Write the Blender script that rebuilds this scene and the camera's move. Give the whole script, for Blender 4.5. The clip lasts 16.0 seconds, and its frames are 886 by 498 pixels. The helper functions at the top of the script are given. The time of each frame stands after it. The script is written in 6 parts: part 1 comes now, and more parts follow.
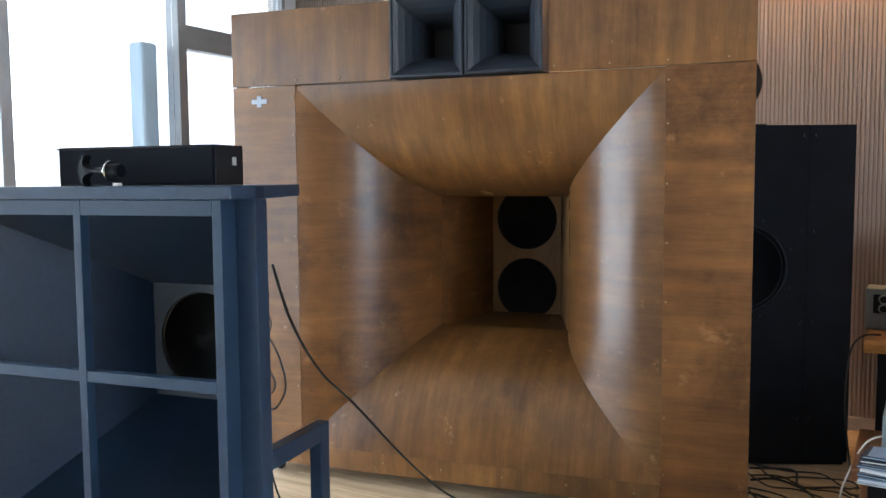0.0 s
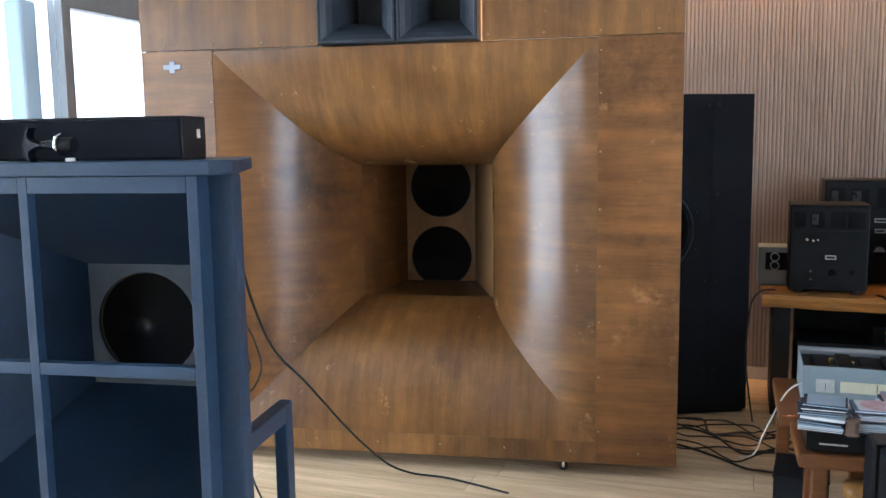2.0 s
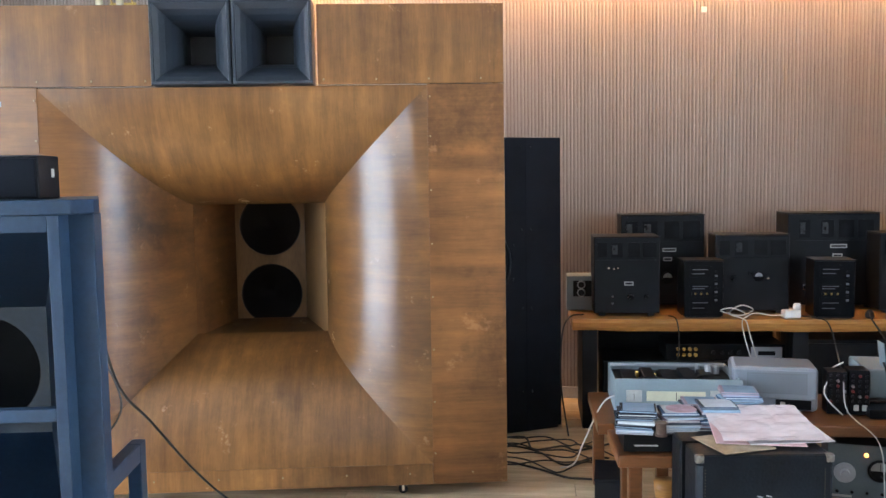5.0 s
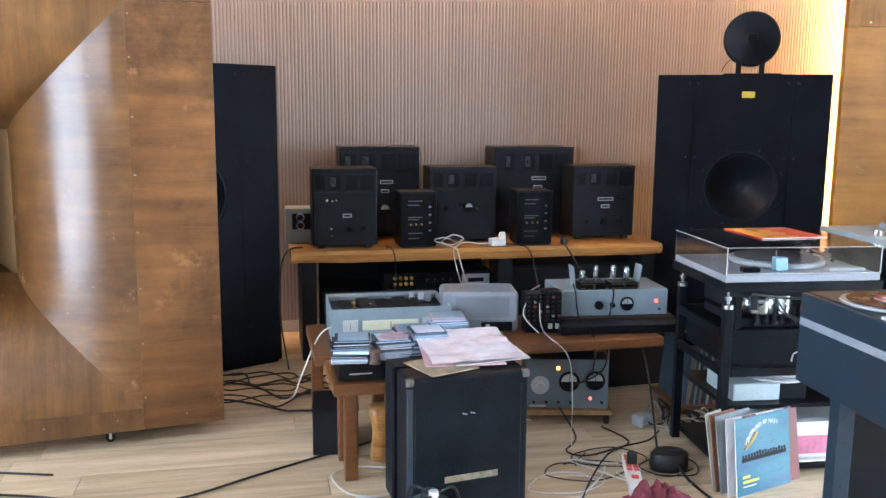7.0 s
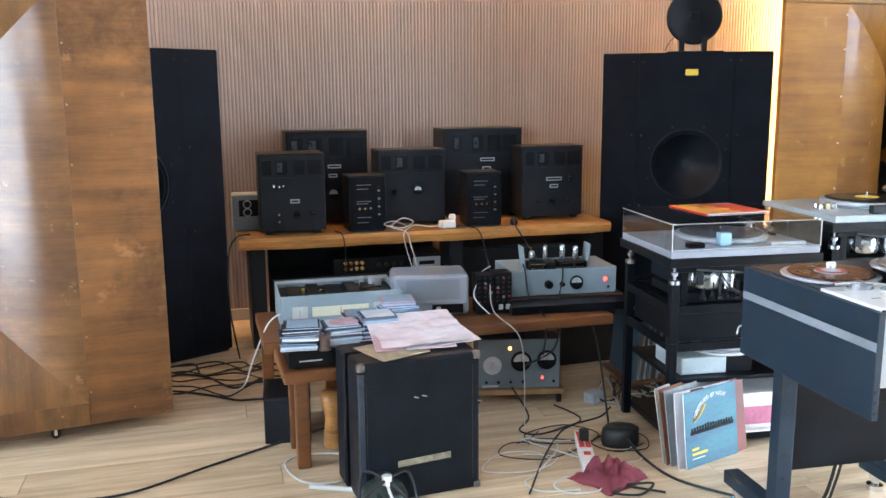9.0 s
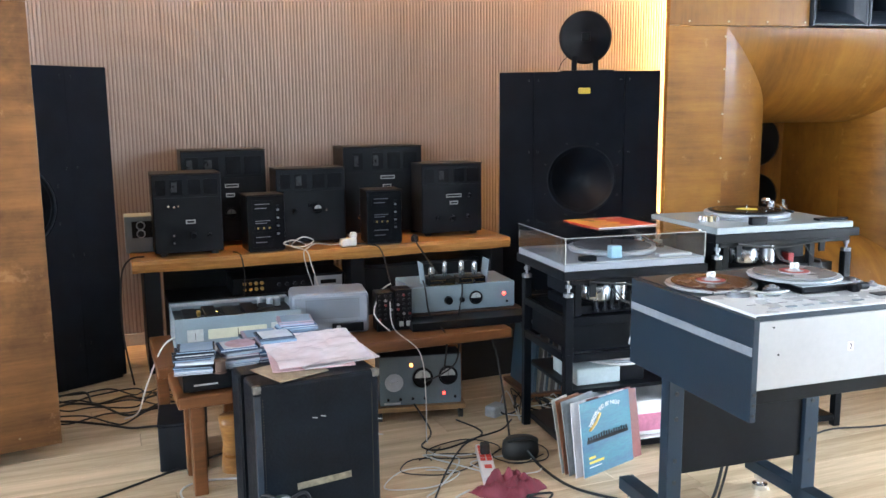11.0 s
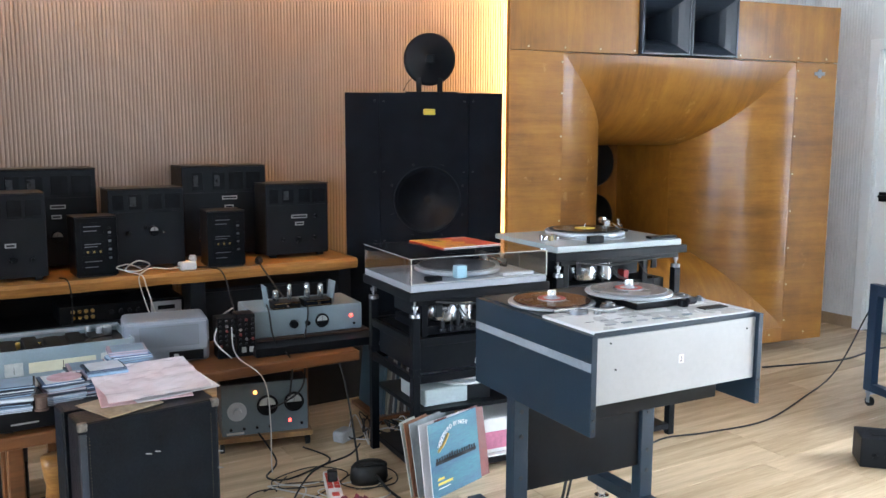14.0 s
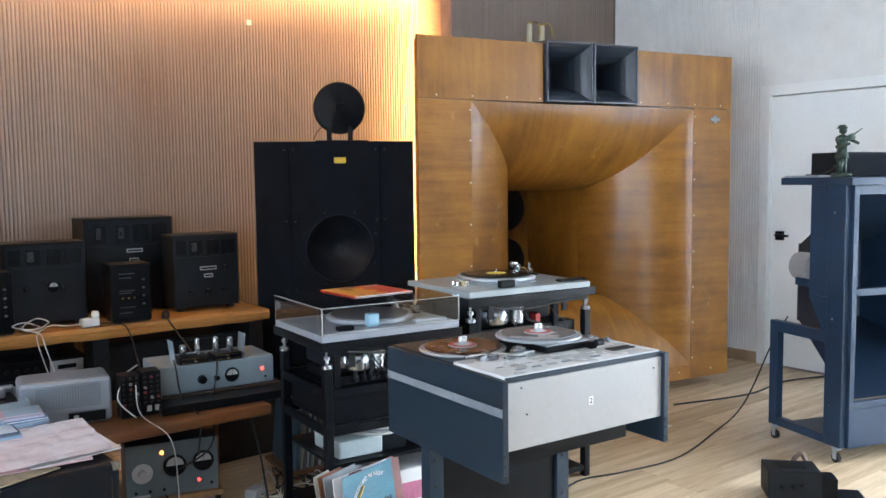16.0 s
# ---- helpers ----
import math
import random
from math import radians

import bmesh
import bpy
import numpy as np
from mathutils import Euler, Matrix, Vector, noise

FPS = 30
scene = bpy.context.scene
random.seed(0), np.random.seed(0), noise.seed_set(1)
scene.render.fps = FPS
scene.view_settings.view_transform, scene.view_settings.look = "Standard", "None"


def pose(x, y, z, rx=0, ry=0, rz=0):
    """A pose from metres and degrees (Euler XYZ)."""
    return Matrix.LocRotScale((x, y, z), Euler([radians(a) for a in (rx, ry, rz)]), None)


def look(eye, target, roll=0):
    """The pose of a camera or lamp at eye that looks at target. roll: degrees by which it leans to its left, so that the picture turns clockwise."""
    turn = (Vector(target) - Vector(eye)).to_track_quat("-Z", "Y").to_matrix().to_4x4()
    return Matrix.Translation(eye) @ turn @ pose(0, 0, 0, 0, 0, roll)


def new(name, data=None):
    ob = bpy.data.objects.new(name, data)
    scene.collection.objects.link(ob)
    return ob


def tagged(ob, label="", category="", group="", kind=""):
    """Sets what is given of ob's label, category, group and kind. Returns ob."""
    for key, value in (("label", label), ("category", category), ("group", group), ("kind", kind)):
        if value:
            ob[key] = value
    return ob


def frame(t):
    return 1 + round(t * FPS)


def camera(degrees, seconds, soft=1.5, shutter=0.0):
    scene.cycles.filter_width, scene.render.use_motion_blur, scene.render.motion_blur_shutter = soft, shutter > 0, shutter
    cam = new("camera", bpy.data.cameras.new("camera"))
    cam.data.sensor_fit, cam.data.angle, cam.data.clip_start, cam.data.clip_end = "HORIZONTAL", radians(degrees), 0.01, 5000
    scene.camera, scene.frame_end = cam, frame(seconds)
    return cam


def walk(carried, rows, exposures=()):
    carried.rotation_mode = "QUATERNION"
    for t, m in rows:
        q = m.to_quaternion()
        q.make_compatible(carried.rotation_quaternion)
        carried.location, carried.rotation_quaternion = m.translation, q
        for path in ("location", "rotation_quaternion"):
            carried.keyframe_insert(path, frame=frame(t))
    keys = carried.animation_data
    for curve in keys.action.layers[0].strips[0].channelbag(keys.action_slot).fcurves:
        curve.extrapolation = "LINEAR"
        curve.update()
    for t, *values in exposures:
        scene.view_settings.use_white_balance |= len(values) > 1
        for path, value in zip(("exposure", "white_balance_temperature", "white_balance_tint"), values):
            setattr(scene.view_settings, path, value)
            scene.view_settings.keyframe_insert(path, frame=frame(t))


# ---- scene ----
cam = camera(54.82, 16.0)
PATH = [
    (0, (-0.000, -0.083, 1.490), (-0.989, 1.648, 1.330), -0.43),
    (0.5, (-0.132, -0.034, 1.492), (-1.125, 1.695, 1.327), 0.30),
    (1, (-0.246, -0.028, 1.514), (-1.073, 1.787, 1.365), -1.29),
    (1.5, (-0.358, -0.121, 1.515), (-1.068, 1.740, 1.338), -0.70),
    (2, (-0.364, -0.225, 1.516), (-1.030, 1.645, 1.270), -0.82),
    (2.5, (-0.388, -0.336, 1.511), (-0.917, 1.582, 1.299), -0.36),
    (3, (-0.481, -0.433, 1.511), (-0.944, 1.509, 1.402), -0.86),
    (5.5, (-0.474, -0.447, 1.517), (-0.517, 1.543, 1.323), -0.41),
    (6, (-0.445, -0.427, 1.516), (-0.264, 1.551, 1.278), 0.10),
    (6.5, (-0.431, -0.407, 1.509), (-0.101, 1.545, 1.225), 0.62),
    (7, (-0.418, -0.393, 1.502), (-0.011, 1.539, 1.185), 0.48),
    (7.5, (-0.398, -0.381, 1.496), (0.054, 1.534, 1.138), 0.16),
    (8, (-0.396, -0.379, 1.498), (0.071, 1.531, 1.131), -0.03),
    (10.5, (-0.363, -0.399, 1.500), (0.286, 1.466, 1.176), -0.79),
    (11, (-0.351, -0.406, 1.500), (0.364, 1.434, 1.182), -0.56),
    (11.5, (-0.347, -0.403, 1.500), (0.438, 1.408, 1.180), -0.12),
    (12, (-0.347, -0.384, 1.498), (0.482, 1.407, 1.172), 0.21),
    (12.5, (-0.337, -0.371, 1.496), (0.549, 1.392, 1.167), 0.34),
    (13, (-0.332, -0.364, 1.495), (0.611, 1.370, 1.174), 0.46),
    (13.5, (-0.323, -0.367, 1.498), (0.663, 1.346, 1.191), 0.39),
    (14, (-0.310, -0.373, 1.498), (0.720, 1.319, 1.225), 0.15),
    (14.5, (-0.301, -0.389, 1.499), (0.770, 1.284, 1.264), -0.18),
    (15, (-0.295, -0.394, 1.503), (0.826, 1.248, 1.291), -0.28),
    (15.5, (-0.291, -0.388, 1.503), (0.868, 1.229, 1.296), -0.44),
    (16, (-0.280, -0.380, 1.501), (0.916, 1.214, 1.335), -0.68),
]
walk(cam, [(t, look(eye, target, roll)) for t, eye, target, roll in PATH],
     exposures=[(0, -0.78, 6150, 10), (0.5, -0.95, 6100, 10), (1.0, -1.05, 6150, 10), (1.5, -0.28, 6200, 10), (2.0, -0.36, 5950, 10), (2.5, -0.2, 6150, 10), (3.0, -0.08, 6250, 10), (5.5, -0.05, 5800, 10), (6.5, 0.2, 5650, 10), (8.0, 0.2, 5850, 10), (10.5, 0.18, 5900, 10), (11.5, 0.02, 5950, 10), (12.5, 0.08, 5900, 10), (14.0, -0.12, 6000, 10), (15.0, -0.2, 6050, 10), (15.5, -0.38, 6000, 10), (16.0, -0.38, 6000, 10)])

# ---- world and light ----
scene.view_settings.exposure = 0.0
world = bpy.data.worlds.new("world")
scene.world = world
world.use_nodes = True
wn, wl = world.node_tree.nodes, world.node_tree.links
sky = wn.new("ShaderNodeTexSky")
sky.sky_type, sky.sun_disc = "NISHITA", False
sky.sun_elevation, sky.sun_rotation = radians(48), radians(215)
sky.air_density, sky.dust_density = 1.2, 3.0
wl.new(sky.outputs["Color"], wn["Background"].inputs["Color"])
wn["Background"].inputs["Strength"].default_value = 0.12


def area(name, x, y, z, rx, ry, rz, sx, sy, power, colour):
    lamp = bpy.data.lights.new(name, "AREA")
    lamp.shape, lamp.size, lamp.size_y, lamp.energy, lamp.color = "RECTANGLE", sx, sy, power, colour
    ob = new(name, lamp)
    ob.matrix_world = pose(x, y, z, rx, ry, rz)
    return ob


XL, XR, YB, YS, YN, ZC = -4.15, 5.75, -6.5, 5.0, 5.42, 3.25   # left, right, rear, side walls, niche, ceiling
NX0, NX1, NZ = -2.2, 3.86, 2.98                               # niche edges and its top
DAY = (0.68, 0.86, 1.0)
area("window_daylight", XL - 0.3, 1.6, 1.45, 0, -90, 0, 2.8, 2.6, 220, (0.84, 0.93, 1.0))
area("rear_window_daylight", XL - 0.3, -3.4, 1.45, 0, -90, 0, 2.8, 5.2, 330, DAY)
# Fill for the right side; its east windows are assumed, out of view.
area("assumed_east_daylight", XR + 0.3, -0.6, 1.35, 0, 90, 0, 2.4, 3.6, 510, (0.82, 0.92, 1.0))
WARM = (1.0, 0.52, 0.17)
area("cove_strip_top", (NX0 + NX1) / 2, YS + 0.34, NZ + 0.09, 64, 0, 0, NX1 - NX0 - 0.1, 0.03, 430, WARM)
area("cove_strip_left", NX0 - 0.06, YS + 0.2, 2.2, 0, -90, 48, 1.5, 0.04, 14, WARM)
area("cove_strip_right", NX1 + 0.06, YS + 0.2, 1.5, 0, 90, -48, 2.9, 0.04, 105, WARM)


# ---- materials ----
def mat(name, base, rough=0.5, metal=0.0, vary=0.15, scale=6.0, stretch=(1, 1, 1), bump=0.05, fine=60.0, second=None, alpha=1.0,
        spec=0.5, piece=0.0, coat=0.0, rough_vary=0.12):
    m = bpy.data.materials.new(name)
    m.use_nodes = True
    n, l = m.node_tree.nodes, m.node_tree.links
    b = n["Principled BSDF"]
    b.inputs["Metallic"].default_value, b.inputs["Roughness"].default_value = metal, rough
    b.inputs["Specular IOR Level"].default_value = spec
    b.inputs["Coat Weight"].default_value = coat
    tc, mp = n.new("ShaderNodeTexCoord"), n.new("ShaderNodeMapping")
    mp.inputs["Scale"].default_value = stretch
    l.new(tc.outputs["Object"], mp.inputs["Vector"])
    big, small = n.new("ShaderNodeTexNoise"), n.new("ShaderNodeTexNoise")
    for t, s in ((big, scale), (small, fine)):
        t.inputs["Scale"].default_value, t.inputs["Detail"].default_value = s, 5
        l.new(mp.outputs["Vector"], t.inputs["Vector"])
    if piece:
        info, add = n.new("ShaderNodeObjectInfo"), n.new("ShaderNodeVectorMath")
        add.operation = "MULTIPLY_ADD"
        l.new(info.outputs["Random"], add.inputs[0])
        add.inputs[1].default_value = (37, 53, 71)
        l.new(tc.outputs["Object"], add.inputs[2])
        l.new(add.outputs[0], mp.inputs["Vector"])
    ramp = n.new("ShaderNodeValToRGB")
    dark = second or tuple(c * (1 - 2 * vary) for c in base)
    light = tuple(min(1, c * (1 + vary)) for c in base)
    ramp.color_ramp.elements[0].position, ramp.color_ramp.elements[0].color = 0.3, (*dark, 1)
    ramp.color_ramp.elements[1].position, ramp.color_ramp.elements[1].color = 0.7, (*light, 1)
    mixn = n.new("ShaderNodeMix")
    mixn.data_type = "FLOAT"
    mixn.inputs[0].default_value = 0.35
    l.new(big.outputs["Fac"], mixn.inputs[2])
    l.new(small.outputs["Fac"], mixn.inputs[3])
    fac = mixn.outputs[0]
    if piece:
        ma = n.new("ShaderNodeMath")
        ma.operation = "MULTIPLY_ADD"
        l.new(info.outputs["Random"], ma.inputs[0])
        ma.inputs[1].default_value = piece
        sub = n.new("ShaderNodeMath")
        sub.operation = "SUBTRACT"
        l.new(fac, sub.inputs[0])
        sub.inputs[1].default_value = piece / 2
        l.new(sub.outputs[0], ma.inputs[2])
        fac = ma.outputs[0]
    l.new(fac, ramp.inputs["Fac"])
    l.new(ramp.outputs["Color"], b.inputs["Base Color"])
    if bump:
        bp = n.new("ShaderNodeBump")
        bp.inputs["Strength"].default_value, bp.inputs["Distance"].default_value = bump, 0.01
        l.new(small.outputs["Fac"], bp.inputs["Height"])
        l.new(bp.outputs["Normal"], b.inputs["Normal"])
    if rough_vary:
        rr = n.new("ShaderNodeMapRange")
        rr.inputs["To Min"].default_value, rr.inputs["To Max"].default_value = max(0.02, rough - rough_vary), min(1, rough + rough_vary)
        l.new(big.outputs["Fac"], rr.inputs["Value"])
        l.new(rr.outputs["Result"], b.inputs["Roughness"])
    return m


def glow(name, colour, strength):
    m = bpy.data.materials.new(name)
    m.use_nodes = True
    b = m.node_tree.nodes["Principled BSDF"]
    b.inputs["Base Color"].default_value = (*colour, 1)
    b.inputs["Emission Color"].default_value, b.inputs["Emission Strength"].default_value = (*colour, 1), strength
    return m


def glass(name, rough=0.02, tint=(1, 1, 1)):
    m = bpy.data.materials.new(name)
    m.use_nodes = True
    b = m.node_tree.nodes["Principled BSDF"]
    b.inputs["Transmission Weight"].default_value, b.inputs["Roughness"].default_value = 1, rough
    b.inputs["IOR"].default_value, b.inputs["Base Color"].default_value = 1.45, (*tint, 1)
    return m


def wood_mat(name, pale, mid, dark, along, rough, stains=0.45, coat=0.95):
    """Stained plywood: soft blotches, veneer bands, fine grain, pores and a few dark stains. along: the stretch along the grain."""
    m = bpy.data.materials.new(name)
    m.use_nodes = True
    n, l = m.node_tree.nodes, m.node_tree.links
    b = n["Principled BSDF"]
    tc, mp, info, shift = n.new("ShaderNodeTexCoord"), n.new("ShaderNodeMapping"), n.new("ShaderNodeObjectInfo"), n.new("ShaderNodeVectorMath")
    shift.operation = "MULTIPLY_ADD"
    l.new(info.outputs["Random"], shift.inputs[0])
    shift.inputs[1].default_value = (31, 47, 19)
    l.new(tc.outputs["Object"], shift.inputs[2])
    mp.inputs["Scale"].default_value = along
    l.new(shift.outputs[0], mp.inputs["Vector"])

    def tex(scale, detail, grain, gain=0.5):
        t = n.new("ShaderNodeTexNoise")
        t.inputs["Scale"].default_value, t.inputs["Detail"].default_value, t.inputs["Roughness"].default_value = scale, detail, gain
        l.new(mp.outputs["Vector"] if grain else shift.outputs[0], t.inputs["Vector"])
        return t.outputs["Fac"]

    def mixed(a, c, f):
        x = n.new("ShaderNodeMix")
        x.data_type = "FLOAT"
        x.inputs[0].default_value = f
        l.new(a, x.inputs[2])
        l.new(c, x.inputs[3])
        return x.outputs[0]

    def ranged(value, a0, a1, b0, b1):
        x = n.new("ShaderNodeMapRange")
        x.inputs["From Min"].default_value, x.inputs["From Max"].default_value = a0, a1
        x.inputs["To Min"].default_value, x.inputs["To Max"].default_value = b0, b1
        l.new(value, x.inputs["Value"])
        return x.outputs["Result"]

    def blended(fac, a, colour):
        x = n.new("ShaderNodeMix")
        x.data_type = "RGBA"
        l.new(fac, x.inputs[0])
        l.new(a, x.inputs[6])
        x.inputs[7].default_value = (*colour, 1)
        return x.outputs[2]
    blotch, band, grain, stain, pore, scuff = tex(2.2, 9, False, 0.62), tex(3.6, 6, True, 0.6), tex(26, 8, True, 0.65), tex(1.7, 9, False, 0.7), tex(70, 3, True), tex(5, 10, False, 0.75)
    fac = mixed(mixed(blotch, band, 0.42), grain, 0.14)
    ramp = n.new("ShaderNodeValToRGB")
    e = ramp.color_ramp.elements
    e[0].position, e[0].color = 0.34, (*dark, 1)
    e[1].position, e[1].color = 0.67, (*pale, 1)
    k = e.new(0.5)
    k.color = (*mid, 1)
    l.new(fac, ramp.inputs["Fac"])
    col = blended(ranged(stain, 0.51, 0.68, 0.0, stains), ramp.outputs["Color"], [q * 0.5 for q in dark])
    col = blended(ranged(pore, 0.60, 0.74, 0.0, 0.25), col, [q * 0.6 for q in dark])
    col = blended(ranged(scuff, 0.60, 0.70, 0.0, 0.4), col, [min(1, q * 1.35 + 0.02) for q in pale])
    hue = n.new("ShaderNodeHueSaturation")
    l.new(col, hue.inputs["Color"])
    l.new(ranged(info.outputs["Random"], 0, 1, 0.88, 1.1), hue.inputs["Value"])
    l.new(hue.outputs["Color"], b.inputs["Base Color"])
    b.inputs["Coat Weight"].default_value = coat
    l.new(ranged(scuff, 0.3, 0.7, 0.13, 0.30), b.inputs["Coat Roughness"])
    b.inputs["Specular IOR Level"].default_value = 0.3
    l.new(ranged(blotch, 0, 1, rough - 0.08, rough + 0.12), b.inputs["Roughness"])
    bp = n.new("ShaderNodeBump")
    bp.inputs["Strength"].default_value, bp.inputs["Distance"].default_value = 0.07, 0.01
    l.new(grain, bp.inputs["Height"])
    l.new(bp.outputs["Normal"], b.inputs["Normal"])
    return m


UPRIGHT, ACROSS = (5.0, 0.8, 0.35), (0.35, 0.8, 5.0)
# BROWN holds the left horn's stain and its backlit darkness; HONEY is the right.
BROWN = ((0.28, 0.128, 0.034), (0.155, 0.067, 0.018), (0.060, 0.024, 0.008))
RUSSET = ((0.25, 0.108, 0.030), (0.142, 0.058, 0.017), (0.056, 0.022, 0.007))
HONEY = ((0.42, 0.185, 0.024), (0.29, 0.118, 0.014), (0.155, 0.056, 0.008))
PLY = wood_mat("brown_plywood", *BROWN, UPRIGHT, 0.42)
PLYH = wood_mat("brown_plywood_cross", *BROWN, ACROSS, 0.42)
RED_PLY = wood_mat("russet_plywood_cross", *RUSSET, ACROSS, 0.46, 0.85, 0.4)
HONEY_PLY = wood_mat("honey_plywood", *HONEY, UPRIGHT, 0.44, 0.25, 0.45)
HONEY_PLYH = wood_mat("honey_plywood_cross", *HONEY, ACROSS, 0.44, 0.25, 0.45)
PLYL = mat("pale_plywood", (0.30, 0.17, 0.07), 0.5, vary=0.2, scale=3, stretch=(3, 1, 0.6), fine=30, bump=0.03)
CONE = mat("black_cone", (0.012, 0.013, 0.016), 0.6, vary=0.2, bump=0.03)
CLOTH = mat("black_grille_cloth", (0.0085, 0.010, 0.0145), 0.9, spec=0.14, vary=0.25, fine=300, bump=0.15)
HFBLK = mat("black_moulded_horn", (0.022, 0.028, 0.038), 0.33, vary=0.12, scale=4, bump=0.0, fine=90, rough_vary=0.03)
BLUEBLK = mat("blue_black_paint", (0.019, 0.040, 0.078), 0.40, spec=0.35, vary=0.18, scale=3, bump=0.05, fine=70)
BLKPAINT = mat("black_crackle_paint", (0.0095, 0.011, 0.0145), 0.5, spec=0.22, vary=0.25, scale=5, bump=0.12, fine=160)
BLKSTEEL = mat("black_steel", (0.005, 0.006, 0.008), 0.33, spec=0.16, vary=0.2, bump=0.02)
SLAT = mat("taupe_slat", (0.34, 0.268, 0.228), 0.55, vary=0.08, scale=3, stretch=(6, 6, 0.5), fine=60, bump=0.03, piece=0.10)
SLATBACK = mat("slat_gap", (0.25, 0.185, 0.145), 0.7, vary=0.15)
SLATW = mat("white_slat", (0.78, 0.78, 0.77), 0.55, vary=0.05, bump=0.03)
WHITE = mat("white_paint", (0.85, 0.86, 0.86), 0.5, vary=0.04, scale=2, bump=0.02)
CEIL = mat("ceiling_paint", (0.45, 0.45, 0.45), 0.7, vary=0.04, scale=2, bump=0.02)
PLANK = mat("pale_oak_laminate", (0.74, 0.565, 0.375), 0.22, vary=0.16, scale=2.2, stretch=(0.55, 9, 1), fine=16, bump=0.02, second=(0.50, 0.365, 0.225), piece=0.24)
JOINT = mat("floor_joint", (0.20, 0.14, 0.09), 0.7)
ALU = mat("window_aluminium", (0.42, 0.46, 0.50), 0.35, metal=0.3, vary=0.08)
SLAB = mat("honey_wood_slab", (0.44, 0.22, 0.06), 0.32, vary=0.25, scale=3, stretch=(0.5, 3, 6), fine=24, bump=0.03, second=(0.24, 0.10, 0.025))
REDWOOD = mat("red_brown_wood", (0.165, 0.060, 0.018), 0.36, vary=0.25, scale=3, stretch=(0.5, 4, 4), fine=26, bump=0.03)
GREY = mat("grey_blue_enamel", (0.22, 0.27, 0.30), 0.38, vary=0.1, scale=4, bump=0.05, fine=130)
SILVER = mat("silver_enamel", (0.42, 0.44, 0.47), 0.35, metal=0.35, vary=0.07, bump=0.03)
CHROME = mat("chrome", (0.75, 0.76, 0.78), 0.14, metal=1.0, vary=0.05, bump=0.0)
DULLCHROME = mat("dull_chrome", (0.30, 0.31, 0.33), 0.3, metal=1.0, vary=0.08, bump=0.0)
ALUPL = mat("pale_panel", (0.40, 0.40, 0.40), 0.36, metal=0.25, vary=0.05, scale=2, bump=0.02)
DARKGREY = mat("dark_grey_panel", (0.010, 0.021, 0.034), 0.45, spec=0.35, vary=0.12, scale=3, bump=0.04, fine=120)
RUBBER = mat("black_rubber", (0.012, 0.012, 0.012), 0.55, vary=0.2)
CABLEW = mat("white_cable", (0.62, 0.61, 0.58), 0.45, vary=0.08)
BRASS = mat("brass", (0.62, 0.43, 0.14), 0.28, metal=1.0, vary=0.12, bump=0.02)
SCREW = mat("brass_screw", (0.55, 0.44, 0.26), 0.35, metal=0.7, vary=0.2, scale=40, bump=0.0)
DARKSCREW = mat("dull_brass_screw", (0.24, 0.17, 0.09), 0.5, metal=0.5, vary=0.3, scale=40, bump=0.0)
YELLOW = mat("yellow_badge", (0.75, 0.55, 0.06), 0.45, vary=0.1)
PAPERW = mat("white_paper", (0.74, 0.72, 0.70), 0.6, vary=0.06)
RED = glow("red_lamp", (1.0, 0.05, 0.03), 6)
AMBER = glow("amber_lamp", (1.0, 0.35, 0.08), 5)
CLEAR = glass("clear_acrylic")
PANE = glass("window_glass", 0.0)


# ---- mesh helpers ----
def thing(name, x, y, z, rz=0, label="", category="", group="", kind=""):
    e = new(name)
    e.matrix_world = pose(x, y, z, 0, 0, rz)
    e.empty_display_size = 0.05
    return tagged(e, label, category, group, kind)


def part(name, bm, material, parent=None, label="", smooth=False):
    me = bpy.data.meshes.new(name)
    bmesh.ops.recalc_face_normals(bm, faces=bm.faces)
    bm.to_mesh(me)
    bm.free()
    me.materials.append(material)
    if smooth:
        for p in me.polygons:
            p.use_smooth = True
    ob = new(name, me)
    if parent:
        ob.parent = parent
    return tagged(ob, label)


def shade_auto(ob, angle=35):
    me = ob.data
    bm = bmesh.new()
    bm.from_mesh(me)
    for f in bm.faces:
        f.smooth = True
    for e in bm.edges:
        e.smooth = len(e.link_faces) == 2 and e.calc_face_angle(0) < radians(angle)
    bm.to_mesh(me)
    bm.free()
    return ob


def add_box(bm, x0, x1, y0, y1, z0, z1, bevel=0.0, m=None):
    r = bmesh.ops.create_cube(bm, size=1)
    vs = r["verts"]
    for v in vs:
        v.co = Vector((x0 + (v.co.x + 0.5) * (x1 - x0), y0 + (v.co.y + 0.5) * (y1 - y0), z0 + (v.co.z + 0.5) * (z1 - z0)))
    if bevel:
        es = list({e for v in vs for e in v.link_edges})
        r = bmesh.ops.bevel(bm, geom=es, offset=bevel, segments=2, affect="EDGES", profile=0.5)
        vs = list({v for f in r["faces"] for v in f.verts})
    if m is not None:
        seen = set(vs)
        bmesh.ops.transform(bm, matrix=m, verts=list(seen))
    return bm


def box(x0, x1, y0, y1, z0, z1, bevel=0.003):
    return add_box(bmesh.new(), x0, x1, y0, y1, z0, z1, bevel)


def add_cyl(bm, m, r0, r1, h, n=24, caps=True):
    """A cone or cylinder along local z from 0 to h, placed by m."""
    bmesh.ops.create_cone(bm, cap_ends=caps, segments=n, radius1=r0, radius2=r1, depth=h, matrix=m @ Matrix.Translation((0, 0, h / 2)))
    return bm


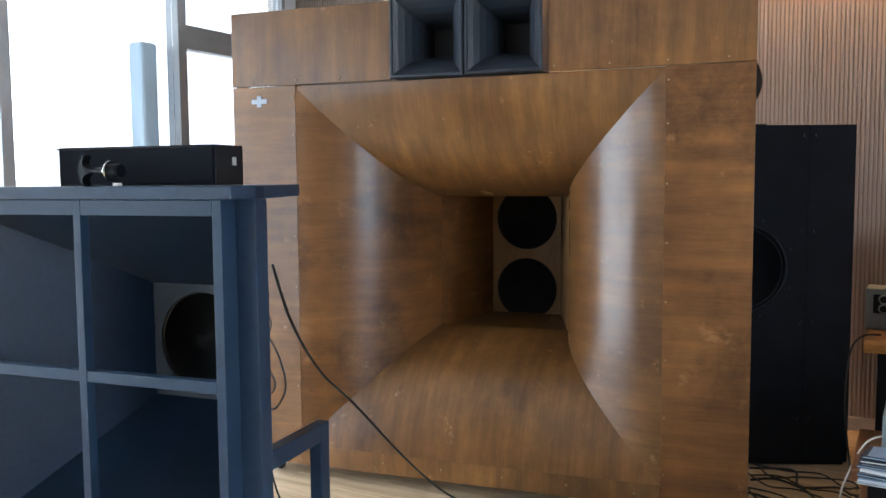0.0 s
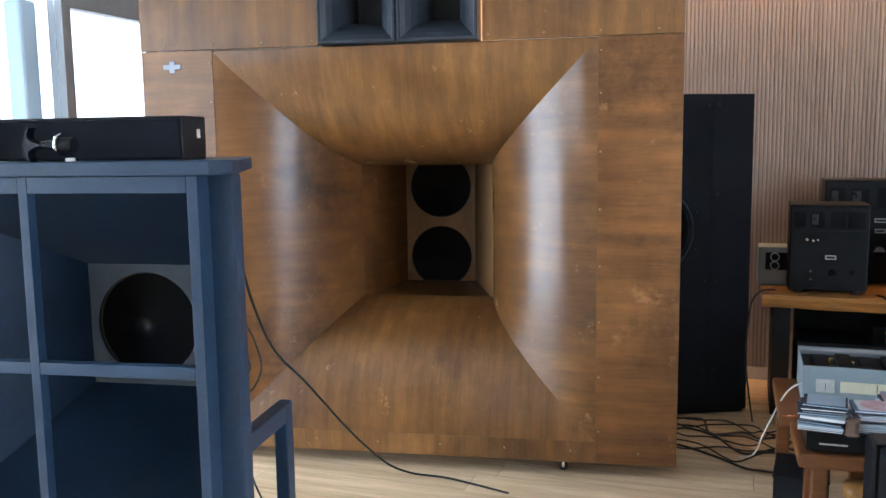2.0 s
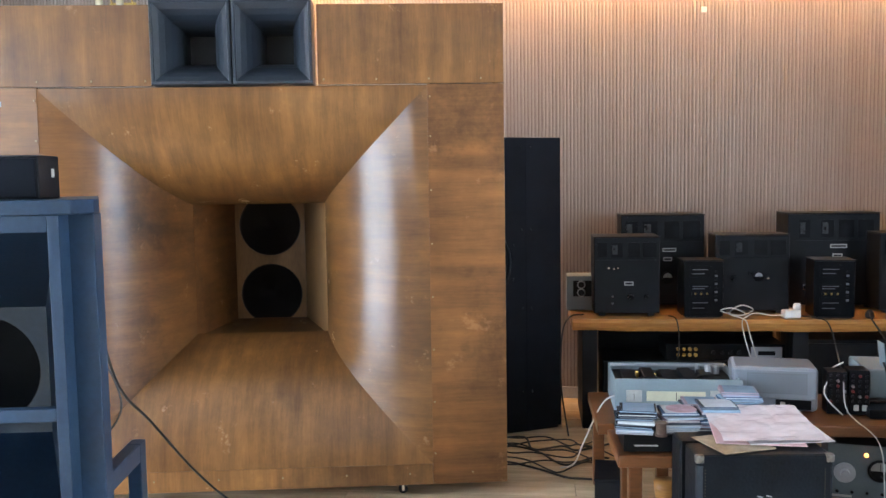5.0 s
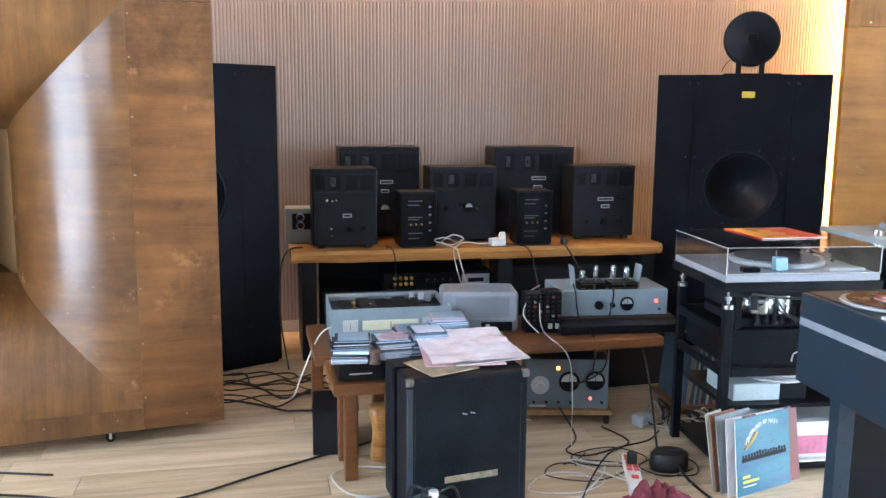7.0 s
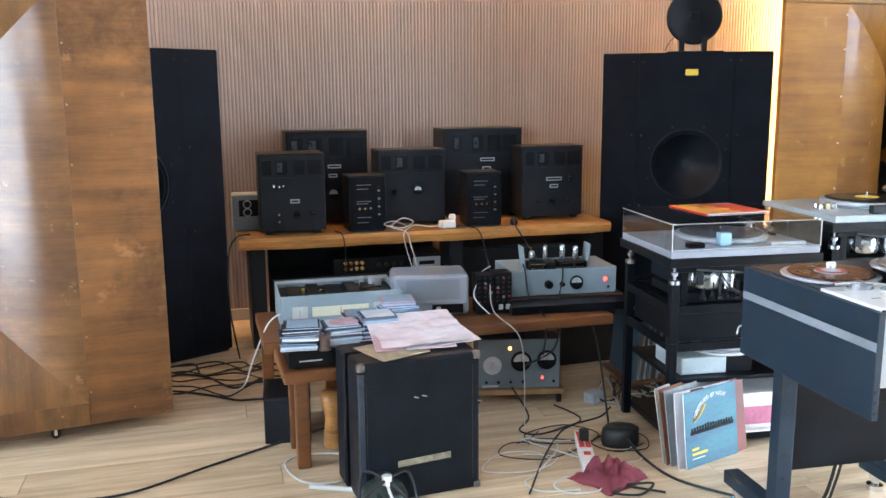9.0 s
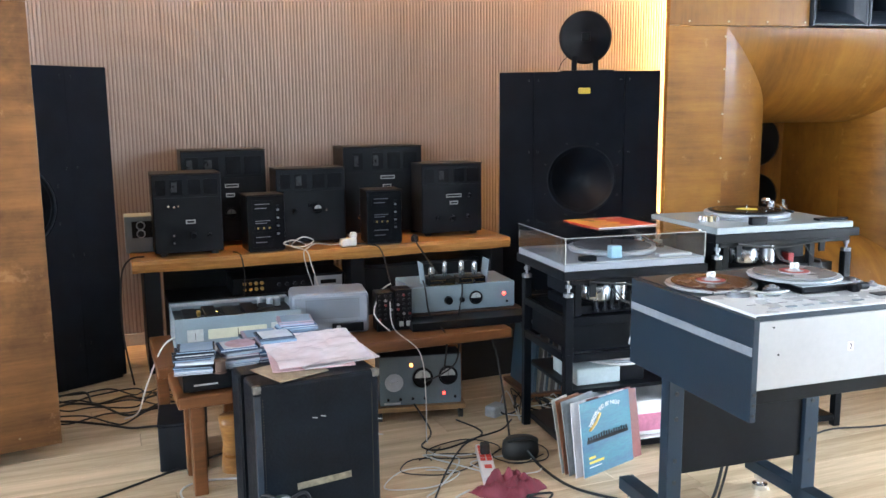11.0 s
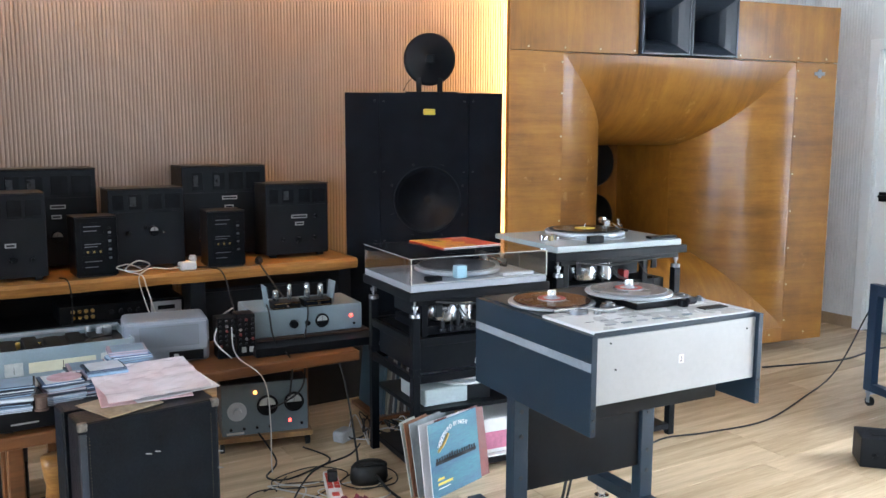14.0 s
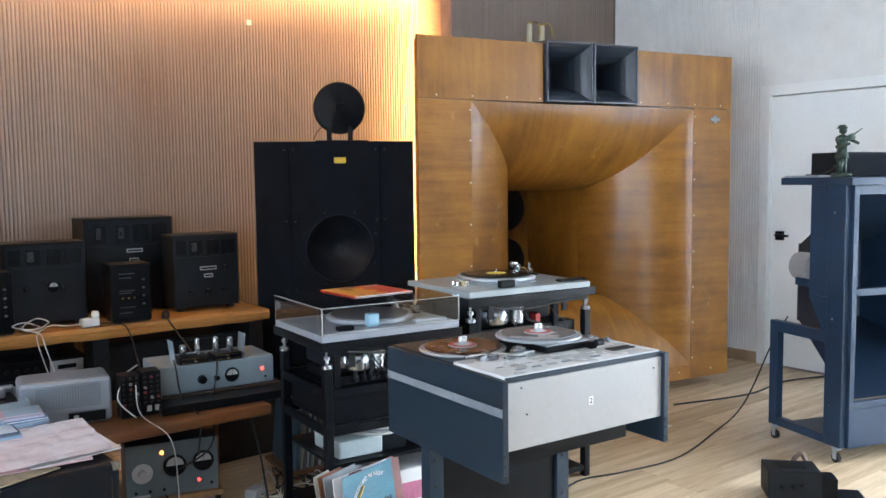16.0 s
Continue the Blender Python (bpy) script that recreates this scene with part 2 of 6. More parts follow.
def cyl(x, y, z, r, h, axis="z", n=24, r2=None):
    rot = {"z": pose(x, y, z), "y": pose(x, y, z, -90), "-y": pose(x, y, z, 90), "x": pose(x, y, z, 0, 90)}[axis]
    return add_cyl(bmesh.new(), rot, r, r if r2 is None else r2, h, n)


def lathe(profile, n=32, m=None):
    """A turned body: rows of (radius, height)."""
    bm = bmesh.new()
    rings = []
    for r, z in profile:
        rings.append([bm.verts.new((r * math.cos(2 * math.pi * i / n), r * math.sin(2 * math.pi * i / n), z)) for i in range(n)])
    for a, b in zip(rings, rings[1:]):
        for i in range(n):
            bm.faces.new((a[i], a[(i + 1) % n], b[(i + 1) % n], b[i]))
    for ring in (rings[0], rings[-1]):
        if (ring[0].co - ring[n // 2].co).length > 1e-5:
            bm.faces.new(ring)
    bmesh.ops.remove_doubles(bm, verts=bm.verts, dist=1e-6)
    if m is not None:
        bmesh.ops.transform(bm, matrix=m, verts=bm.verts)
    return bm


def tube_bm(points, r, n=8, closed=False, sub=6):
    """A round tube on a smooth line through the points."""
    p = [Vector(q) for q in points]
    line = []
    for i in range(len(p) - 1):
        a, b, c, d = p[max(i - 1, 0)], p[i], p[i + 1], p[min(i + 2, len(p) - 1)]
        for k in range(sub):
            t = k / sub
            line.append(0.5 * (2 * b + (c - a) * t + (2 * a - 5 * b + 4 * c - d) * t * t + (3 * b - a - 3 * c + d) * t ** 3))
    line.append(p[-1])
    bm = bmesh.new()
    up, rings = Vector((0.3, 0.2, 1)), []
    for i, q in enumerate(line):
        d = (line[min(i + 1, len(line) - 1)] - line[max(i - 1, 0)]).normalized()
        s = d.cross(up)
        s = s.normalized() if s.length > 1e-4 else Vector((1, 0, 0))
        w = s.cross(d)
        rings.append([bm.verts.new(q + r * (math.cos(2 * math.pi * k / n) * s + math.sin(2 * math.pi * k / n) * w)) for k in range(n)])
    for a, b in zip(rings, rings[1:]):
        for k in range(n):
            bm.faces.new((a[k], a[(k + 1) % n], b[(k + 1) % n], b[k]))
    bm.faces.new(rings[0])
    bm.faces.new(rings[-1])
    return bm


def plate_hole(w0, w1, z0, z1, holes, t, n=40):
    """A board in the xz plane, its front at y=0 and t thick, with round holes (x, z, r) stacked one over another."""
    bm = bmesh.new()
    holes = sorted(holes, key=lambda h: h[1])
    cuts = [z0] + [(a[1] + b[1]) / 2 for a, b in zip(holes, holes[1:])] + [z1]
    for (hx, hz, r), za, zb in zip(holes, cuts, cuts[1:]):
        for y in (0, t):
            inner = [bm.verts.new((hx + r * math.cos(2 * math.pi * i / n), y, hz + r * math.sin(2 * math.pi * i / n))) for i in range(n)]
            outer = []
            for i in range(n):
                a = 2 * math.pi * i / n
                c, s = math.cos(a), math.sin(a)
                k = min(((w1 - hx) / c if c > 1e-6 else (w0 - hx) / c if c < -1e-6 else 9), ((zb - hz) / s if s > 1e-6 else (za - hz) / s if s < -1e-6 else 9))
                outer.append(bm.verts.new((hx + k * c, y, hz + k * s)))
            for i in range(n):
                j = (i + 1) % n
                bm.faces.new((inner[i], inner[j], outer[j], outer[i]))
                co = outer[i].co, outer[j].co
                if abs(co[0].x - co[1].x) > 1e-5 and abs(co[0].z - co[1].z) > 1e-5:
                    cx = w1 if co[0].x + co[1].x > 2 * hx else w0
                    cz = zb if co[0].z + co[1].z > 2 * hz else za
                    bm.faces.new((outer[i], outer[j], bm.verts.new((cx, y, cz))))
            if y == 0:
                keep = inner
        for i in range(n):
            j = (i + 1) % n
            bm.faces.new((keep[i], keep[j], inner[j], inner[i]))
    add_box(bm, w0 - 0.001, w0, 0, t, z0, z1)
    add_box(bm, w1, w1 + 0.001, 0, t, z0, z1)
    return bm


def text_part(name, body, size, material, parent, m, depth=0.0008):
    cu = bpy.data.curves.new(name, "FONT")
    cu.body, cu.size, cu.extrude, cu.align_x = body, size, depth, "CENTER"
    tmp = new(name, cu)
    me = bpy.data.meshes.new_from_object(tmp.evaluated_get(bpy.context.evaluated_depsgraph_get()))
    bpy.data.objects.remove(tmp)
    bpy.data.curves.remove(cu)
    me.materials.clear()
    me.materials.append(material)
    ob = new(name, me)
    ob.parent = parent
    ob.matrix_local = m
    return ob


# ---- the room ----
def structure(name, bm, material, label="", cat="wall"):
    return tagged(part(name, bm, material), label, cat, kind="structure")


floor = structure("floor", box(XL - 0.2, XR + 0.2, YB - 0.2, YN + 0.2, -0.12, -0.012, 0), JOINT, "pale oak laminate floor with plank joints", "floor")
ceiling = structure("ceiling", box(XL - 0.2, XR + 0.2, YB - 0.2, YN + 0.2, ZC, ZC + 0.15, 0), CEIL, "plain grey painted ceiling", "ceiling")
wall_niche = structure("wall_niche", box(NX0 - 0.3, NX1 + 0.3, YN, YN + 0.15, 0, ZC, 0), SLATBACK, "recessed taupe ribbed wall washed by warm light")
wall_north_left = structure("wall_north_left", box(XL - 0.2, NX0, YS, YS + 0.13, 0, ZC, 0), SLATBACK, "taupe ribbed wall beside the recess")
wall_north_right = structure("wall_north_right", box(NX1, XR + 0.2, YS, YS + 0.13, 0, ZC, 0), SLATBACK, "taupe ribbed wall beside the recess")
structure("soffit", box(NX0 - 0.3, NX1 + 0.3, YS, YS + 0.13, NZ, ZC, 0), SLATBACK, "soffit over the recess that hides a light strip")
structure("wall_rear", box(XL - 0.2, XR + 0.2, YB - 0.15, YB, 0, ZC, 0), SLATBACK, "plain brown rear wall")
DY0, DY1, DH = 2.42, 3.42, 2.1    # door opening
wall_east = structure("wall_east", box(XR, XR + 0.15, DY1, YN + 0.2, 0, ZC, 0), SLATW, "white ribbed wall with a door")
structure("wall_east_lintel", box(XR, XR + 0.15, DY0, DY1, DH, ZC, 0), SLATW, "white ribbed wall over the door")
structure("wall_east_near", box(XR, XR + 0.15, 1.2, DY0, 0, ZC, 0), SLATW, "white ribbed wall beside the door")
structure("wall_east_head", box(XR, XR + 0.15, YB - 0.15, 1.2, 2.6, ZC, 0), SLATW, "white ribbed wall over the assumed east windows")


def slats(owner, x0, x1, pitch, y, z0, z1, material, depth=0.005, width=0.72):
    me = None
    for i in range(int((x1 - x0) / pitch)):
        if me is None:
            w = pitch * width / 2
            bm = bmesh.new()
            ring = [(-w, 0), (-w, -depth * 0.7), (-w * 0.6, -depth), (w * 0.6, -depth), (w, -depth * 0.7), (w, 0)]
            lo, hi = [[bm.verts.new((a, b, z)) for a, b in ring] for z in (z0, z1)]
            for k in range(5):
                bm.faces.new((lo[k], lo[k + 1], hi[k + 1], hi[k]))
            bm.faces.new(lo)
            bm.faces.new(hi)
            first = part("slat", bm, material, owner)
            me = first.data
            ob = first
        else:
            ob = new("slat", me)
            ob.parent = owner
        ob.location = (x0 + (i + 0.5) * pitch, y, 0)


def row_of_slats(name, owner, x, y0, y1, pitch, z0, z1, material, depth=0.012):
    """Fine ribs on the white wall, joined."""
    verts, faces = [], []
    for i in range(int((y1 - y0) / pitch)):
        y, w, k = y0 + (i + 0.5) * pitch, pitch * 0.3, len(verts)
        for z in (z0, z1):
            verts += [(x, y - w, z), (x - depth, y - w * 0.7, z), (x - depth, y + w * 0.7, z), (x, y + w, z)]
        faces += [(k, k + 1, k + 5, k + 4), (k + 1, k + 2, k + 6, k + 5), (k + 2, k + 3, k + 7, k + 6), (k, k + 1, k + 2, k + 3), (k + 4, k + 5, k + 6, k + 7)]
    me = bpy.data.meshes.new(name)
    me.from_pydata(verts, [], faces)
    me.materials.append(material)
    ob = new(name, me)
    ob.parent = owner
    return tagged(ob, kind="stuff")


row_of_slats("white_ribs", wall_east, XR, DY1 + 0.08, YS, 0.0235, 0.09, ZC, SLATW, 0.005)

# ---- the great wooden horn loudspeakers ----
HW, HZ0, HZS, HZ1 = 2.466, 0.07, 1.957, 2.32     # width, underside, seam, top


def horn_wall(kind, n=40):
    """One flared wall of the horn in local x, depth y, z: 'l', 'r', 't' or 'b'."""
    cx, cz, d0 = HW / 2, 1.06, 0.61
    k, half0, half1 = 2.8, 0.345, 0.878

    def ring(s):
        g = (math.exp(k * s) - 1) / (math.exp(k) - 1)
        d = d0 * (1 - s)
        return half0 + (half1 - half0) * g, d * d / (d + 0.05) * (d0 + 0.05) / d0
    bm = bmesh.new()
    rows = []
    for i in range(n + 1):
        h, d = ring(i / n)
        hz = h * 0.345 / half0 + (0.89 - half1) * (i / n)
        if kind in "lr":
            sx = cx + (-h if kind == "l" else h)
            rows.append([bm.verts.new((sx, d, cz + hz * q)) for q in (-1, -0.5, 0, 0.5, 1)])
        else:
            sz = cz + (hz if kind == "t" else -hz)
            rows.append([bm.verts.new((cx + h * q, d, sz)) for q in (-1, -0.5, 0, 0.5, 1)])
    for a, b in zip(rows, rows[1:]):
        for j in range(4):
            bm.faces.new((a[j], a[j + 1], b[j + 1], b[j]))
    # thickness away from the air
    bmesh.ops.recalc_face_normals(bm, faces=bm.faces)
    inward = Vector((cx, 0.2, cz))
    f = list(bm.faces)[0]
    if (inward - f.calc_center_median()).dot(f.normal) < 0:
        bmesh.ops.reverse_faces(bm, faces=bm.faces)
    bmesh.ops.solidify(bm, geom=list(bm.faces), thickness=0.018)
    return bm


def small_horn(parent, x0, x1, z0, z1):
    """A black moulded horn with a square mouth and flared walls."""
    bm = bmesh.new()
    cx, cz, hx, hz = (x0 + x1) / 2, (z0 + z1) / 2, (x1 - x0) / 2 - 0.003, (z1 - z0) / 2
    prof = [(1.0, 0.1), (1.0, 0.0), (1.0, -0.028), (0.985, -0.033), (0.93, -0.033), (0.915, -0.026), (0.80, -0.006), (0.68, 0.022), (0.57, 0.06), (0.49, 0.105), (0.43, 0.15), (0.39, 0.20), (0.36, 0.26)]
    rings = [[bm.verts.new((cx + sx * hx * q, y, cz + sz * hz * q)) for sx, sz in ((-1, -1), (1, -1), (1, 1), (-1, 1))] for q, y in prof]
    for a, b in zip(rings, rings[1:]):
        for i in range(4):
            bm.faces.new((a[i], a[(i + 1) % 4], b[(i + 1) % 4], b[i]))
    hn = part("treble_horn", bm, HFBLK, parent, "black moulded horn with a square mouth")
    # Darker end plate paints the shade deep inside the throat.
    part("throat_shade", box(cx - hx * 0.36, cx + hx * 0.36, 0.2605, 0.27, cz - hz * 0.36, cz + hz * 0.36, 0), CONE, hn)
    return hn


def screw_row(owner, pts, y, material, r):
    first = None
    for x, z in pts:
        if first is None:
            first = part("screw", add_cyl(bmesh.new(), pose(0, 0, 0, 90), r, r * 0.9, 0.004, 10), material, owner)
            ob = first
        else:
            ob = new("screw", first.data)
            ob.parent = owner
        ob.location = (x, y, z)


def great_horn(name, x, y, rz, mirrored):
    h = thing(name, x, y, 0, rz, "huge brown stained plywood horn loudspeaker with two woofers", "loudspeaker", "pair of wooden horn loudspeakers")
    mx0, mx1, mz0, mz1 = HW / 2 - 0.878, HW / 2 + 0.878, 0.17, 1.95
    # Russet: the right panel's stain; on the left wall also a reflection's red.
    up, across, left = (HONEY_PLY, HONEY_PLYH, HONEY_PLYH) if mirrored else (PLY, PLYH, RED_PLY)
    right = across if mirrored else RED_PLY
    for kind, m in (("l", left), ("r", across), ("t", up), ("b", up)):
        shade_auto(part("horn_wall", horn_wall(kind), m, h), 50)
    part("side_panel", box(0, mx0, -0.002, 0.02, HZ0, HZS, 0.0015), across, h)
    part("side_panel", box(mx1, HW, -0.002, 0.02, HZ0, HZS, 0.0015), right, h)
    part("kick_board", box(mx0 + 0.001, mx1 - 0.001, -0.004, 0.02, HZ0, mz0, 0.0015), up, h)
    part("top_panel", box(0, HW / 2 - 0.366, -0.004, 0.02, HZS + 0.003, HZ1, 0.0015), up, h)
    part("top_panel", box(HW / 2 + (0.372 if mirrored else 0.381), HW, -0.004, 0.02, HZS + 0.003, HZ1, 0.0015), up, h)
    part("frame_post", box(0.012, 0.05, 0.021, 0.06, HZ0, HZ1 - 0.02, 0.002), across, h)
    part("frame_post", box(HW - 0.05, HW - 0.012, 0.021, 0.06, HZ0, HZ1 - 0.02, 0.002), across, h)
    part("base_board", box(0.051, HW - 0.051, 0.022, 0.42, HZ0, HZ0 + 0.03, 0.002), up, h)
    part("shelf", box(0.3, HW - 0.3, 0.022, 0.40, HZS - 0.02, HZS, 0.002), up, h)
    cx = HW / 2
    small_horn(h, cx - 0.364, cx, HZS + 0.005, HZ1 + 0.02)
    small_horn(h, cx, cx + 0.364, HZS + 0.005, HZ1 + 0.02)
    # throat chamber with the woofer board
    d0, d1 = 0.61, 1.22
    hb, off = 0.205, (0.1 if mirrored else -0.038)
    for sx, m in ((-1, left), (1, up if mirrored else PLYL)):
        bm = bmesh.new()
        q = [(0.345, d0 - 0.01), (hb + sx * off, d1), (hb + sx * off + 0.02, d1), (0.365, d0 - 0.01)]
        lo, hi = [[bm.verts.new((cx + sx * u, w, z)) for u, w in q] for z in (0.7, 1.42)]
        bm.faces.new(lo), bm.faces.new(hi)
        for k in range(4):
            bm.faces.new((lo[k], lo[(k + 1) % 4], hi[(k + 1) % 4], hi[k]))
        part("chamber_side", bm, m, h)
    part("chamber_floor", box(cx - 0.365, cx + 0.365, d0 - 0.01, d1, 0.68, 0.699, 0.001), up, h)
    part("chamber_top", box(cx - 0.365, cx + 0.365, d0 - 0.01, d1, 1.421, 1.44, 0.001), up, h)
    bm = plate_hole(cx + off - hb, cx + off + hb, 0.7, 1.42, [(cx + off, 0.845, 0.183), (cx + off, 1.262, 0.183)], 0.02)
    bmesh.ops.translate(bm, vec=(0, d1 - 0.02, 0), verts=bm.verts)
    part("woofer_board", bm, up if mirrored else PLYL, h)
    for z in (0.845, 1.262):
        part("woofer", lathe([(0.2, 0.0), (0.185, -0.008), (0.172, 0.006), (0.15, 0.0), (0.06, 0.05), (0.05, 0.045), (0.0, 0.035)], 32, pose(cx + off, d1 - 0.001, z, -90)), CONE, h, smooth=True)
    part("badge", add_box(box(-0.045, 0.045, -0.006, 0, -0.012, 0.012, 0.003), -0.014, 0.014, -0.006, 0, -0.028, 0.028, 0.003), DULLCHROME, h, "small chrome cross-shaped badge").location = (mx0 - 0.2 if not mirrored else mx1 + 0.2, -0.003, 1.885)
    pts = [(mx0 - 0.012, z) for z in (0.22, 0.47, 0.72, 0.97, 1.22, 1.47, 1.72, 1.90)] + [(mx1 + 0.012, z) for z in (0.22, 0.47, 0.72, 0.97, 1.22, 1.47, 1.72, 1.90)]
    screw_row(h, pts + [(q, HZ0 + 0.055) for q in (0.2, 0.5, 0.8, 1.1, 1.4, 1.7, 2.0, 2.3)] + [(q, HZS + 0.025) for q in (0.12, 0.36, 0.60, 0.84, 1.64, 1.88, 2.12, 2.36)], -0.004, SCREW if mirrored else DARKSCREW, 0.0062 if mirrored else 0.005)
    for q in (0.18, HW - 0.5):
        for d in (0.08, 0.36):
            c = part("castor", add_cyl(bmesh.new(), pose(q, d - 0.012, 0.025, -90), 0.022, 0.022, 0.02, 16), RUBBER, h)
            part("castor_fork", add_box(box(q - 0.012, q + 0.012, d - 0.014, d + 0.014, 0.054, HZ0 - 0.001, 0.002), q - 0.006, q + 0.006, d - 0.02, d - 0.014, 0.02, 0.06), CHROME, h)
    return h


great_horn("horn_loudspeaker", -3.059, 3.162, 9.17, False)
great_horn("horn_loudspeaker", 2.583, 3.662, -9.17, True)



# ---- black loudspeakers with a bowl-shaped treble unit on top ----
def black_loudspeaker(x, y, rz, side):
    t = thing("black_loudspeaker", x, y, 0, rz, "tall black cloth-covered loudspeaker with one large woofer", "loudspeaker", "pair of black loudspeakers")
    W, H, D = 1.07, 1.755, 0.38
    part("cabinet", box(0.01, W - 0.01, 0.03, D, 0.0, H - 0.002, 0.004), BLKPAINT, t)
    part("wing", box(0, 0.232, 0.008, 0.03, 0.02, H, 0.003), CLOTH, t)
    part("wing", box(W - 0.232, W, 0.008, 0.03, 0.02, H, 0.003), CLOTH, t)
    cx, cz = W / 2 + side * 0.022, 1.03
    bm = plate_hole(0.236, W - 0.236, 0.02, H, [(cx, cz, 0.232)], 0.028, 48)
    part("front_board", bm, CLOTH, t)
    part("woofer", lathe([(0.2318, 0.004), (0.229, 0.0), (0.222, 0.002), (0.214, 0.009), (0.204, 0.003), (0.196, 0.010), (0.188, 0.006), (0.16, 0.011), (0.12, 0.016), (0.085, 0.0195), (0.075, 0.014), (0.05, 0.006), (0.0, 0.002)], 48, pose(cx, 0.004, cz, -90)),
         mat("woofer_cone", (0.005, 0.008, 0.014), 0.56, spec=0.25, vary=0.2), t, smooth=True)
    part("badge", add_box(box(-0.04, 0.04, -0.004, 0, -0.02, 0.02, 0.006), -0.03, 0.03, -0.0055, 0, -0.014, 0.014, 0.004), YELLOW, t, "small yellow name badge").location = (cx + 0.012, -0.001, 1.628)
    first = None
    ring = [(cx + 0.262 * math.cos(radians(a)), cz + 0.262 * math.sin(radians(a))) for a in range(22, 382, 45)]
    for q, z in [(q, z) for q in (0.20, 0.26, W - 0.26, W - 0.20) for z in (0.25, 0.75, 1.22, 1.7)] + ring:
        if first is None:
            first = ob = part("bolt", add_cyl(bmesh.new(), pose(0, 0, 0, 90), 0.007, 0.006, 0.005, 8), BLKSTEEL, t)
        else:
            ob = new("bolt", first.data)
            ob.parent = t
        ob.location = (q, -0.0005, z)
    u = thing("treble_unit", 0, 0, 0, 0, "round black treble driver on a two-legged bracket", "loudspeaker", "round treble units")
    u.matrix_world = t.matrix_world @ pose(cx + (0.045 if side > 0 else -0.03), 0.14, H)
    part("base_plate", box(-0.19, 0.17, -0.05, 0.06, 0.0, 0.012, 0.003), BLKSTEEL, u)
    for q in (-0.095, 0.05):
        part("leg", box(q - 0.018, q + 0.018, -0.012, 0.012, 0.012, 0.11, 0.004), BLKSTEEL, u)
    part("disc", lathe([(0.0, -0.02), (0.03, -0.02), (0.034, -0.004), (0.16, -0.012), (0.176, 0.0), (0.18, 0.02), (0.17, 0.05), (0.1, 0.09), (0.08, 0.16), (0.0, 0.165)], 40, pose(-0.02, 0, 0.235, -90)), BLKPAINT, u, smooth=True)
    part("dust_cap", box(-0.05, 0.01, -0.03, -0.018, 0.205, 0.265, 0.006), BLKSTEEL, u)
    part("wire", tube_bm([(-0.11, 0.05, 0.13), (-0.17, 0.03, 0.08), (-0.2, 0.02, 0.02)], 0.003), RUBBER, u)


black_loudspeaker(2.15, 4.943, -26.7, 1)
black_loudspeaker(-1.287, 4.21, 26.7, -1)


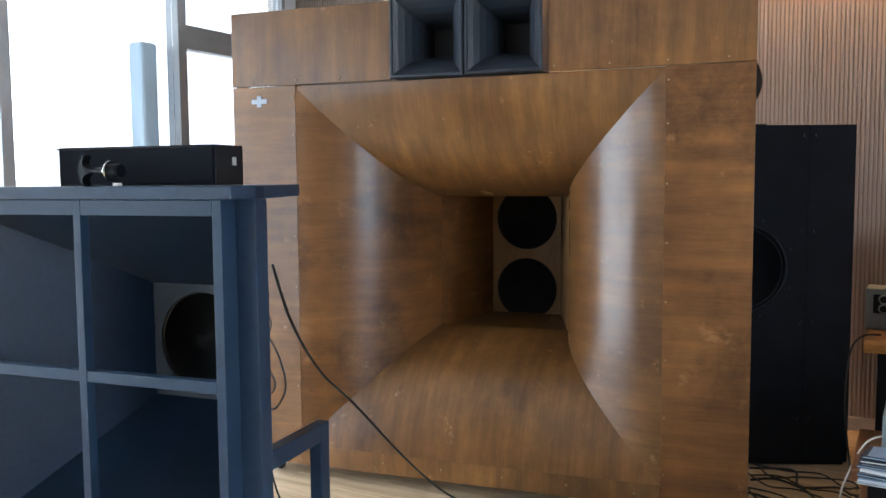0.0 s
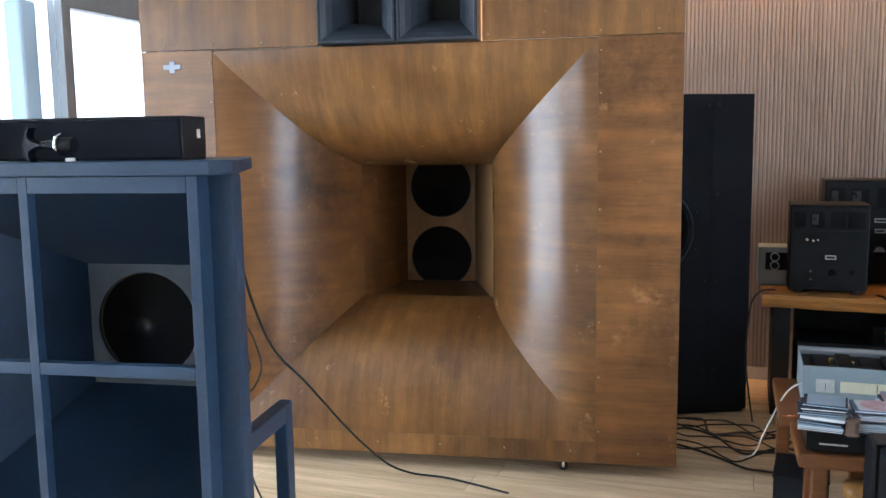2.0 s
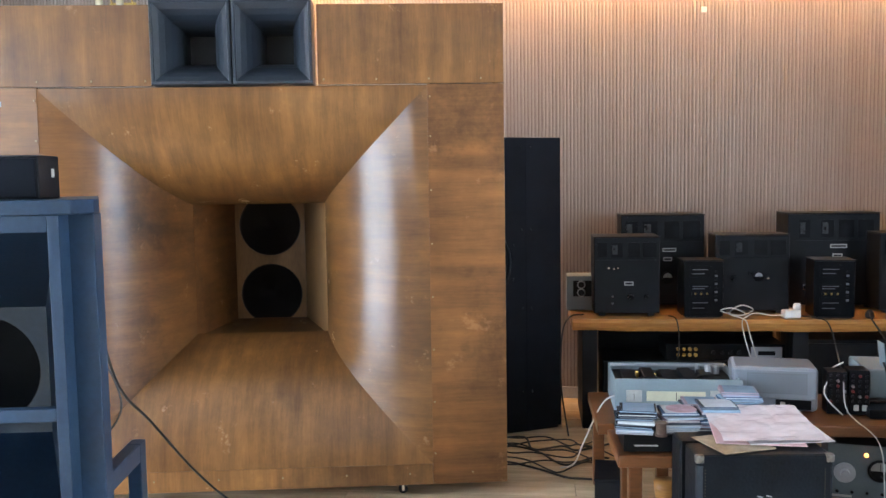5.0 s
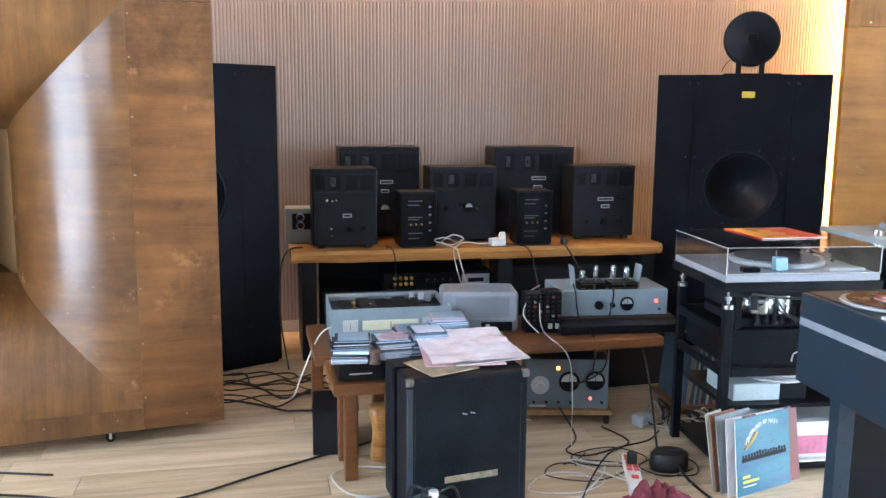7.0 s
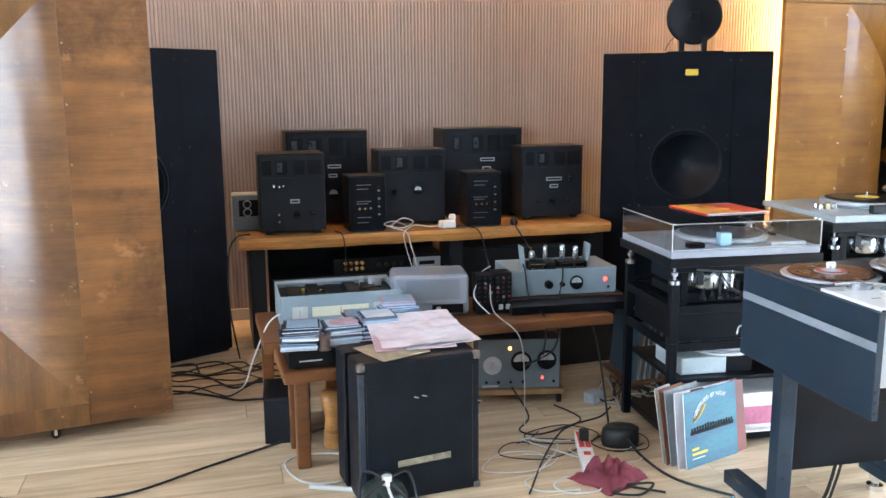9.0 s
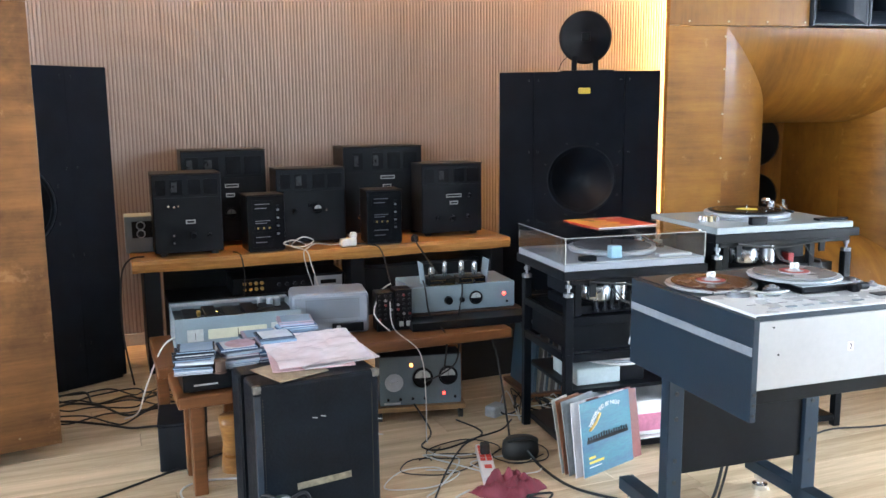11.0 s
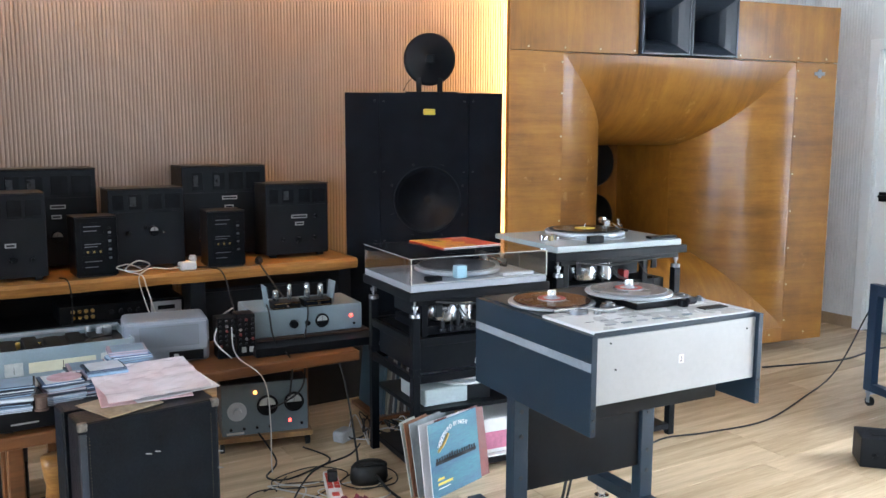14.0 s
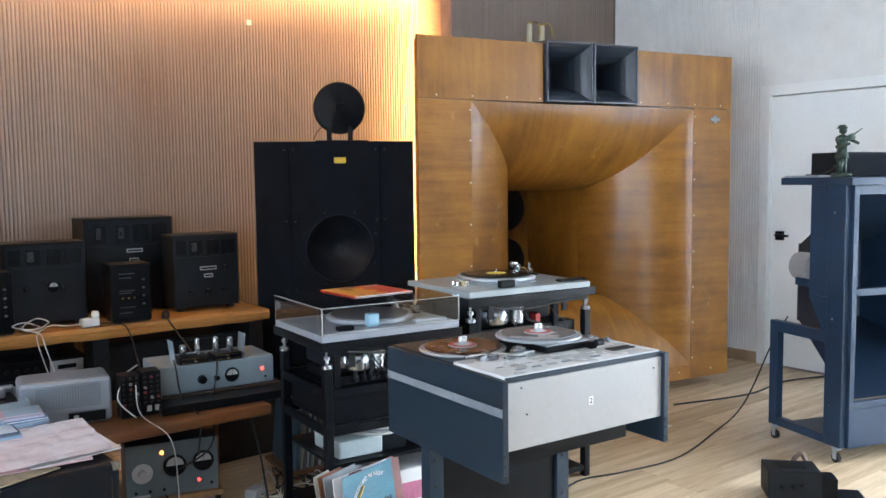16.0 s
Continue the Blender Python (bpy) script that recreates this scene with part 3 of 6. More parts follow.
# ---- wooden slab table with amplifiers ----
def slab_table():
    t = thing("slab_table", -0.27, 4.64, 0, 0, "thick honey-coloured live-edge wooden slab on dark legs", "table")
    bm = bmesh.new()
    n, L, D, z0, z1 = 40, 2.36, 0.66, 0.607, 0.676
    rings = []
    for i in range(n + 1):
        x = L * i / n
        w = 0.018 * noise.noise(Vector((x * 3.1, 0.3, 0))) + 0.012 * noise.noise(Vector((x * 9, 1.3, 0)))
        zz = 0.006 * noise.noise(Vector((x * 4, 5.1, 0)))
        rings.append([bm.verts.new(p) for p in ((x, w + 0.012, z0 + zz), (x, w, z0 + 0.02), (x, w - 0.004, z1 - 0.02), (x, w + 0.01, z1), (x, D, z1), (x, D, z0))])
    for a, b in zip(rings, rings[1:]):
        for k in range(6):
            bm.faces.new((a[k], a[(k + 1) % 6], b[(k + 1) % 6], b[k]))
    bm.faces.new(rings[0]), bm.faces.new(rings[-1])
    part("top", bm, SLAB, t)
    for q in (0.06, 1.28, 2.24):
        part("leg", box(q, q + 0.09, 0.05, 0.18 if q == 1.28 else 0.60, 0.0, 0.605, 0.004), BLKPAINT, t)
    # Rack widened left, with black backing, to stand for the wall's shade.
    s = thing("equipment_rack", -0.08, 4.78, 0, 0, "low black equipment rack, widened to darken the wall under the slab table", "rack")
    part("body", box(0, 1.1, 0, 0.4, 0.0, 0.40, 0.006), BLKPAINT, s)
    part("shade_backing", box(0, 1.1, 0.38, 0.4, 0.401, 0.598, 0.003), BLKPAINT, s)
    part("front_panel", box(0.35, 1.08, -0.006, -0.001, 0.22, 0.39, 0.002), BLKSTEEL, s)
    part("front_panel", box(0.35, 1.08, -0.006, -0.001, 0.02, 0.21, 0.002), BLKSTEEL, s)
    d = thing("patch_unit", 0.30, 4.80, 0.401, 0, "black rack unit with brass sockets and knobs", "amplifier")
    part("body", box(0, 0.7, 0, 0.3, 0.0, 0.10, 0.004), BLKSTEEL, d)
    for i in range(4):
        for k in range(2):
            part("socket", cyl(0.07 + i * 0.035, -0.012, 0.035 + k * 0.035, 0.011, 0.012, "y", 12), BRASS, d)
    for i in range(4):
        part("knob", cyl(0.28 + i * 0.05, -0.016, 0.05, 0.013, 0.016, "y", 14), BLKPAINT, d)
    part("display", box(0.5, 0.68, -0.006, -0.0005, 0.02, 0.085, 0.002), SILVER, d)
    part("display_window", box(0.54, 0.64, -0.009, -0.0065, 0.035, 0.06, 0.001), BLKSTEEL, d)

    # Black box with added doors for the darkness under the slab, partly shade.
    c = thing("dark_fill_box", 1.12, 4.84, 0, 0, "plain black box filling the dark space under the slab table", "cabinet")
    part("body", box(0, 0.84, 0.02, 0.5, 0, 0.52, 0.006), BLKPAINT, c)
    part("door", box(0.01, 0.415, 0, 0.0195, 0.02, 0.5, 0.003), BLKPAINT, c)
    part("door", box(0.425, 0.83, 0, 0.0195, 0.02, 0.5, 0.003), BLKPAINT, c)


slab_table()
PLATE = mat("pale_label_plate", (0.45, 0.45, 0.43), 0.45, vary=0.15, bump=0.0)
MESH = mat("dark_vent_mesh", (0.007, 0.008, 0.011), 0.5, spec=0.15, vary=0.5, scale=12, fine=300, bump=0.1)
MESHL = mat("vent_reflection_paint", (0.035, 0.038, 0.042), 0.3, vary=0.4, scale=30, bump=0.0)


def meter(parent, x, z, r, y=-0.001):
    m = part("meter", lathe([(r * 1.25, 0), (r * 1.25, 0.008), (r * 1.05, 0.012), (r, 0.008), (0, 0.008)], 24, pose(x, y, z, 90)), BLKSTEEL, parent)
    bm = bmesh.new()
    vs = [bm.verts.new((x + r * 0.95 * math.cos(a), y - 0.0095, z + r * 0.95 * math.sin(a))) for a in [math.pi * k / 16 for k in range(17)]]
    bm.faces.new(vs)
    r2 = bmesh.ops.extrude_face_region(bm, geom=list(bm.faces))
    bmesh.ops.translate(bm, vec=(0, 0.001, 0), verts=[g for g in r2["geom"] if isinstance(g, bmesh.types.BMVert)])
    part("meter_face", bm, PLATE, m)
    part("needle", box(x - 0.001, x + 0.001, y - 0.0115, y - 0.0105, z, z + r * 0.8, 0), RUBBER, m)


def valve_amplifier(x, y, rz, w, hh, d, label, windows, badge, kn, meters=()):
    t = thing("valve_amplifier", x, y, 0.678, rz, label, "amplifier", "black valve amplifiers on the slab table")
    part("body", box(0, w, 0.006, d, 0.018, hh, 0.006), BLKPAINT, t)
    part("front_panel", box(0.006, w - 0.006, 0.0, 0.005, 0.022, hh * 0.72, 0.002), BLKPAINT, t)
    part("lid", box(-0.002, w + 0.002, -0.001, d + 0.002, hh + 0.001, hh + 0.007, 0.002), BLKPAINT, t)
    for q in (0.03, w - 0.07):
        for k in (0.02, d - 0.06):
            part("foot", box(q, q + 0.04, k, k + 0.04, 0.0, 0.018, 0.003), RUBBER, t)
    for i, (a, b) in enumerate(windows):
        part("vent", box(a * w, b * w, 0.001, 0.0055, hh * 0.75, hh * 0.94, 0.001), MESH, t, "dark mesh vent window")
        # Paler strip: a reflection painted on one or two panes.
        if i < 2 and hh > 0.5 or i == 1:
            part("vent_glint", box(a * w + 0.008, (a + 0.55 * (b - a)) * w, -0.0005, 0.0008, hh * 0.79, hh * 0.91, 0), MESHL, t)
    for cx, cz, bw in badge:
        part("label_plate", box(cx * w - bw / 2, cx * w + bw / 2, -0.004, -0.0005, cz * hh - 0.012, cz * hh + 0.012, 0.001), PLATE, t, "small pale label plate")
        part("label_print", box(cx * w - bw / 2 + 0.007, cx * w + bw / 2 - 0.007, -0.005, -0.0041, cz * hh - 0.005, cz * hh + 0.005, 0), BLKSTEEL, t)
    for cx, cz, r, m in kn:
        part("knob", lathe([(r * 1.2, 0), (r * 1.2, 0.004), (r, 0.006), (r * 0.9, 0.022), (0, 0.022)], 16, pose(cx * w, -0.0005, cz * hh, 90)), m, t, smooth=False)
    for cx, cz, r in meters:
        meter(t, cx * w, cz * hh, r)
    return t


W4 = ((0.05, 0.2), (0.26, 0.44), (0.52, 0.7), (0.74, 0.95))
valve_amplifier(-0.135, 4.75, 0, 0.39, 0.475, 0.3, "black metal valve amplifier with small knobs", W4, [(0.53, 0.42, 0.055)],
                [(0.22, 0.62, 0.008, CHROME), (0.3, 0.61, 0.007, CHROME), (0.36, 0.62, 0.006, CHROME), (0.28, 0.26, 0.007, CHROME), (0.28, 0.17, 0.007, CHROME), (0.56, 0.25, 0.016, BLKSTEEL), (0.8, 0.25, 0.01, BLKSTEEL)])
valve_amplifier(0.06, 5.10, 0, 0.52, 0.59, 0.28, "tall black valve amplifier with a lid standing slightly ajar", W4, [(0.58, 0.63, 0.085), (0.56, 0.53, 0.055)], [(0.8, 0.3, 0.012, BLKSTEEL)], [(0.56, 0.33, 0.03)])
valve_amplifier(0.60, 4.86, 0, 0.435, 0.475, 0.24, "black valve amplifier with a half-round meter", W4, [], [(0.25, 0.46, 0.012, BLKSTEEL), (0.47, 0.52, 0.008, BLKSTEEL), (0.7, 0.46, 0.008, CHROME)], [(0.58, 0.48, 0.024)])
valve_amplifier(1.09, 5.10, 0, 0.55, 0.59, 0.28, "tall black valve amplifier with two small label plates", ((0.12, 0.24), (0.36, 0.5), (0.55, 0.72), (0.76, 0.93)), [(0.55, 0.66, 0.1), (0.54, 0.56, 0.06)], [(0.2, 0.22, 0.016, CHROME), (0.22, 0.1, 0.014, CHROME)])
valve_amplifier(1.56, 4.88, 0, 0.43, 0.475, 0.28, "black valve amplifier with a bright label plate", W4, [(0.52, 0.56, 0.11), (0.52, 0.46, 0.06)], [(0.78, 0.56, 0.012, BLKSTEEL), (0.25, 0.25, 0.011, BLKSTEEL), (0.5, 0.24, 0.018, BLKSTEEL), (0.75, 0.26, 0.011, BLKSTEEL)])


def small_supply(x, y, rz, label):
    t = thing("power_supply", x, y, 0.678, rz, label, "power supply", "small black power supplies")
    w, hh, d = 0.225, 0.335, 0.2
    part("body", box(0, w, 0.004, d, 0.008, hh, 0.005), BLKSTEEL, t)
    part("lid", box(-0.004, w + 0.004, -0.002, d + 0.004, hh + 0.001, hh + 0.008, 0.002), BLKPAINT, t)
    part("foot_frame", box(0.01, w - 0.01, 0.01, d - 0.01, 0, 0.008, 0.001), RUBBER, t)
    for z0, z1 in ((0.03, 0.12), (0.16, 0.2), (0.24, 0.31)):
        part("window", box(0.03, 0.15, 0.0, 0.0035, z0, z1, 0.001), MESH, t)
        for k in range(2):
            part("print_bar", box(0.045, 0.115 + 0.02 * k, -0.0012, -0.0003, z0 + (z1 - z0) * (0.3 + 0.35 * k), z0 + (z1 - z0) * (0.3 + 0.35 * k) + 0.004, 0), DULLCHROME, t)
    for i in range(8):
        part("terminal", box(0.175, 0.19, -0.004, 0.0035, 0.1 + i * 0.024, 0.112 + i * 0.024, 0.001), BLKPAINT if i % 2 else DULLCHROME, t)
    for i in range(6):
        part("terminal", box(0.04 + i * 0.017, 0.05 + i * 0.017, -0.003, 0.0035, 0.138, 0.15, 0.001), BRASS if i % 2 else BLKPAINT, t)


small_supply(0.39, 4.69, 3, "small black power supply with a strip of terminals")
small_supply(1.125, 4.69, -3, "small black power supply with a strip of terminals")
t = thing("grey_control_box", -0.22, 4.98, 0.678, 0, "grey metal control box with two round dials", "control box")
part("body", box(-0.07, 0.22, 0.0, 0.2, 0.0, 0.22, 0.006), GREY, t)
part("panel", box(-0.03, 0.2, -0.004, -0.0005, 0.09, 0.19, 0.002), BLKSTEEL, t)
for q, z in ((0.02, 0.165), (0.02, 0.115)):
    part("dial", lathe([(0.026, 0), (0.026, 0.006), (0.02, 0.008), (0, 0.008)], 20, pose(q, -0.0045, z, 90)), SILVER, t)
    part("dial_face", cyl(q, -0.0125, z, 0.019, 0.0015, "-y", 20), BLKPAINT, t)


# ---- low tables and the grey equipment ----
def low_table(name, x, y, rz, w, d, z, label, legs):
    t = thing(name, x, y, 0, rz, label, "table")
    part("top", box(0, w, 0, d, z - 0.05, z, 0.008), REDWOOD, t)
    part("apron", box(0.08, w - 0.08, d * 0.55, d * 0.55 + 0.02, z - 0.11, z - 0.0505, 0.003), REDWOOD, t)
    for q, k in legs:
        part("leg", box(q, q + 0.055, k, k + 0.055, 0, z - 0.0505, 0.006), REDWOOD, t)
    return t


low_table("side_table", -0.17, 2.84, 2, 0.56, 0.36, 0.44, "small reddish-brown wooden table crowded with discs", ((0.052, 0.08), (0.052, 0.29), (0.45, 0.08), (0.45, 0.29)))
bench = low_table("bench_table", -0.22, 3.24, 1, 1.66, 0.56, 0.45, "long reddish-brown wooden bench holding grey equipment", ((0.02, 0.48), (0.3, 0.3), (1.40, 0.2), (1.54, 0.48)))
part("end_board", box(1.32, 1.50, 0.26, 0.29, 0.0, 0.3995, 0.004), REDWOOD, bench, "broad wooden end board")


def receiver():
    t = thing("grey_receiver", -0.13, 3.42, 0.452, 0, "grey-blue metal receiver with its cover off and two meters", "receiver")
    w, h, d = 0.56, 0.155, 0.38
    part("front_panel", box(0, w, 0, 0.012, 0.0, h, 0.003), GREY, t)
    part("side_panel", box(0, 0.006, 0.0125, d, 0.0, h - 0.005, 0.001), GREY, t)
    part("side_panel", box(w - 0.006, w, 0.0125, d, 0.0, h - 0.005, 0.001), GREY, t)
    part("rear_panel", box(0.0065, w - 0.0065, d - 0.006, d, 0.0, h - 0.005, 0.001), GREY, t)
    part("chassis", box(0.0065, w - 0.0065, 0.0125, d - 0.0065, 0.01, 0.115, 0.001), BLKSTEEL, t)
    for i in range(5):
        part("circuit_card", box(0.05 + i * 0.09, 0.11 + i * 0.09, 0.08, 0.3, 0.1155, 0.135 + 0.008 * (i % 2), 0.003), BLKSTEEL, t)
    part("rail", box(0.007, w - 0.007, 0.345, 0.355, 0.138, 0.15, 0.001), SILVER, t)
    for q, k, r, hh in ((0.46, 0.26, 0.016, 0.05), (0.50, 0.30, 0.02, 0.04), (0.42, 0.31, 0.012, 0.045), (0.12, 0.2, 0.01, 0.03), (0.2, 0.16, 0.008, 0.03)):
        part("can", lathe([(r, 0), (r, hh * 0.85), (r * 0.8, hh), (0, hh)], 16, pose(q, k, 0.1157)), SILVER if r > 0.011 else BRASS, t)
    part("loom", tube_bm([(0.06, 0.08, 0.12), (0.16, 0.12, 0.14), (0.28, 0.09, 0.13), (0.4, 0.14, 0.14), (0.5, 0.2, 0.13)], 0.004, 6), RUBBER, t)
    part("dial_window", box(0.14, 0.40, -0.004, -0.0005, 0.055, 0.10, 0.002), mat("cream_dial", (0.55, 0.52, 0.38), 0.4, vary=0.06), t, "cream tuning dial")
    part("pointer", box(0.27, 0.273, -0.006, -0.0045, 0.06, 0.095, 0), RUBBER, t)
    for q in (0.085, 0.455):
        part("meter_window", box(q - 0.035, q + 0.035, -0.005, -0.0005, 0.05, 0.105, 0.003), PLATE, t)
        part("meter_needle", box(q - 0.001, q + 0.001, -0.0065, -0.0055, 0.06, 0.09, 0), RUBBER, t)
    for q in (0.06, 0.12, 0.3, 0.36, 0.42):
        part("knob", lathe([(0.012, 0), (0.01, 0.016), (0, 0.016)], 14, pose(q, -0.0005, 0.025, 90)), CHROME, t)


receiver()


def perforated_box():
    t = thing("grey_loudspeaker_box", 0.40, 3.5, 0.452, -8, "silver-grey metal box with a perforated front", "loudspeaker")
    w, h, d = 0.37, 0.20, 0.24
    BLUEGREY = mat("blue_grey_hammer_paint", (0.27, 0.30, 0.35), 0.36, metal=0.2, vary=0.12, scale=5, bump=0.06, fine=150)
    part("body", box(0, w, 0.008, d, 0, h, 0.02), BLUEGREY, t)
    part("front_panel", box(0.012, w - 0.012, 0.001, 0.0075, 0.06, h - 0.012, 0.003), BLUEGREY, t)
    verts, faces = [], []
    for i in range(24):
        for k in range(9):
            x, z, r, b = 0.07 + i * 0.0108, 0.085 + k * 0.0108, 0.0026, len(verts)
            verts += [(x + r * math.cos(a), -0.0005, z + r * math.sin(a)) for a in [math.pi * q / 3 for q in range(6)]]
            faces.append(tuple(range(b, b + 6)))
    me = bpy.data.meshes.new("perforation")
    me.from_pydata(verts, [], faces)
    me.materials.append(BLKSTEEL)
    ob = new("perforation", me)
    ob.parent = t
    tagged(ob, kind="stuff")
    part("lower_panel", box(0.19, 0.34, 0.001, 0.0075, 0.012, 0.055, 0.001), BLKSTEEL, t)
    part("switch", box(0.21, 0.23, -0.003, 0.0005, 0.025, 0.045, 0.001), PLATE, t)


perforated_box()
t = thing("connector_strip", 0.80, 3.44, 0.452, -5, "small black box with rows of knobs and two pale switches", "mixer")
part("body", box(0, 0.085, 0.004, 0.1, 0, 0.19, 0.003), BLKSTEEL, t)
part("body", box(0.09, 0.175, 0.004, 0.1, 0, 0.20, 0.003), BLKSTEEL, t)
DULLRED = mat("dull_red_plastic", (0.16, 0.02, 0.02), 0.45)
for i in range(6):
    for k in range(6):
        part("knob", cyl(0.014 + i * 0.0285 + (0.005 if i > 2 else 0), 0.0035, 0.06 + k * 0.023, 0.0065, 0.012, "-y", 8), DULLRED if (i + 2 * k) % 7 == 0 else DULLCHROME if (i * k) % 5 == 4 else BLKPAINT, t)
for q in (0.11, 0.145):
    part("switch", box(q, q + 0.02, -0.004, 0.0035, 0.02, 0.045, 0.001), PLATE, t)


SILVERED = mat("silvered_glass", (0.55, 0.57, 0.58), 0.16, metal=0.75, vary=0.3, scale=60, bump=0.0)


def valve_preamp():
    s = thing("black_platform", 0.97, 3.56, 0.452, -4, "low black box under a grey valve unit", "box")
    part("body", box(0.0, 0.62, -0.19, 0.3, 0.0, 0.04, 0.004), BLKSTEEL, s)
    part("foot_board", box(0.0, 0.62, -0.06, 0.28, 0.0405, 0.050, 0.003), mat("dark_shelf_wood", (0.045, 0.020, 0.011), 0.45, vary=0.25, scale=3, stretch=(0.5, 4, 4)), s)
    t = thing("valve_unit", 1.0, 3.53, 0.503, -4, "grey-blue valve unit with exposed valves and red lamp", "amplifier")
    w, h, d = 0.56, 0.132, 0.30
    part("chassis", box(0, w, 0, d, 0, h, 0.006), GREY, t)
    for q in (0.10, 0.26):
        br = part("bracket", box(q, q + 0.14, 0.004, 0.1, h + 0.0005, h + 0.034, 0.002), BLKSTEEL, t)
        for z in (0.006, 0.027):
            part("yellow_line", box(q + 0.008, q + 0.132, 0.002, 0.0038, h + z, h + z + 0.0016, 0), BRASS, br)
        part("plug", cyl(q + 0.07, 0.0035, h + 0.016, 0.008, 0.02, "-y", 12), CHROME, br)
    for q, hh, r in ((0.13, 0.055, 0.017), (0.2, 0.08, 0.012), (0.29, 0.08, 0.015), (0.36, 0.07, 0.015)):
        v = part("valve", lathe([(r * 0.9, 0), (r * 0.9, 0.012), (r, 0.014), (r, hh * 0.82), (r * 0.86, hh * 0.92), (r * 0.5, hh), (0, hh)], 16, pose(q, 0.06, h + 0.0345)), SILVERED, t, "silvery glass valve", smooth=True)
    for q in (0.085, 0.41):
        part("fin", box(0, 0.004, 0.02, 0.11, 0, 0.115, 0), GREY, t).matrix_local = pose(q, 0, h + 0.0005, 0, -7 if q < 0.2 else 7)
    for q, r in ((0.2, 0.022), (0.27, 0.013)):
        part("knob", lathe([(r, 0), (r * 0.85, 0.02), (0, 0.02)], 18, pose(q, -0.0005, 0.055, 90)), BLKSTEEL, t)
    meter(t, 0.345, 0.06, 0.028)
    part("red_lamp", lathe([(0.009, 0), (0.007, 0.007), (0, 0.009)], 14, pose(0.5, -0.0005, 0.07, 90)), RED, t, "glowing red lamp")
    part("jack", cyl(0.515, 0.0, 0.03, 0.006, 0.006, "-y", 8), CHROME, t)


valve_preamp()


def meter_amp():
    t = thing("meter_amplifier", 0.80, 3.42, 0, -12, "grey metal amplifier with two meters on a castor board", "amplifier")
    w = 0.40
    part("board", box(-0.02, w + 0.02, -0.02, 0.3, 0.055, 0.08, 0.003), PLYL, t)
    part("body", box(0, w, 0.006, 0.26, 0.081, 0.33, 0.003), DARKGREY, t)
    # Darker than GREY, with the bench's overhanging shade put into the colour.
    part("front_panel", box(0, w, 0.0, 0.0055, 0.083, 0.328, 0.002), mat("shaded_grey_enamel", (0.12, 0.155, 0.175), 0.4, vary=0.12, scale=4, bump=0.05, fine=130), t)
    for q in (0.0, w):
        for k in (0.02, 0.25):
            c = part("castor", cyl(q - 0.01, k, 0.026, 0.026, 0.02, "x", 16), RUBBER, t)
            part("castor_fork", box(q - 0.015, q + 0.015, k - 0.015, k + 0.015, 0.0535, 0.0548, 0), CHROME, c)
    meter(t, 0.21, 0.22, 0.04)
    meter(t, 0.335, 0.225, 0.038)
    part("dial", lathe([(0.045, 0), (0.045, 0.004), (0.02, 0.006), (0.018, 0.03), (0, 0.03)], 24, pose(0.07, -0.0005, 0.2, 90)), SILVER, t)
    part("amber_lamp", lathe([(0.009, 0), (0.008, 0.008), (0, 0.01)], 12, pose(0.155, -0.0005, 0.285, 90)), AMBER, t, "glowing amber lamp")
    part("red_lamp", lathe([(0.007, 0), (0.006, 0.006), (0, 0.008)], 12, pose(0.315, -0.0005, 0.135, 90)), RED, t, "glowing red lamp")
    for q in (0.04, 0.1, 0.16, 0.22, 0.37):
        part("socket", cyl(q, 0.0, 0.115, 0.007, 0.006, "-y", 10), BLKSTEEL, t)
    part("name_plate", box(0.02, 0.1, -0.003, -0.0005, 0.09, 0.1, 0), PLATE, t)


meter_amp()


# ---- discs, sleeves and the trunk ----
DISCEDGE = [mat("case_edge_dark", (0.14, 0.17, 0.22), 0.3), mat("case_edge_white", (0.7, 0.72, 0.74), 0.3), mat("case_edge_blue", (0.30, 0.42, 0.58), 0.3)]


def disc_stack(x, y, z, n, label, seed):
    rnd = random.Random(seed)
    t = thing("disc_stack", x, y, z, rnd.uniform(-6, 6), label, "discs", "stacks of discs")
    cols = [mat("case_tint", c, 0.18, vary=0.08, scale=9, bump=0) for c in ((0.62, 0.66, 0.72), (0.10, 0.16, 0.27), (0.42, 0.34, 0.40), (0.05, 0.06, 0.08), (0.07, 0.09, 0.13), (0.30, 0.40, 0.52))]
    for i in range(n):
        o = part("disc_case", box(-0.071, 0.071, -0.0625, 0.0625, 0, 0.0098, 0.0015), cols[rnd.randrange(6)], t)
        o.matrix_local = pose(rnd.uniform(-0.01, 0.01), rnd.uniform(-0.01, 0.01), 0.0102 * i, 0, 0, rnd.uniform(-7, 7))
        part("tray_edge", box(-0.0705, 0.0705, -0.0634, -0.0626, 0.0035, 0.0062, 0), DISCEDGE[i % 3], o)
    part("cover_print", box(-0.058, 0.064, -0.059, 0.059, 0.0099, 0.0104, 0), cols[rnd.choice((0, 2, 5))], o)


t = thing("disc_player", -0.145, 2.862, 0.442, 2, "flat black disc player under stacks of discs", "player")
part("body", box(0, 0.43, 0, 0.3, 0.008, 0.075, 0.004), BLKSTEEL, t)
part("name_print", box(0.04, 0.13, -0.001, -0.0003, 0.03, 0.036, 0), PLATE, t)
for q in (0.02, 0.37):
    for k in (0.02, 0.24):
        part("foot", box(q, q + 0.03, k, k + 0.03, 0, 0.0078, 0), RUBBER, t)
PZ = 0.518
disc_stack(-0.095, 2.925, PZ, 9, "stack of plastic disc cases on a black player", 1)
disc_stack(0.075, 2.955, PZ, 8, "stack of plastic disc cases on a black player", 2)
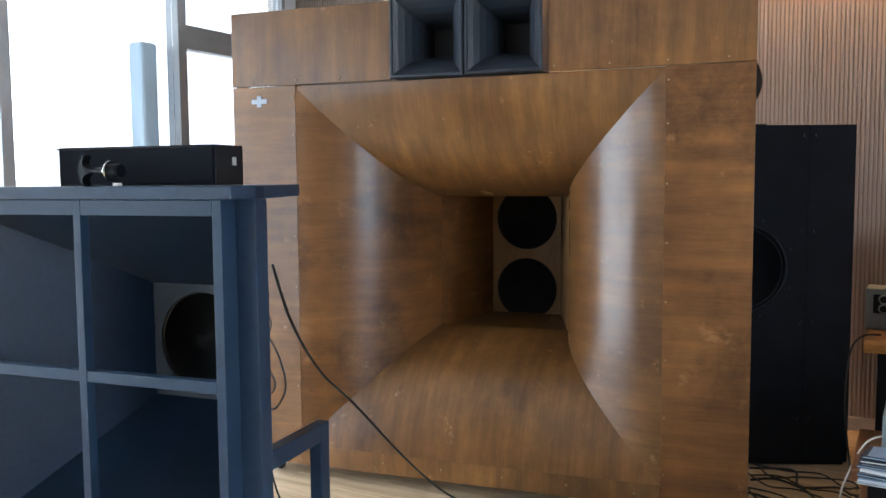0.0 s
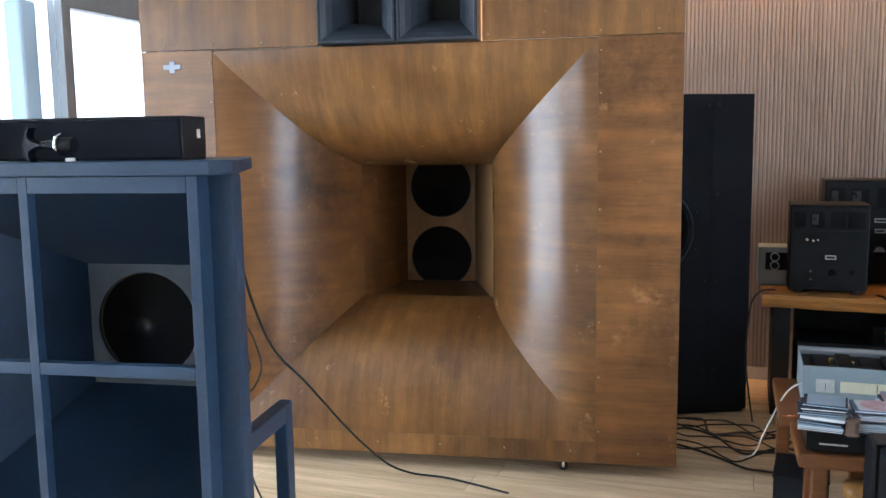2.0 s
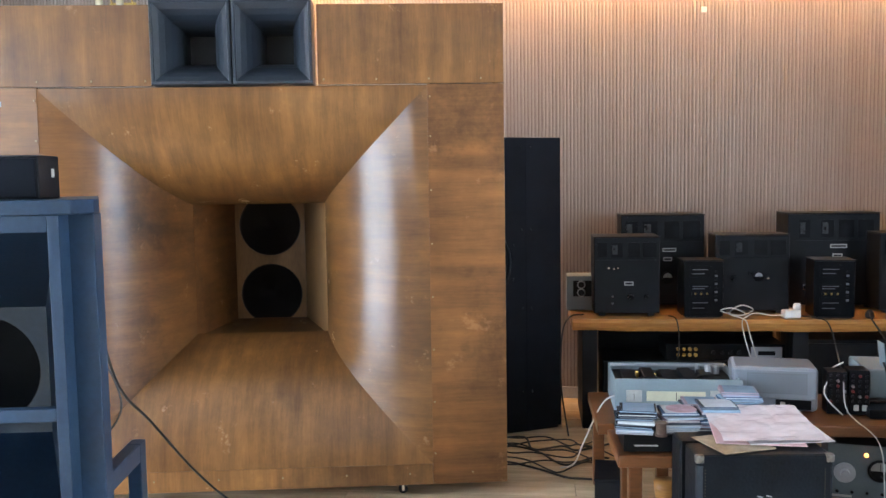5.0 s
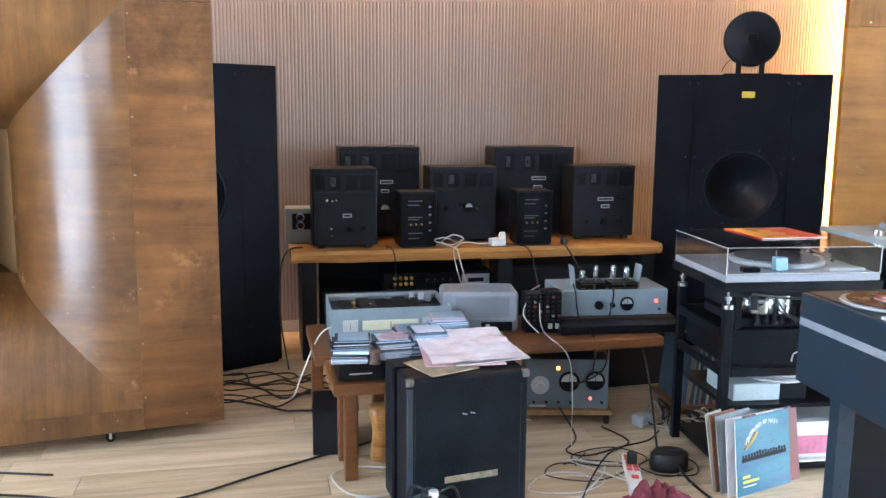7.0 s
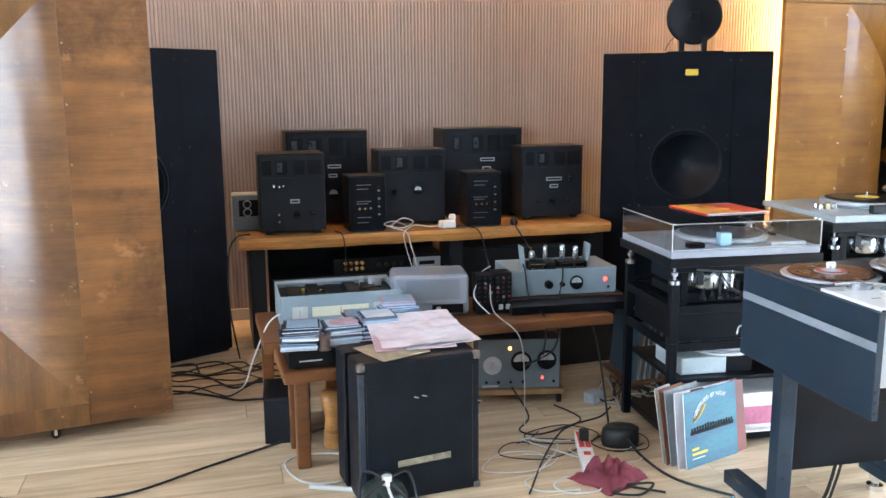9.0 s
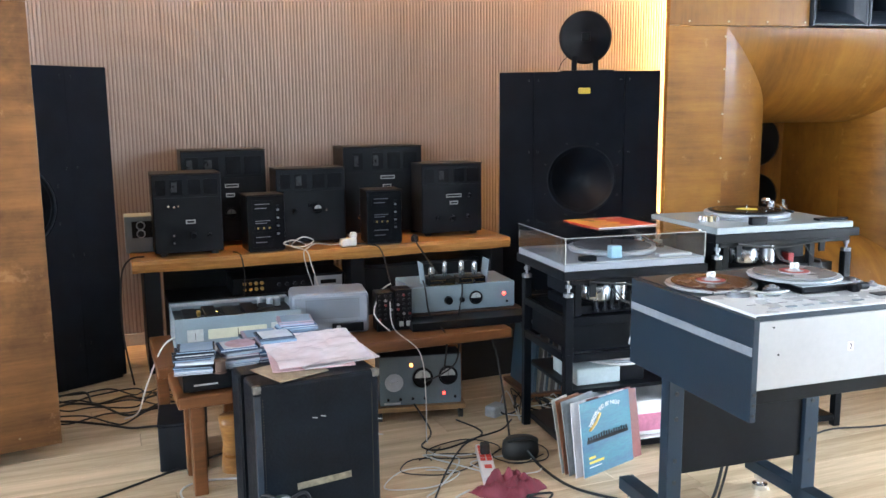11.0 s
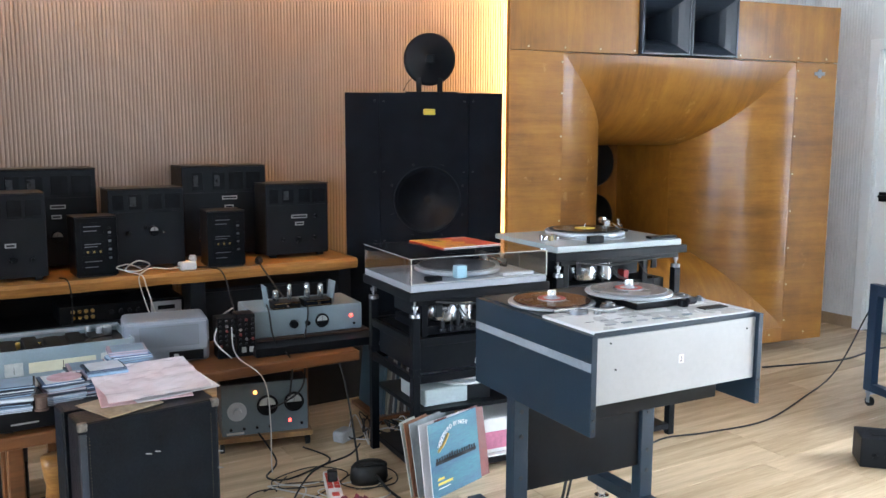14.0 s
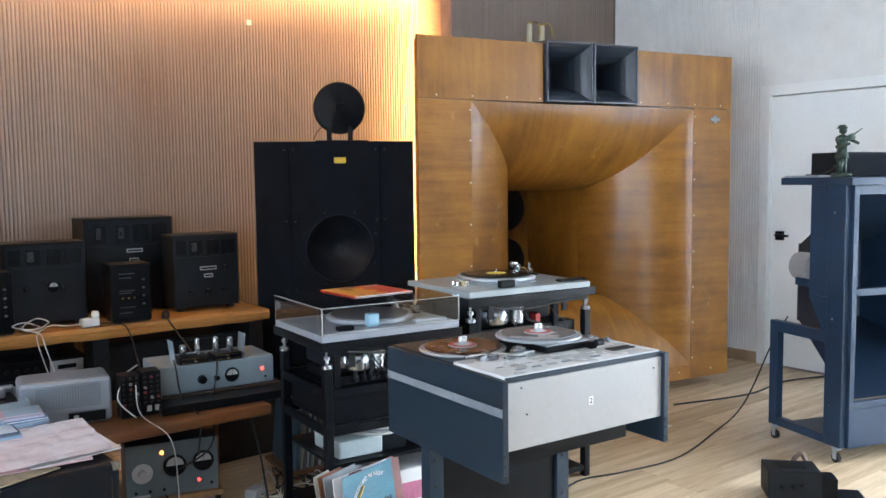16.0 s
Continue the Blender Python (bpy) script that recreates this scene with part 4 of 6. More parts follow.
disc_stack(0.225, 2.96, PZ, 10, "tall stack of plastic disc cases", 3)
disc_stack(0.03, 3.085, PZ, 4, "stack of plastic disc cases on a black player", 4)
disc_stack(0.335, 3.075, PZ, 13, "tall leaning stack of plastic disc cases", 5)
disc_stack(0.185, 3.095, PZ, 8, "stack of plastic disc cases on a black player", 6)
disc_stack(0.345, 2.93, PZ, 6, "stack of plastic disc cases beside the trunk", 7)
t = thing("loose_disc", 0.085, 2.945, PZ + 0.0835, 0, "bare silvery pink disc lying on cases", "disc")
part("disc", lathe([(0.0075, 0), (0.06, 0), (0.06, 0.0012), (0.0075, 0.0012), (0.0075, 0)], 32), mat("pink_disc", (0.6, 0.42, 0.48), 0.2, vary=0.15, scale=20), t)
t = thing("thread_spool", -0.005, 2.855, 0.518, 0, "small brown spool standing on the player", "spool")
part("spool", lathe([(0.024, 0), (0.024, 0.006), (0.02, 0.008), (0.02, 0.045), (0.024, 0.047), (0.024, 0.053), (0, 0.053)], 20), mat("brown_thread", (0.13, 0.08, 0.06), 0.7, vary=0.2, fine=120), t)


def trunk():
    t = thing("trunk_case", 0.07, 2.53, 0, 5.5, "old black fibre trunk standing on end with worn corners", "suitcase")
    LEATHER = mat("worn_black_fibre", (0.006, 0.009, 0.0135), 0.45, spec=0.18, vary=0.3, scale=7, bump=0.2, fine=90, rough_vary=0.18)
    w, h, d = 0.475, 0.545, 0.3
    part("lid_shell", box(0, w, 0, 0.16, 0.0, h, 0.012), LEATHER, t)
    part("base_shell", box(-0.012, w + 0.004, 0.166, d, 0.0, h, 0.014), LEATHER, t)
    part("lip", box(-0.008, w + 0.004, 0.1605, 0.1655, 0.004, h + 0.004, 0.001), BLKSTEEL, t)
    for q, sx in ((0.0, 1), (w, -1)):
        for z in (0.0, h):
            bm = bmesh.new()
            sz = 1 if z == 0 else -1
            add_box(bm, *sorted((q - sx * 0.003, q + sx * 0.027)), -0.003, 0.024, *sorted((z - sz * (0.003 if z else 0.0), z + sz * 0.027)), 0.006)
            part("corner_cap", bm, mat("worn_nickel", (0.25, 0.245, 0.23), 0.4, metal=0.8, vary=0.35, scale=30), t, "worn nickel corner cap")
    verts, faces = [], []
    for i in range(40):
        for q in (0.03, w - 0.03):
            z, b = 0.05 + i * (h - 0.1) / 39, len(verts)
            verts += [(q + 0.0018 * math.cos(a), -0.0012, z + 0.0018 * math.sin(a)) for a in [math.pi * k / 3 for k in range(6)]]
            faces.append(tuple(range(b, b + 6)))
    me = bpy.data.meshes.new("stud_row")
    me.from_pydata(verts, [], faces)
    me.materials.append(mat("tarnished_studs", (0.16, 0.13, 0.08), 0.5, metal=0.6, vary=0.3, scale=40))
    ob = new("stud_row", me)
    ob.parent = t
    tagged(ob, kind="stuff")
    part("edge_binding", box(0.0, 0.022, -0.002, 0.02, 0.035, h - 0.035, 0.002), mat("blue_grey_binding", (0.03, 0.04, 0.055), 0.4, vary=0.2), t)
    part("tape_strip", box(0.15, 0.36, -0.0025, -0.0012, 0.13, 0.155, 0.0), mat("worn_tape", (0.28, 0.24, 0.16), 0.6, vary=0.35, scale=25), t, "strip of old worn tape").rotation_euler = (0, radians(-2), 0)
    for q, z in ((0.1, 0.44), (0.13, 0.45), (0.36, 0.46), (0.375, 0.4)):
        part("scuff", box(q, q + 0.02, -0.0015, -0.0011, z, z + 0.004, 0), PLATE, t).rotation_euler = (0, radians(15), 0)


trunk()


def sleeve(name, x, y, z, rz, tilt, w, material, label, thick=0.004):
    t = thing(name, x, y, z, rz, label, "record sleeve")
    t.matrix_world = pose(x, y, z, tilt[0], tilt[1], rz)
    part("sleeve", box(-w / 2, w / 2, -w / 2, w / 2, 0, thick, 0.001), material, t)
    return t


PINK = mat("pink_print_sleeve", (0.66, 0.52, 0.53), 0.3, vary=0.25, scale=7, second=(0.62, 0.32, 0.32), bump=0.02, fine=40)
CLEARWH = mat("milky_sleeve", (0.70, 0.66, 0.67), 0.25, vary=0.12, scale=9, bump=0.15, fine=12)
TAN = mat("old_card_sleeve", (0.42, 0.33, 0.22), 0.6, vary=0.25, scale=12)
sleeve("record_sleeve", 0.225, 2.675, 0.549, 22, (0, 0), 0.21, TAN, "old tan card sleeve lying on the trunk")
sleeve("record_sleeve", 0.325, 2.79, 0.566, -4, (4, 0), 0.31, PINK, "pink and white record sleeve lying on the trunk")
sleeve("record_sleeve", 0.40, 2.80, 0.572, 10, (4.5, 0), 0.31, CLEARWH, "milky plastic record sleeve with pink print on the trunk")


def crumpled_sleeve(x, y, z, rz, w, d, label, material, seed):
    t = thing("plastic_sleeve", x, y, z, rz, label, "record sleeve")
    bm = bmesh.new()
    n = 18
    g = []
    for i in range(n + 1):
        for k in range(n + 1):
            u, v = i / n - 0.5, k / n - 0.5
            p = Vector((u * 4, v * 4, seed))
            h = 0.006 + 0.009 * abs(noise.noise(p)) + 0.004 * abs(noise.noise(p * 2.7)) + 0.03 * (v + 0.5)
            s = 1 + 0.06 * noise.noise(Vector((u * 3, v * 3, seed + 4)))
            g.append(bm.verts.new((u * w * s, v * d * s, h)))
    for i in range(n):
        for k in range(n):
            a = i * (n + 1) + k
            bm.faces.new((g[a], g[a + n + 1], g[a + n + 2], g[a + 1]))
    bmesh.ops.recalc_face_normals(bm, faces=bm.faces)
    bmesh.ops.solidify(bm, geom=list(bm.faces), thickness=0.0012)
    part("sheet", bm, material, t)


crumpled_sleeve(0.355, 2.815, 0.568, 3, 0.37, 0.36, "crumpled milky plastic sleeve over pink records", mat("crumpled_plastic", (0.72, 0.68, 0.72), 0.18, vary=0.06, scale=6, second=(0.68, 0.55, 0.58), bump=0.12, fine=20), 2)


def leaning_sleeves():
    BLUE = mat("night_blue_print", (0.025, 0.15, 0.17), 0.35, vary=0.3, scale=4, second=(0.010, 0.045, 0.13), stretch=(0.5, 1, 3))
    CREAMCARD = mat("cream_card", (0.50, 0.50, 0.45), 0.4, vary=0.15, scale=6)
    specs = [(0.0, 0.0, 17.5, BLUE, "blue-green record sleeve with a city night picture"), (-0.03, 0.016, 14, CLEARWH, "pale plastic record sleeve leaning on others"),
             (0.06, 0.03, 17, mat("maroon_card", (0.17, 0.04, 0.03), 0.45, vary=0.2), "maroon record sleeve leaning on others"), (-0.045, 0.045, 22, mat("grey_card", (0.3, 0.32, 0.33), 0.5, vary=0.2), "grey record sleeve leaning on others"),
             (-0.055, 0.062, 24, mat("rust_card", (0.28, 0.11, 0.05), 0.5, vary=0.2), "rust-coloured record sleeve leaning on others"), (-0.06, 0.078, 26, CREAMCARD, "cream record sleeve leaning on others")]
    for i, (dx, dy, rz, m, label) in enumerate(specs):
        t = thing("record_sleeve", 0, 0, 0, 0, label, "record sleeve", "record sleeves leaning on the rack")
        t.matrix_world = pose(1.388 + dx, 2.482 + dy, 0, -7 - 0.8 * i, 0, rz)
        part("sleeve", box(0, 0.313, 0, 0.004, 0.0, 0.313, 0.001), m, t)
        if i == 0:
            arc = "WONDERLAND BY NIGHT"
            for k, ch in enumerate(arc):
                if ch != " ":
                    a = radians(155 - 150 * k / (len(arc) - 1) * 0.62)
                    text_part("letter", ch, 0.025, PAPERW, t, pose(0.17 + 0.125 * math.cos(a) + 0.012, -0.0006, 0.145 + 0.115 * math.sin(a) + 0.012, 90, -(math.degrees(a) - 90) * 0.6, 0), 0.0004)
            part("skyline", box(0.03, 0.29, -0.0012, -0.0004, 0.135, 0.15, 0), BLKSTEEL, t)
            for k in range(16):
                hh = 0.012 + 0.02 * abs(noise.noise(Vector((k * 0.9, 0.2, 0))))
                part("tower", box(0.035 + k * 0.016, 0.045 + k * 0.016, -0.0012, -0.0004, 0.1501, 0.15 + hh, 0), BLKSTEEL, t)
            part("sleeve_print", box(0.035, 0.075, -0.0012, -0.0004, 0.07, 0.08, 0), YELLOW, t)
            part("sleeve_print", box(0.035, 0.125, -0.0012, -0.0004, 0.05, 0.06, 0), YELLOW, t)
            part("sleeve_print", box(0.035, 0.11, -0.0012, -0.0004, 0.034, 0.038, 0), PAPERW, t)
            part("trumpet", tube_bm([(0.05, -0.001, 0.19), (0.09, -0.001, 0.215), (0.12, -0.001, 0.25)], 0.006, 6), BRASS, t)
            part("spine", box(-0.0008, 0.0, 0.0, 0.004, 0.0, 0.313, 0), PAPERW, t)


leaning_sleeves()


# ---- turntable racks ----
CANMETAL = mat("brushed_can_metal", (0.50, 0.53, 0.57), 0.28, metal=1.0, vary=0.06, bump=0.0)


def rack(x, y, rz, w, d, top, label, shelves):
    t = thing("turntable_rack", x, y, 0, rz, label, "rack", "black steel turntable racks")
    s = 0.036
    for q in (0.0, w - s):
        for k in (0.0, d - s):
            part("post", box(q, q + s, k, k + s, 0.0, top - 0.155, 0.003), BLKSTEEL, t)
            part("collar", box(q - 0.003, q + s + 0.003, k - 0.003, k + s + 0.003, 0.475, 0.505, 0.003), BLKSTEEL, t)
            g = part("levelling_screw", lathe([(0.023, 0), (0.023, 0.016), (0.007, 0.018), (0.007, 0.034), (0.014, 0.036), (0.014, 0.05), (0.007, 0.052), (0.007, 0.074), (0, 0.074)], 12, pose(q + s / 2, k + s / 2, top - 0.155)), DULLCHROME, t, "chrome levelling screw")
    for z in shelves:
        part("shelf", box(s + 0.001 if z > 0.1 else 0.0, w - s - 0.001 if z > 0.1 else w, 0.004, d - 0.004, z, z + 0.018, 0.002) if z > 0.1 else box(s + 0.001, w - s - 0.001, 0.0, d, z, z + 0.03, 0.003), BLKSTEEL, t)
    for z in (0.44, 0.60):
        for k in (0.0, d - 0.02):
            part("rail", box(s + 0.001, w - s - 0.001, k, k + 0.02, z, z + 0.035, 0.002), BLKSTEEL, t)
        for q in (0.0, w - 0.02):
            part("rail", box(q, q + 0.02, s + 0.001, d - s - 0.001, z, z + 0.035, 0.002), BLKSTEEL, t)
    part("top_tray", box(-0.02, w + 0.02, -0.02, d + 0.02, top - 0.08, top - 0.042, 0.003), BLKSTEEL, t)
    part("tray_brace", box(0.05, w - 0.05, d / 2 - 0.03, d / 2 + 0.03, top - 0.105, top - 0.0805, 0.002), BLKSTEEL, t)
    part("motor", lathe([(0.066, 0), (0.072, 0.008), (0.072, 0.078), (0.06, 0.084), (0.0, 0.084)], 32, pose(w * 0.28, 0.10, top - 0.19)), CANMETAL, t, "shiny drive motor", smooth=True)
    part("capacitor", lathe([(0.032, 0), (0.032, 0.080), (0.026, 0.084), (0, 0.084)], 20, pose(w * 0.44, 0.07, top - 0.19)), CANMETAL, t)
    part("hanger", box(0.05, 0.08, 0.02, 0.05, 0.6355, top - 0.0805, 0.002), BLKSTEEL, t)
    part("hanger", box(w - 0.2, w - 0.17, 0.04, 0.07, 0.6355, top - 0.0805, 0.002), BLKSTEEL, t)
    part("motor_plate", box(0.09, w - 0.06, 0.05, d - 0.1, 0.636, top - 0.207, 0.002), BLKSTEEL, t)
    part("sub_frame", box(0.02, w - 0.02, 0.0, 0.02, top - 0.104, top - 0.0805, 0.002), BLKSTEEL, t)
    part("drive_housing", box(0.12, w - 0.1, 0.2, d - 0.02, top - 0.206, top - 0.106, 0.004), BLKPAINT, t)
    part("white_loop", tube_bm([(0.30, 0.004, 0.50), (0.31, 0.002, 0.535), (0.36, 0.002, 0.54), (0.37, 0.004, 0.51)], 0.003, 6), CABLEW, t)
    part("supply_box", box(s + 0.004, w - s - 0.004, 0.03, d - 0.03, 0.476, 0.63, 0.004), BLKSTEEL, t)
    part("back_board", box(s + 0.001, w - s - 0.001, d - 0.012, d - 0.004, 0.66, top - 0.082, 0.001), BLKSTEEL, t)
    part("relay", box(w * 0.6, w * 0.6 + 0.03, 0.07, 0.12, top - 0.2065, top - 0.16, 0.003), mat("red_relay", (0.35, 0.02, 0.02), 0.4), t)
    part("wiring", tube_bm([(0.1, -0.01, top - 0.09), (0.3, 0.0, top - 0.115), (0.5, -0.01, top - 0.1), (w, 0.02, top - 0.095)], 0.005), RUBBER, t)
    rnd = random.Random(round(w * 100))
    for i in range(9):
        q, k, r = 0.16 + (w - 0.3) * i / 9, 0.03 + 0.03 * rnd.random(), 0.008 + 0.012 * rnd.random()
        part("chrome_post", lathe([(r, 0), (r, 0.012), (r * 0.6, 0.014), (r * 0.6, 0.04 + 0.04 * rnd.random()), (0, 0.09)], 10, pose(q, k, 0.648)), (BLKPAINT, BLKSTEEL, BLKSTEEL, BRASS)[rnd.randrange(4)], t)
    for i in range(2):
        q = 0.12 + (w - 0.28) * i
        part("bracket", box(q, q + 0.03, 0.022, 0.034, top - 0.15 - 0.03 * rnd.random(), top - 0.1045, 0.002), (BLKPAINT, BLKSTEEL, DULLCHROME)[rnd.randrange(3)], t)
    for i in range(4):
        q = 0.15 + (w - 0.35) * rnd.random()
        part("wiring", tube_bm([(q, 0.02, top - 0.1), (q + 0.04, -0.005, top - 0.17), (q + 0.1, 0.01, top - 0.2), (q + 0.13, 0.03, 0.66)], 0.003, 6), RUBBER, t)
    part("wiring", tube_bm([(0.25, 0.1, top - 0.15), (0.3, 0.06, top - 0.2), (0.33, 0.08, top - 0.24), (0.28, 0.12, 0.62)], 0.004), RUBBER, t)
    return t


GREYMAT = mat("grey_rubber_mat", (0.10, 0.105, 0.115), 0.5, vary=0.15, scale=20)


def platter_record(t, cx, cy, z, r, rec, lab):
    p = part("platter", lathe([(0.02, 0), (r, 0), (r + 0.006, 0.006), (r + 0.006, 0.018), (r, 0.022), (0, 0.022)], 48, pose(cx, cy, z)), SILVER, t)
    part("mat", lathe([(0, 0), (r - 0.016, 0), (r - 0.014, 0.004), (0, 0.004)], 48, pose(cx, cy, z + 0.0225)), RUBBER if rec else GREYMAT, p)
    part("spindle", lathe([(0.004, 0), (0.004, 0.02), (0, 0.022)], 10, pose(cx, cy, z + 0.03)), CHROME, p)
    if rec:
        part("record", lathe([(0, 0), (0.158, 0), (0.159, 0.001), (0.158, 0.002), (0, 0.002)], 48, pose(cx, cy, z + 0.027)), mat("vinyl", (0.01, 0.01, 0.011), 0.22, vary=0.1), p, "black vinyl record")
        part("label", lathe([(0, 0), (0.05, 0), (0.05, 0.0006), (0, 0.0006)], 32, pose(cx, cy, z + 0.0294)), lab, p)


def tonearm(t, x, y, z, length, rz):
    a = part("tonearm_base", lathe([(0.03, 0), (0.03, 0.02), (0.02, 0.024), (0.02, 0.05), (0.012, 0.055), (0, 0.055)], 20, pose(x, y, z)), CHROME, t)
    e = (x - length * math.sin(radians(rz)), y - length * math.cos(radians(rz)), z + 0.035)
    part("arm_tube", tube_bm([(x + 0.06 * math.sin(radians(rz)), y + 0.06 * math.cos(radians(rz)), z + 0.045), (x, y, z + 0.045), ((x + e[0]) / 2, (y + e[1]) / 2, z + 0.045), e], 0.0045), CHROME, a)
    part("head_shell", box(e[0] - 0.01, e[0] + 0.01, e[1] - 0.03, e[1] + 0.01, e[2] - 0.01, e[2] + 0.002, 0.002), BLKSTEEL, a)
    part("counterweight", cyl(x + 0.06 * math.sin(radians(rz)), y + 0.05, z + 0.045, 0.016, 0.03, "y", 16), CHROME, a)


def record_row(x, y, rz, n, label, seed):
    rnd = random.Random(seed)
    t = thing("record_row", x, y, 0, rz, label, "records")
    part("base_board", box(-0.04, 0.42, -0.02, 0.32, 0.03, 0.05, 0.003), REDWOOD, t)
    for q in (0.0, 0.34):
        part("foot", box(q, q + 0.04, 0.0, 0.3, 0.0, 0.0295, 0.002), REDWOOD, t)
    tints = [mat("spine_tint", c, 0.5, vary=0.15) for c in ((0.35, 0.30, 0.22), (0.10, 0.08, 0.07), (0.30, 0.10, 0.06), (0.45, 0.43, 0.40), (0.06, 0.10, 0.13))]
    x = 0.0
    for i in range(n):
        o = part("record_sleeve", box(0, 0.005, 0, 0.31, 0.0, 0.31, 0.0008), tints[rnd.randrange(5)], t)
        lean = rnd.uniform(4, 9)
        o.matrix_local = pose(x, 0.01 * rnd.random(), 0.0505, 0, lean)
        x += rnd.uniform(0.009, 0.016)


record_row(1.62, 3.40, -4, 22, "row of old records leaning on a low wooden shelf", 5)


def turntables():
    rack(1.39, 2.66, -5, 0.64, 0.50, 0.88, "black steel frame rack on threaded feet under a turntable", (0.03, 0.30))
    t = thing("turntable", 1.37, 2.64, 0.839, -5, "grey turntable under a clear acrylic lid", "turntable")
    w, d = 0.66, 0.52
    part("plinth", box(0, w, 0, d, 0, 0.03, 0.004), mat("grey_lilac_plinth", (0.25, 0.26, 0.29), 0.35, vary=0.06), t)
    platter_record(t, 0.36, 0.285, 0.031, 0.19, False, None)
    tonearm(t, 0.56, 0.4, 0.031, 0.24, 8)
    part("control_block", box(0.1, 0.17, 0.05, 0.09, 0.0305, 0.05, 0.003), BLKSTEEL, t)
    part("blue_cube", box(0.25, 0.30, 0.075, 0.115, 0.0305, 0.085, 0.003), mat("pale_blue_block", (0.33, 0.52, 0.62), 0.4), t, "small pale blue block")
    part("slider", box(0.46, 0.62, 0.04, 0.075, 0.0305, 0.045, 0.003), SILVER, t)
    bm = bmesh.new()
    th, h = 0.004, 0.138
    add_box(bm, 0, w, 0, d, h, h + th)
    lid = part("lid", bm, CLEAR, t, "clear acrylic dust cover")
    for b in ((0, w, 0, th, 0.0305, h - 0.0004), (0, w, d - th, d, 0.0305, h - 0.0004), (0, th, th + 0.0004, d - th - 0.0004, 0.0305, h - 0.0004), (w - th, w, th + 0.0004, d - th - 0.0004, 0.0305, h - 0.0004)):
        part("lid_side", box(*b, 0), CLEAR, lid).visible_shadow = False
    lid.visible_shadow = False
    for q in (0.0, w - 0.004):
        part("lid_edge", box(q, q + 0.004, -0.0022, -0.0004, 0.031, h + 0.004, 0), PLATE, lid)
    for z in (0.033, h + 0.001):
        part("lid_edge", box(0.0045, w - 0.0045, -0.0022, -0.0004, z, z + 0.0025, 0), PLATE, lid)
    part("lid_edge", box(-0.0022, -0.0004, 0, d, h + 0.001, h + 0.0035, 0), PLATE, lid)
    e = thing("record_sleeve", 0, 0, 0, 0, "red and orange record sleeve lying on the acrylic lid", "record sleeve")
    e.matrix_world = t.matrix_world @ pose(0.39, 0.375, 0.1432, 0, 0, 5)
    part("sleeve", box(-0.155, 0.155, -0.155, 0.155, 0, 0.004, 0.001), mat("red_orange_print", (0.55, 0.03, 0.02), 0.35, vary=0.1, scale=5, second=(0.5, 0.05, 0.02)), e)
    BROWNINK = mat("dark_red_print", (0.25, 0.05, 0.02), 0.35, vary=0.2)
    ORANGE = mat("orange_yellow_print", (0.72, 0.36, 0.05), 0.35, vary=0.25, scale=14, second=(0.6, 0.16, 0.03))
    bm, rnd = bmesh.new(), random.Random(11)
    edge = [(-0.153, -0.153), (0.02, -0.153), (0.045, -0.11), (0.01, -0.07), (0.05, -0.02), (0.0, 0.02), (0.03, 0.07), (-0.02, 0.1), (0.0, 0.153), (-0.153, 0.153)]
    bm.faces.new([bm.verts.new((x, y, 0.0044)) for x, y in edge])
    part("printed_field", bm, ORANGE, e)
    for i in range(9):
        x, y = rnd.uniform(-0.13, -0.02), rnd.uniform(-0.13, 0.12)
        part("printed_patch", box(x, x + rnd.uniform(0.02, 0.05), y, y + rnd.uniform(0.015, 0.06), 0.0048, 0.0051, 0), BROWNINK if i % 3 else YELLOW, e)
    part("title_print", box(0.06, 0.14, 0.11, 0.125, 0.0043, 0.0047, 0), PAPERW, e)
    part("paper_edge", box(-0.15, 0.155, -0.1566, -0.1555, 0.0005, 0.0035, 0), PAPERW, e)
    rack(2.10, 2.60, -5, 0.72, 0.54, 1.0, "black steel frame rack on threaded feet under a turntable", (0.03, 0.30))
    t = thing("turntable", 2.085, 2.58, 0.959, -5, "grey turntable playing a record with a yellow label", "turntable")
    w, d = 0.715, 0.56
    part("plinth", box(0, w, 0, d, 0, 0.03, 0.005), mat("grey_green_plinth", (0.30, 0.335, 0.345), 0.35, vary=0.06), t)
    platter_record(t, 0.36, 0.30, 0.038, 0.19, True, YELLOW)
    part("platter_well", lathe([(0.20, 0), (0.202, 0.006), (0.195, 0.0075), (0.02, 0.0075)], 48, pose(0.36, 0.3, 0.0302)), SILVER, t)
    tonearm(t, 0.60, 0.44, 0.031, 0.26, 20)
    for i in range(3):
        for k in range(2):
            part("button", cyl(0.06 + i * 0.032, 0.19 + k * 0.034, 0.0305, 0.011, 0.024, "z", 14), SCREW if i == 1 else CHROME, t)
    part("switch_block", box(0.19, 0.27, 0.02, 0.05, 0.0305, 0.065, 0.003), BLKSTEEL, t)
    part("slider", box(0.56, 0.72, 0.04, 0.08, 0.0305, 0.042, 0.003), BLKSTEEL, t)
    part("arm_lift", lathe([(0.02, 0), (0.02, 0.03), (0.008, 0.032), (0.008, 0.06), (0, 0.06)], 16, pose(0.66, 0.42, 0.0305)), CHROME, t)


turntables()
t = thing("white_turntable_base", 1.47, 2.70, 0.319, -5, "white box with a spare platter on the rack shelf", "turntable")
part("body", box(0, 0.21, 0, 0.26, 0, 0.075, 0.008), mat("grey_green_case", (0.36, 0.41, 0.41), 0.45, vary=0.1), t)
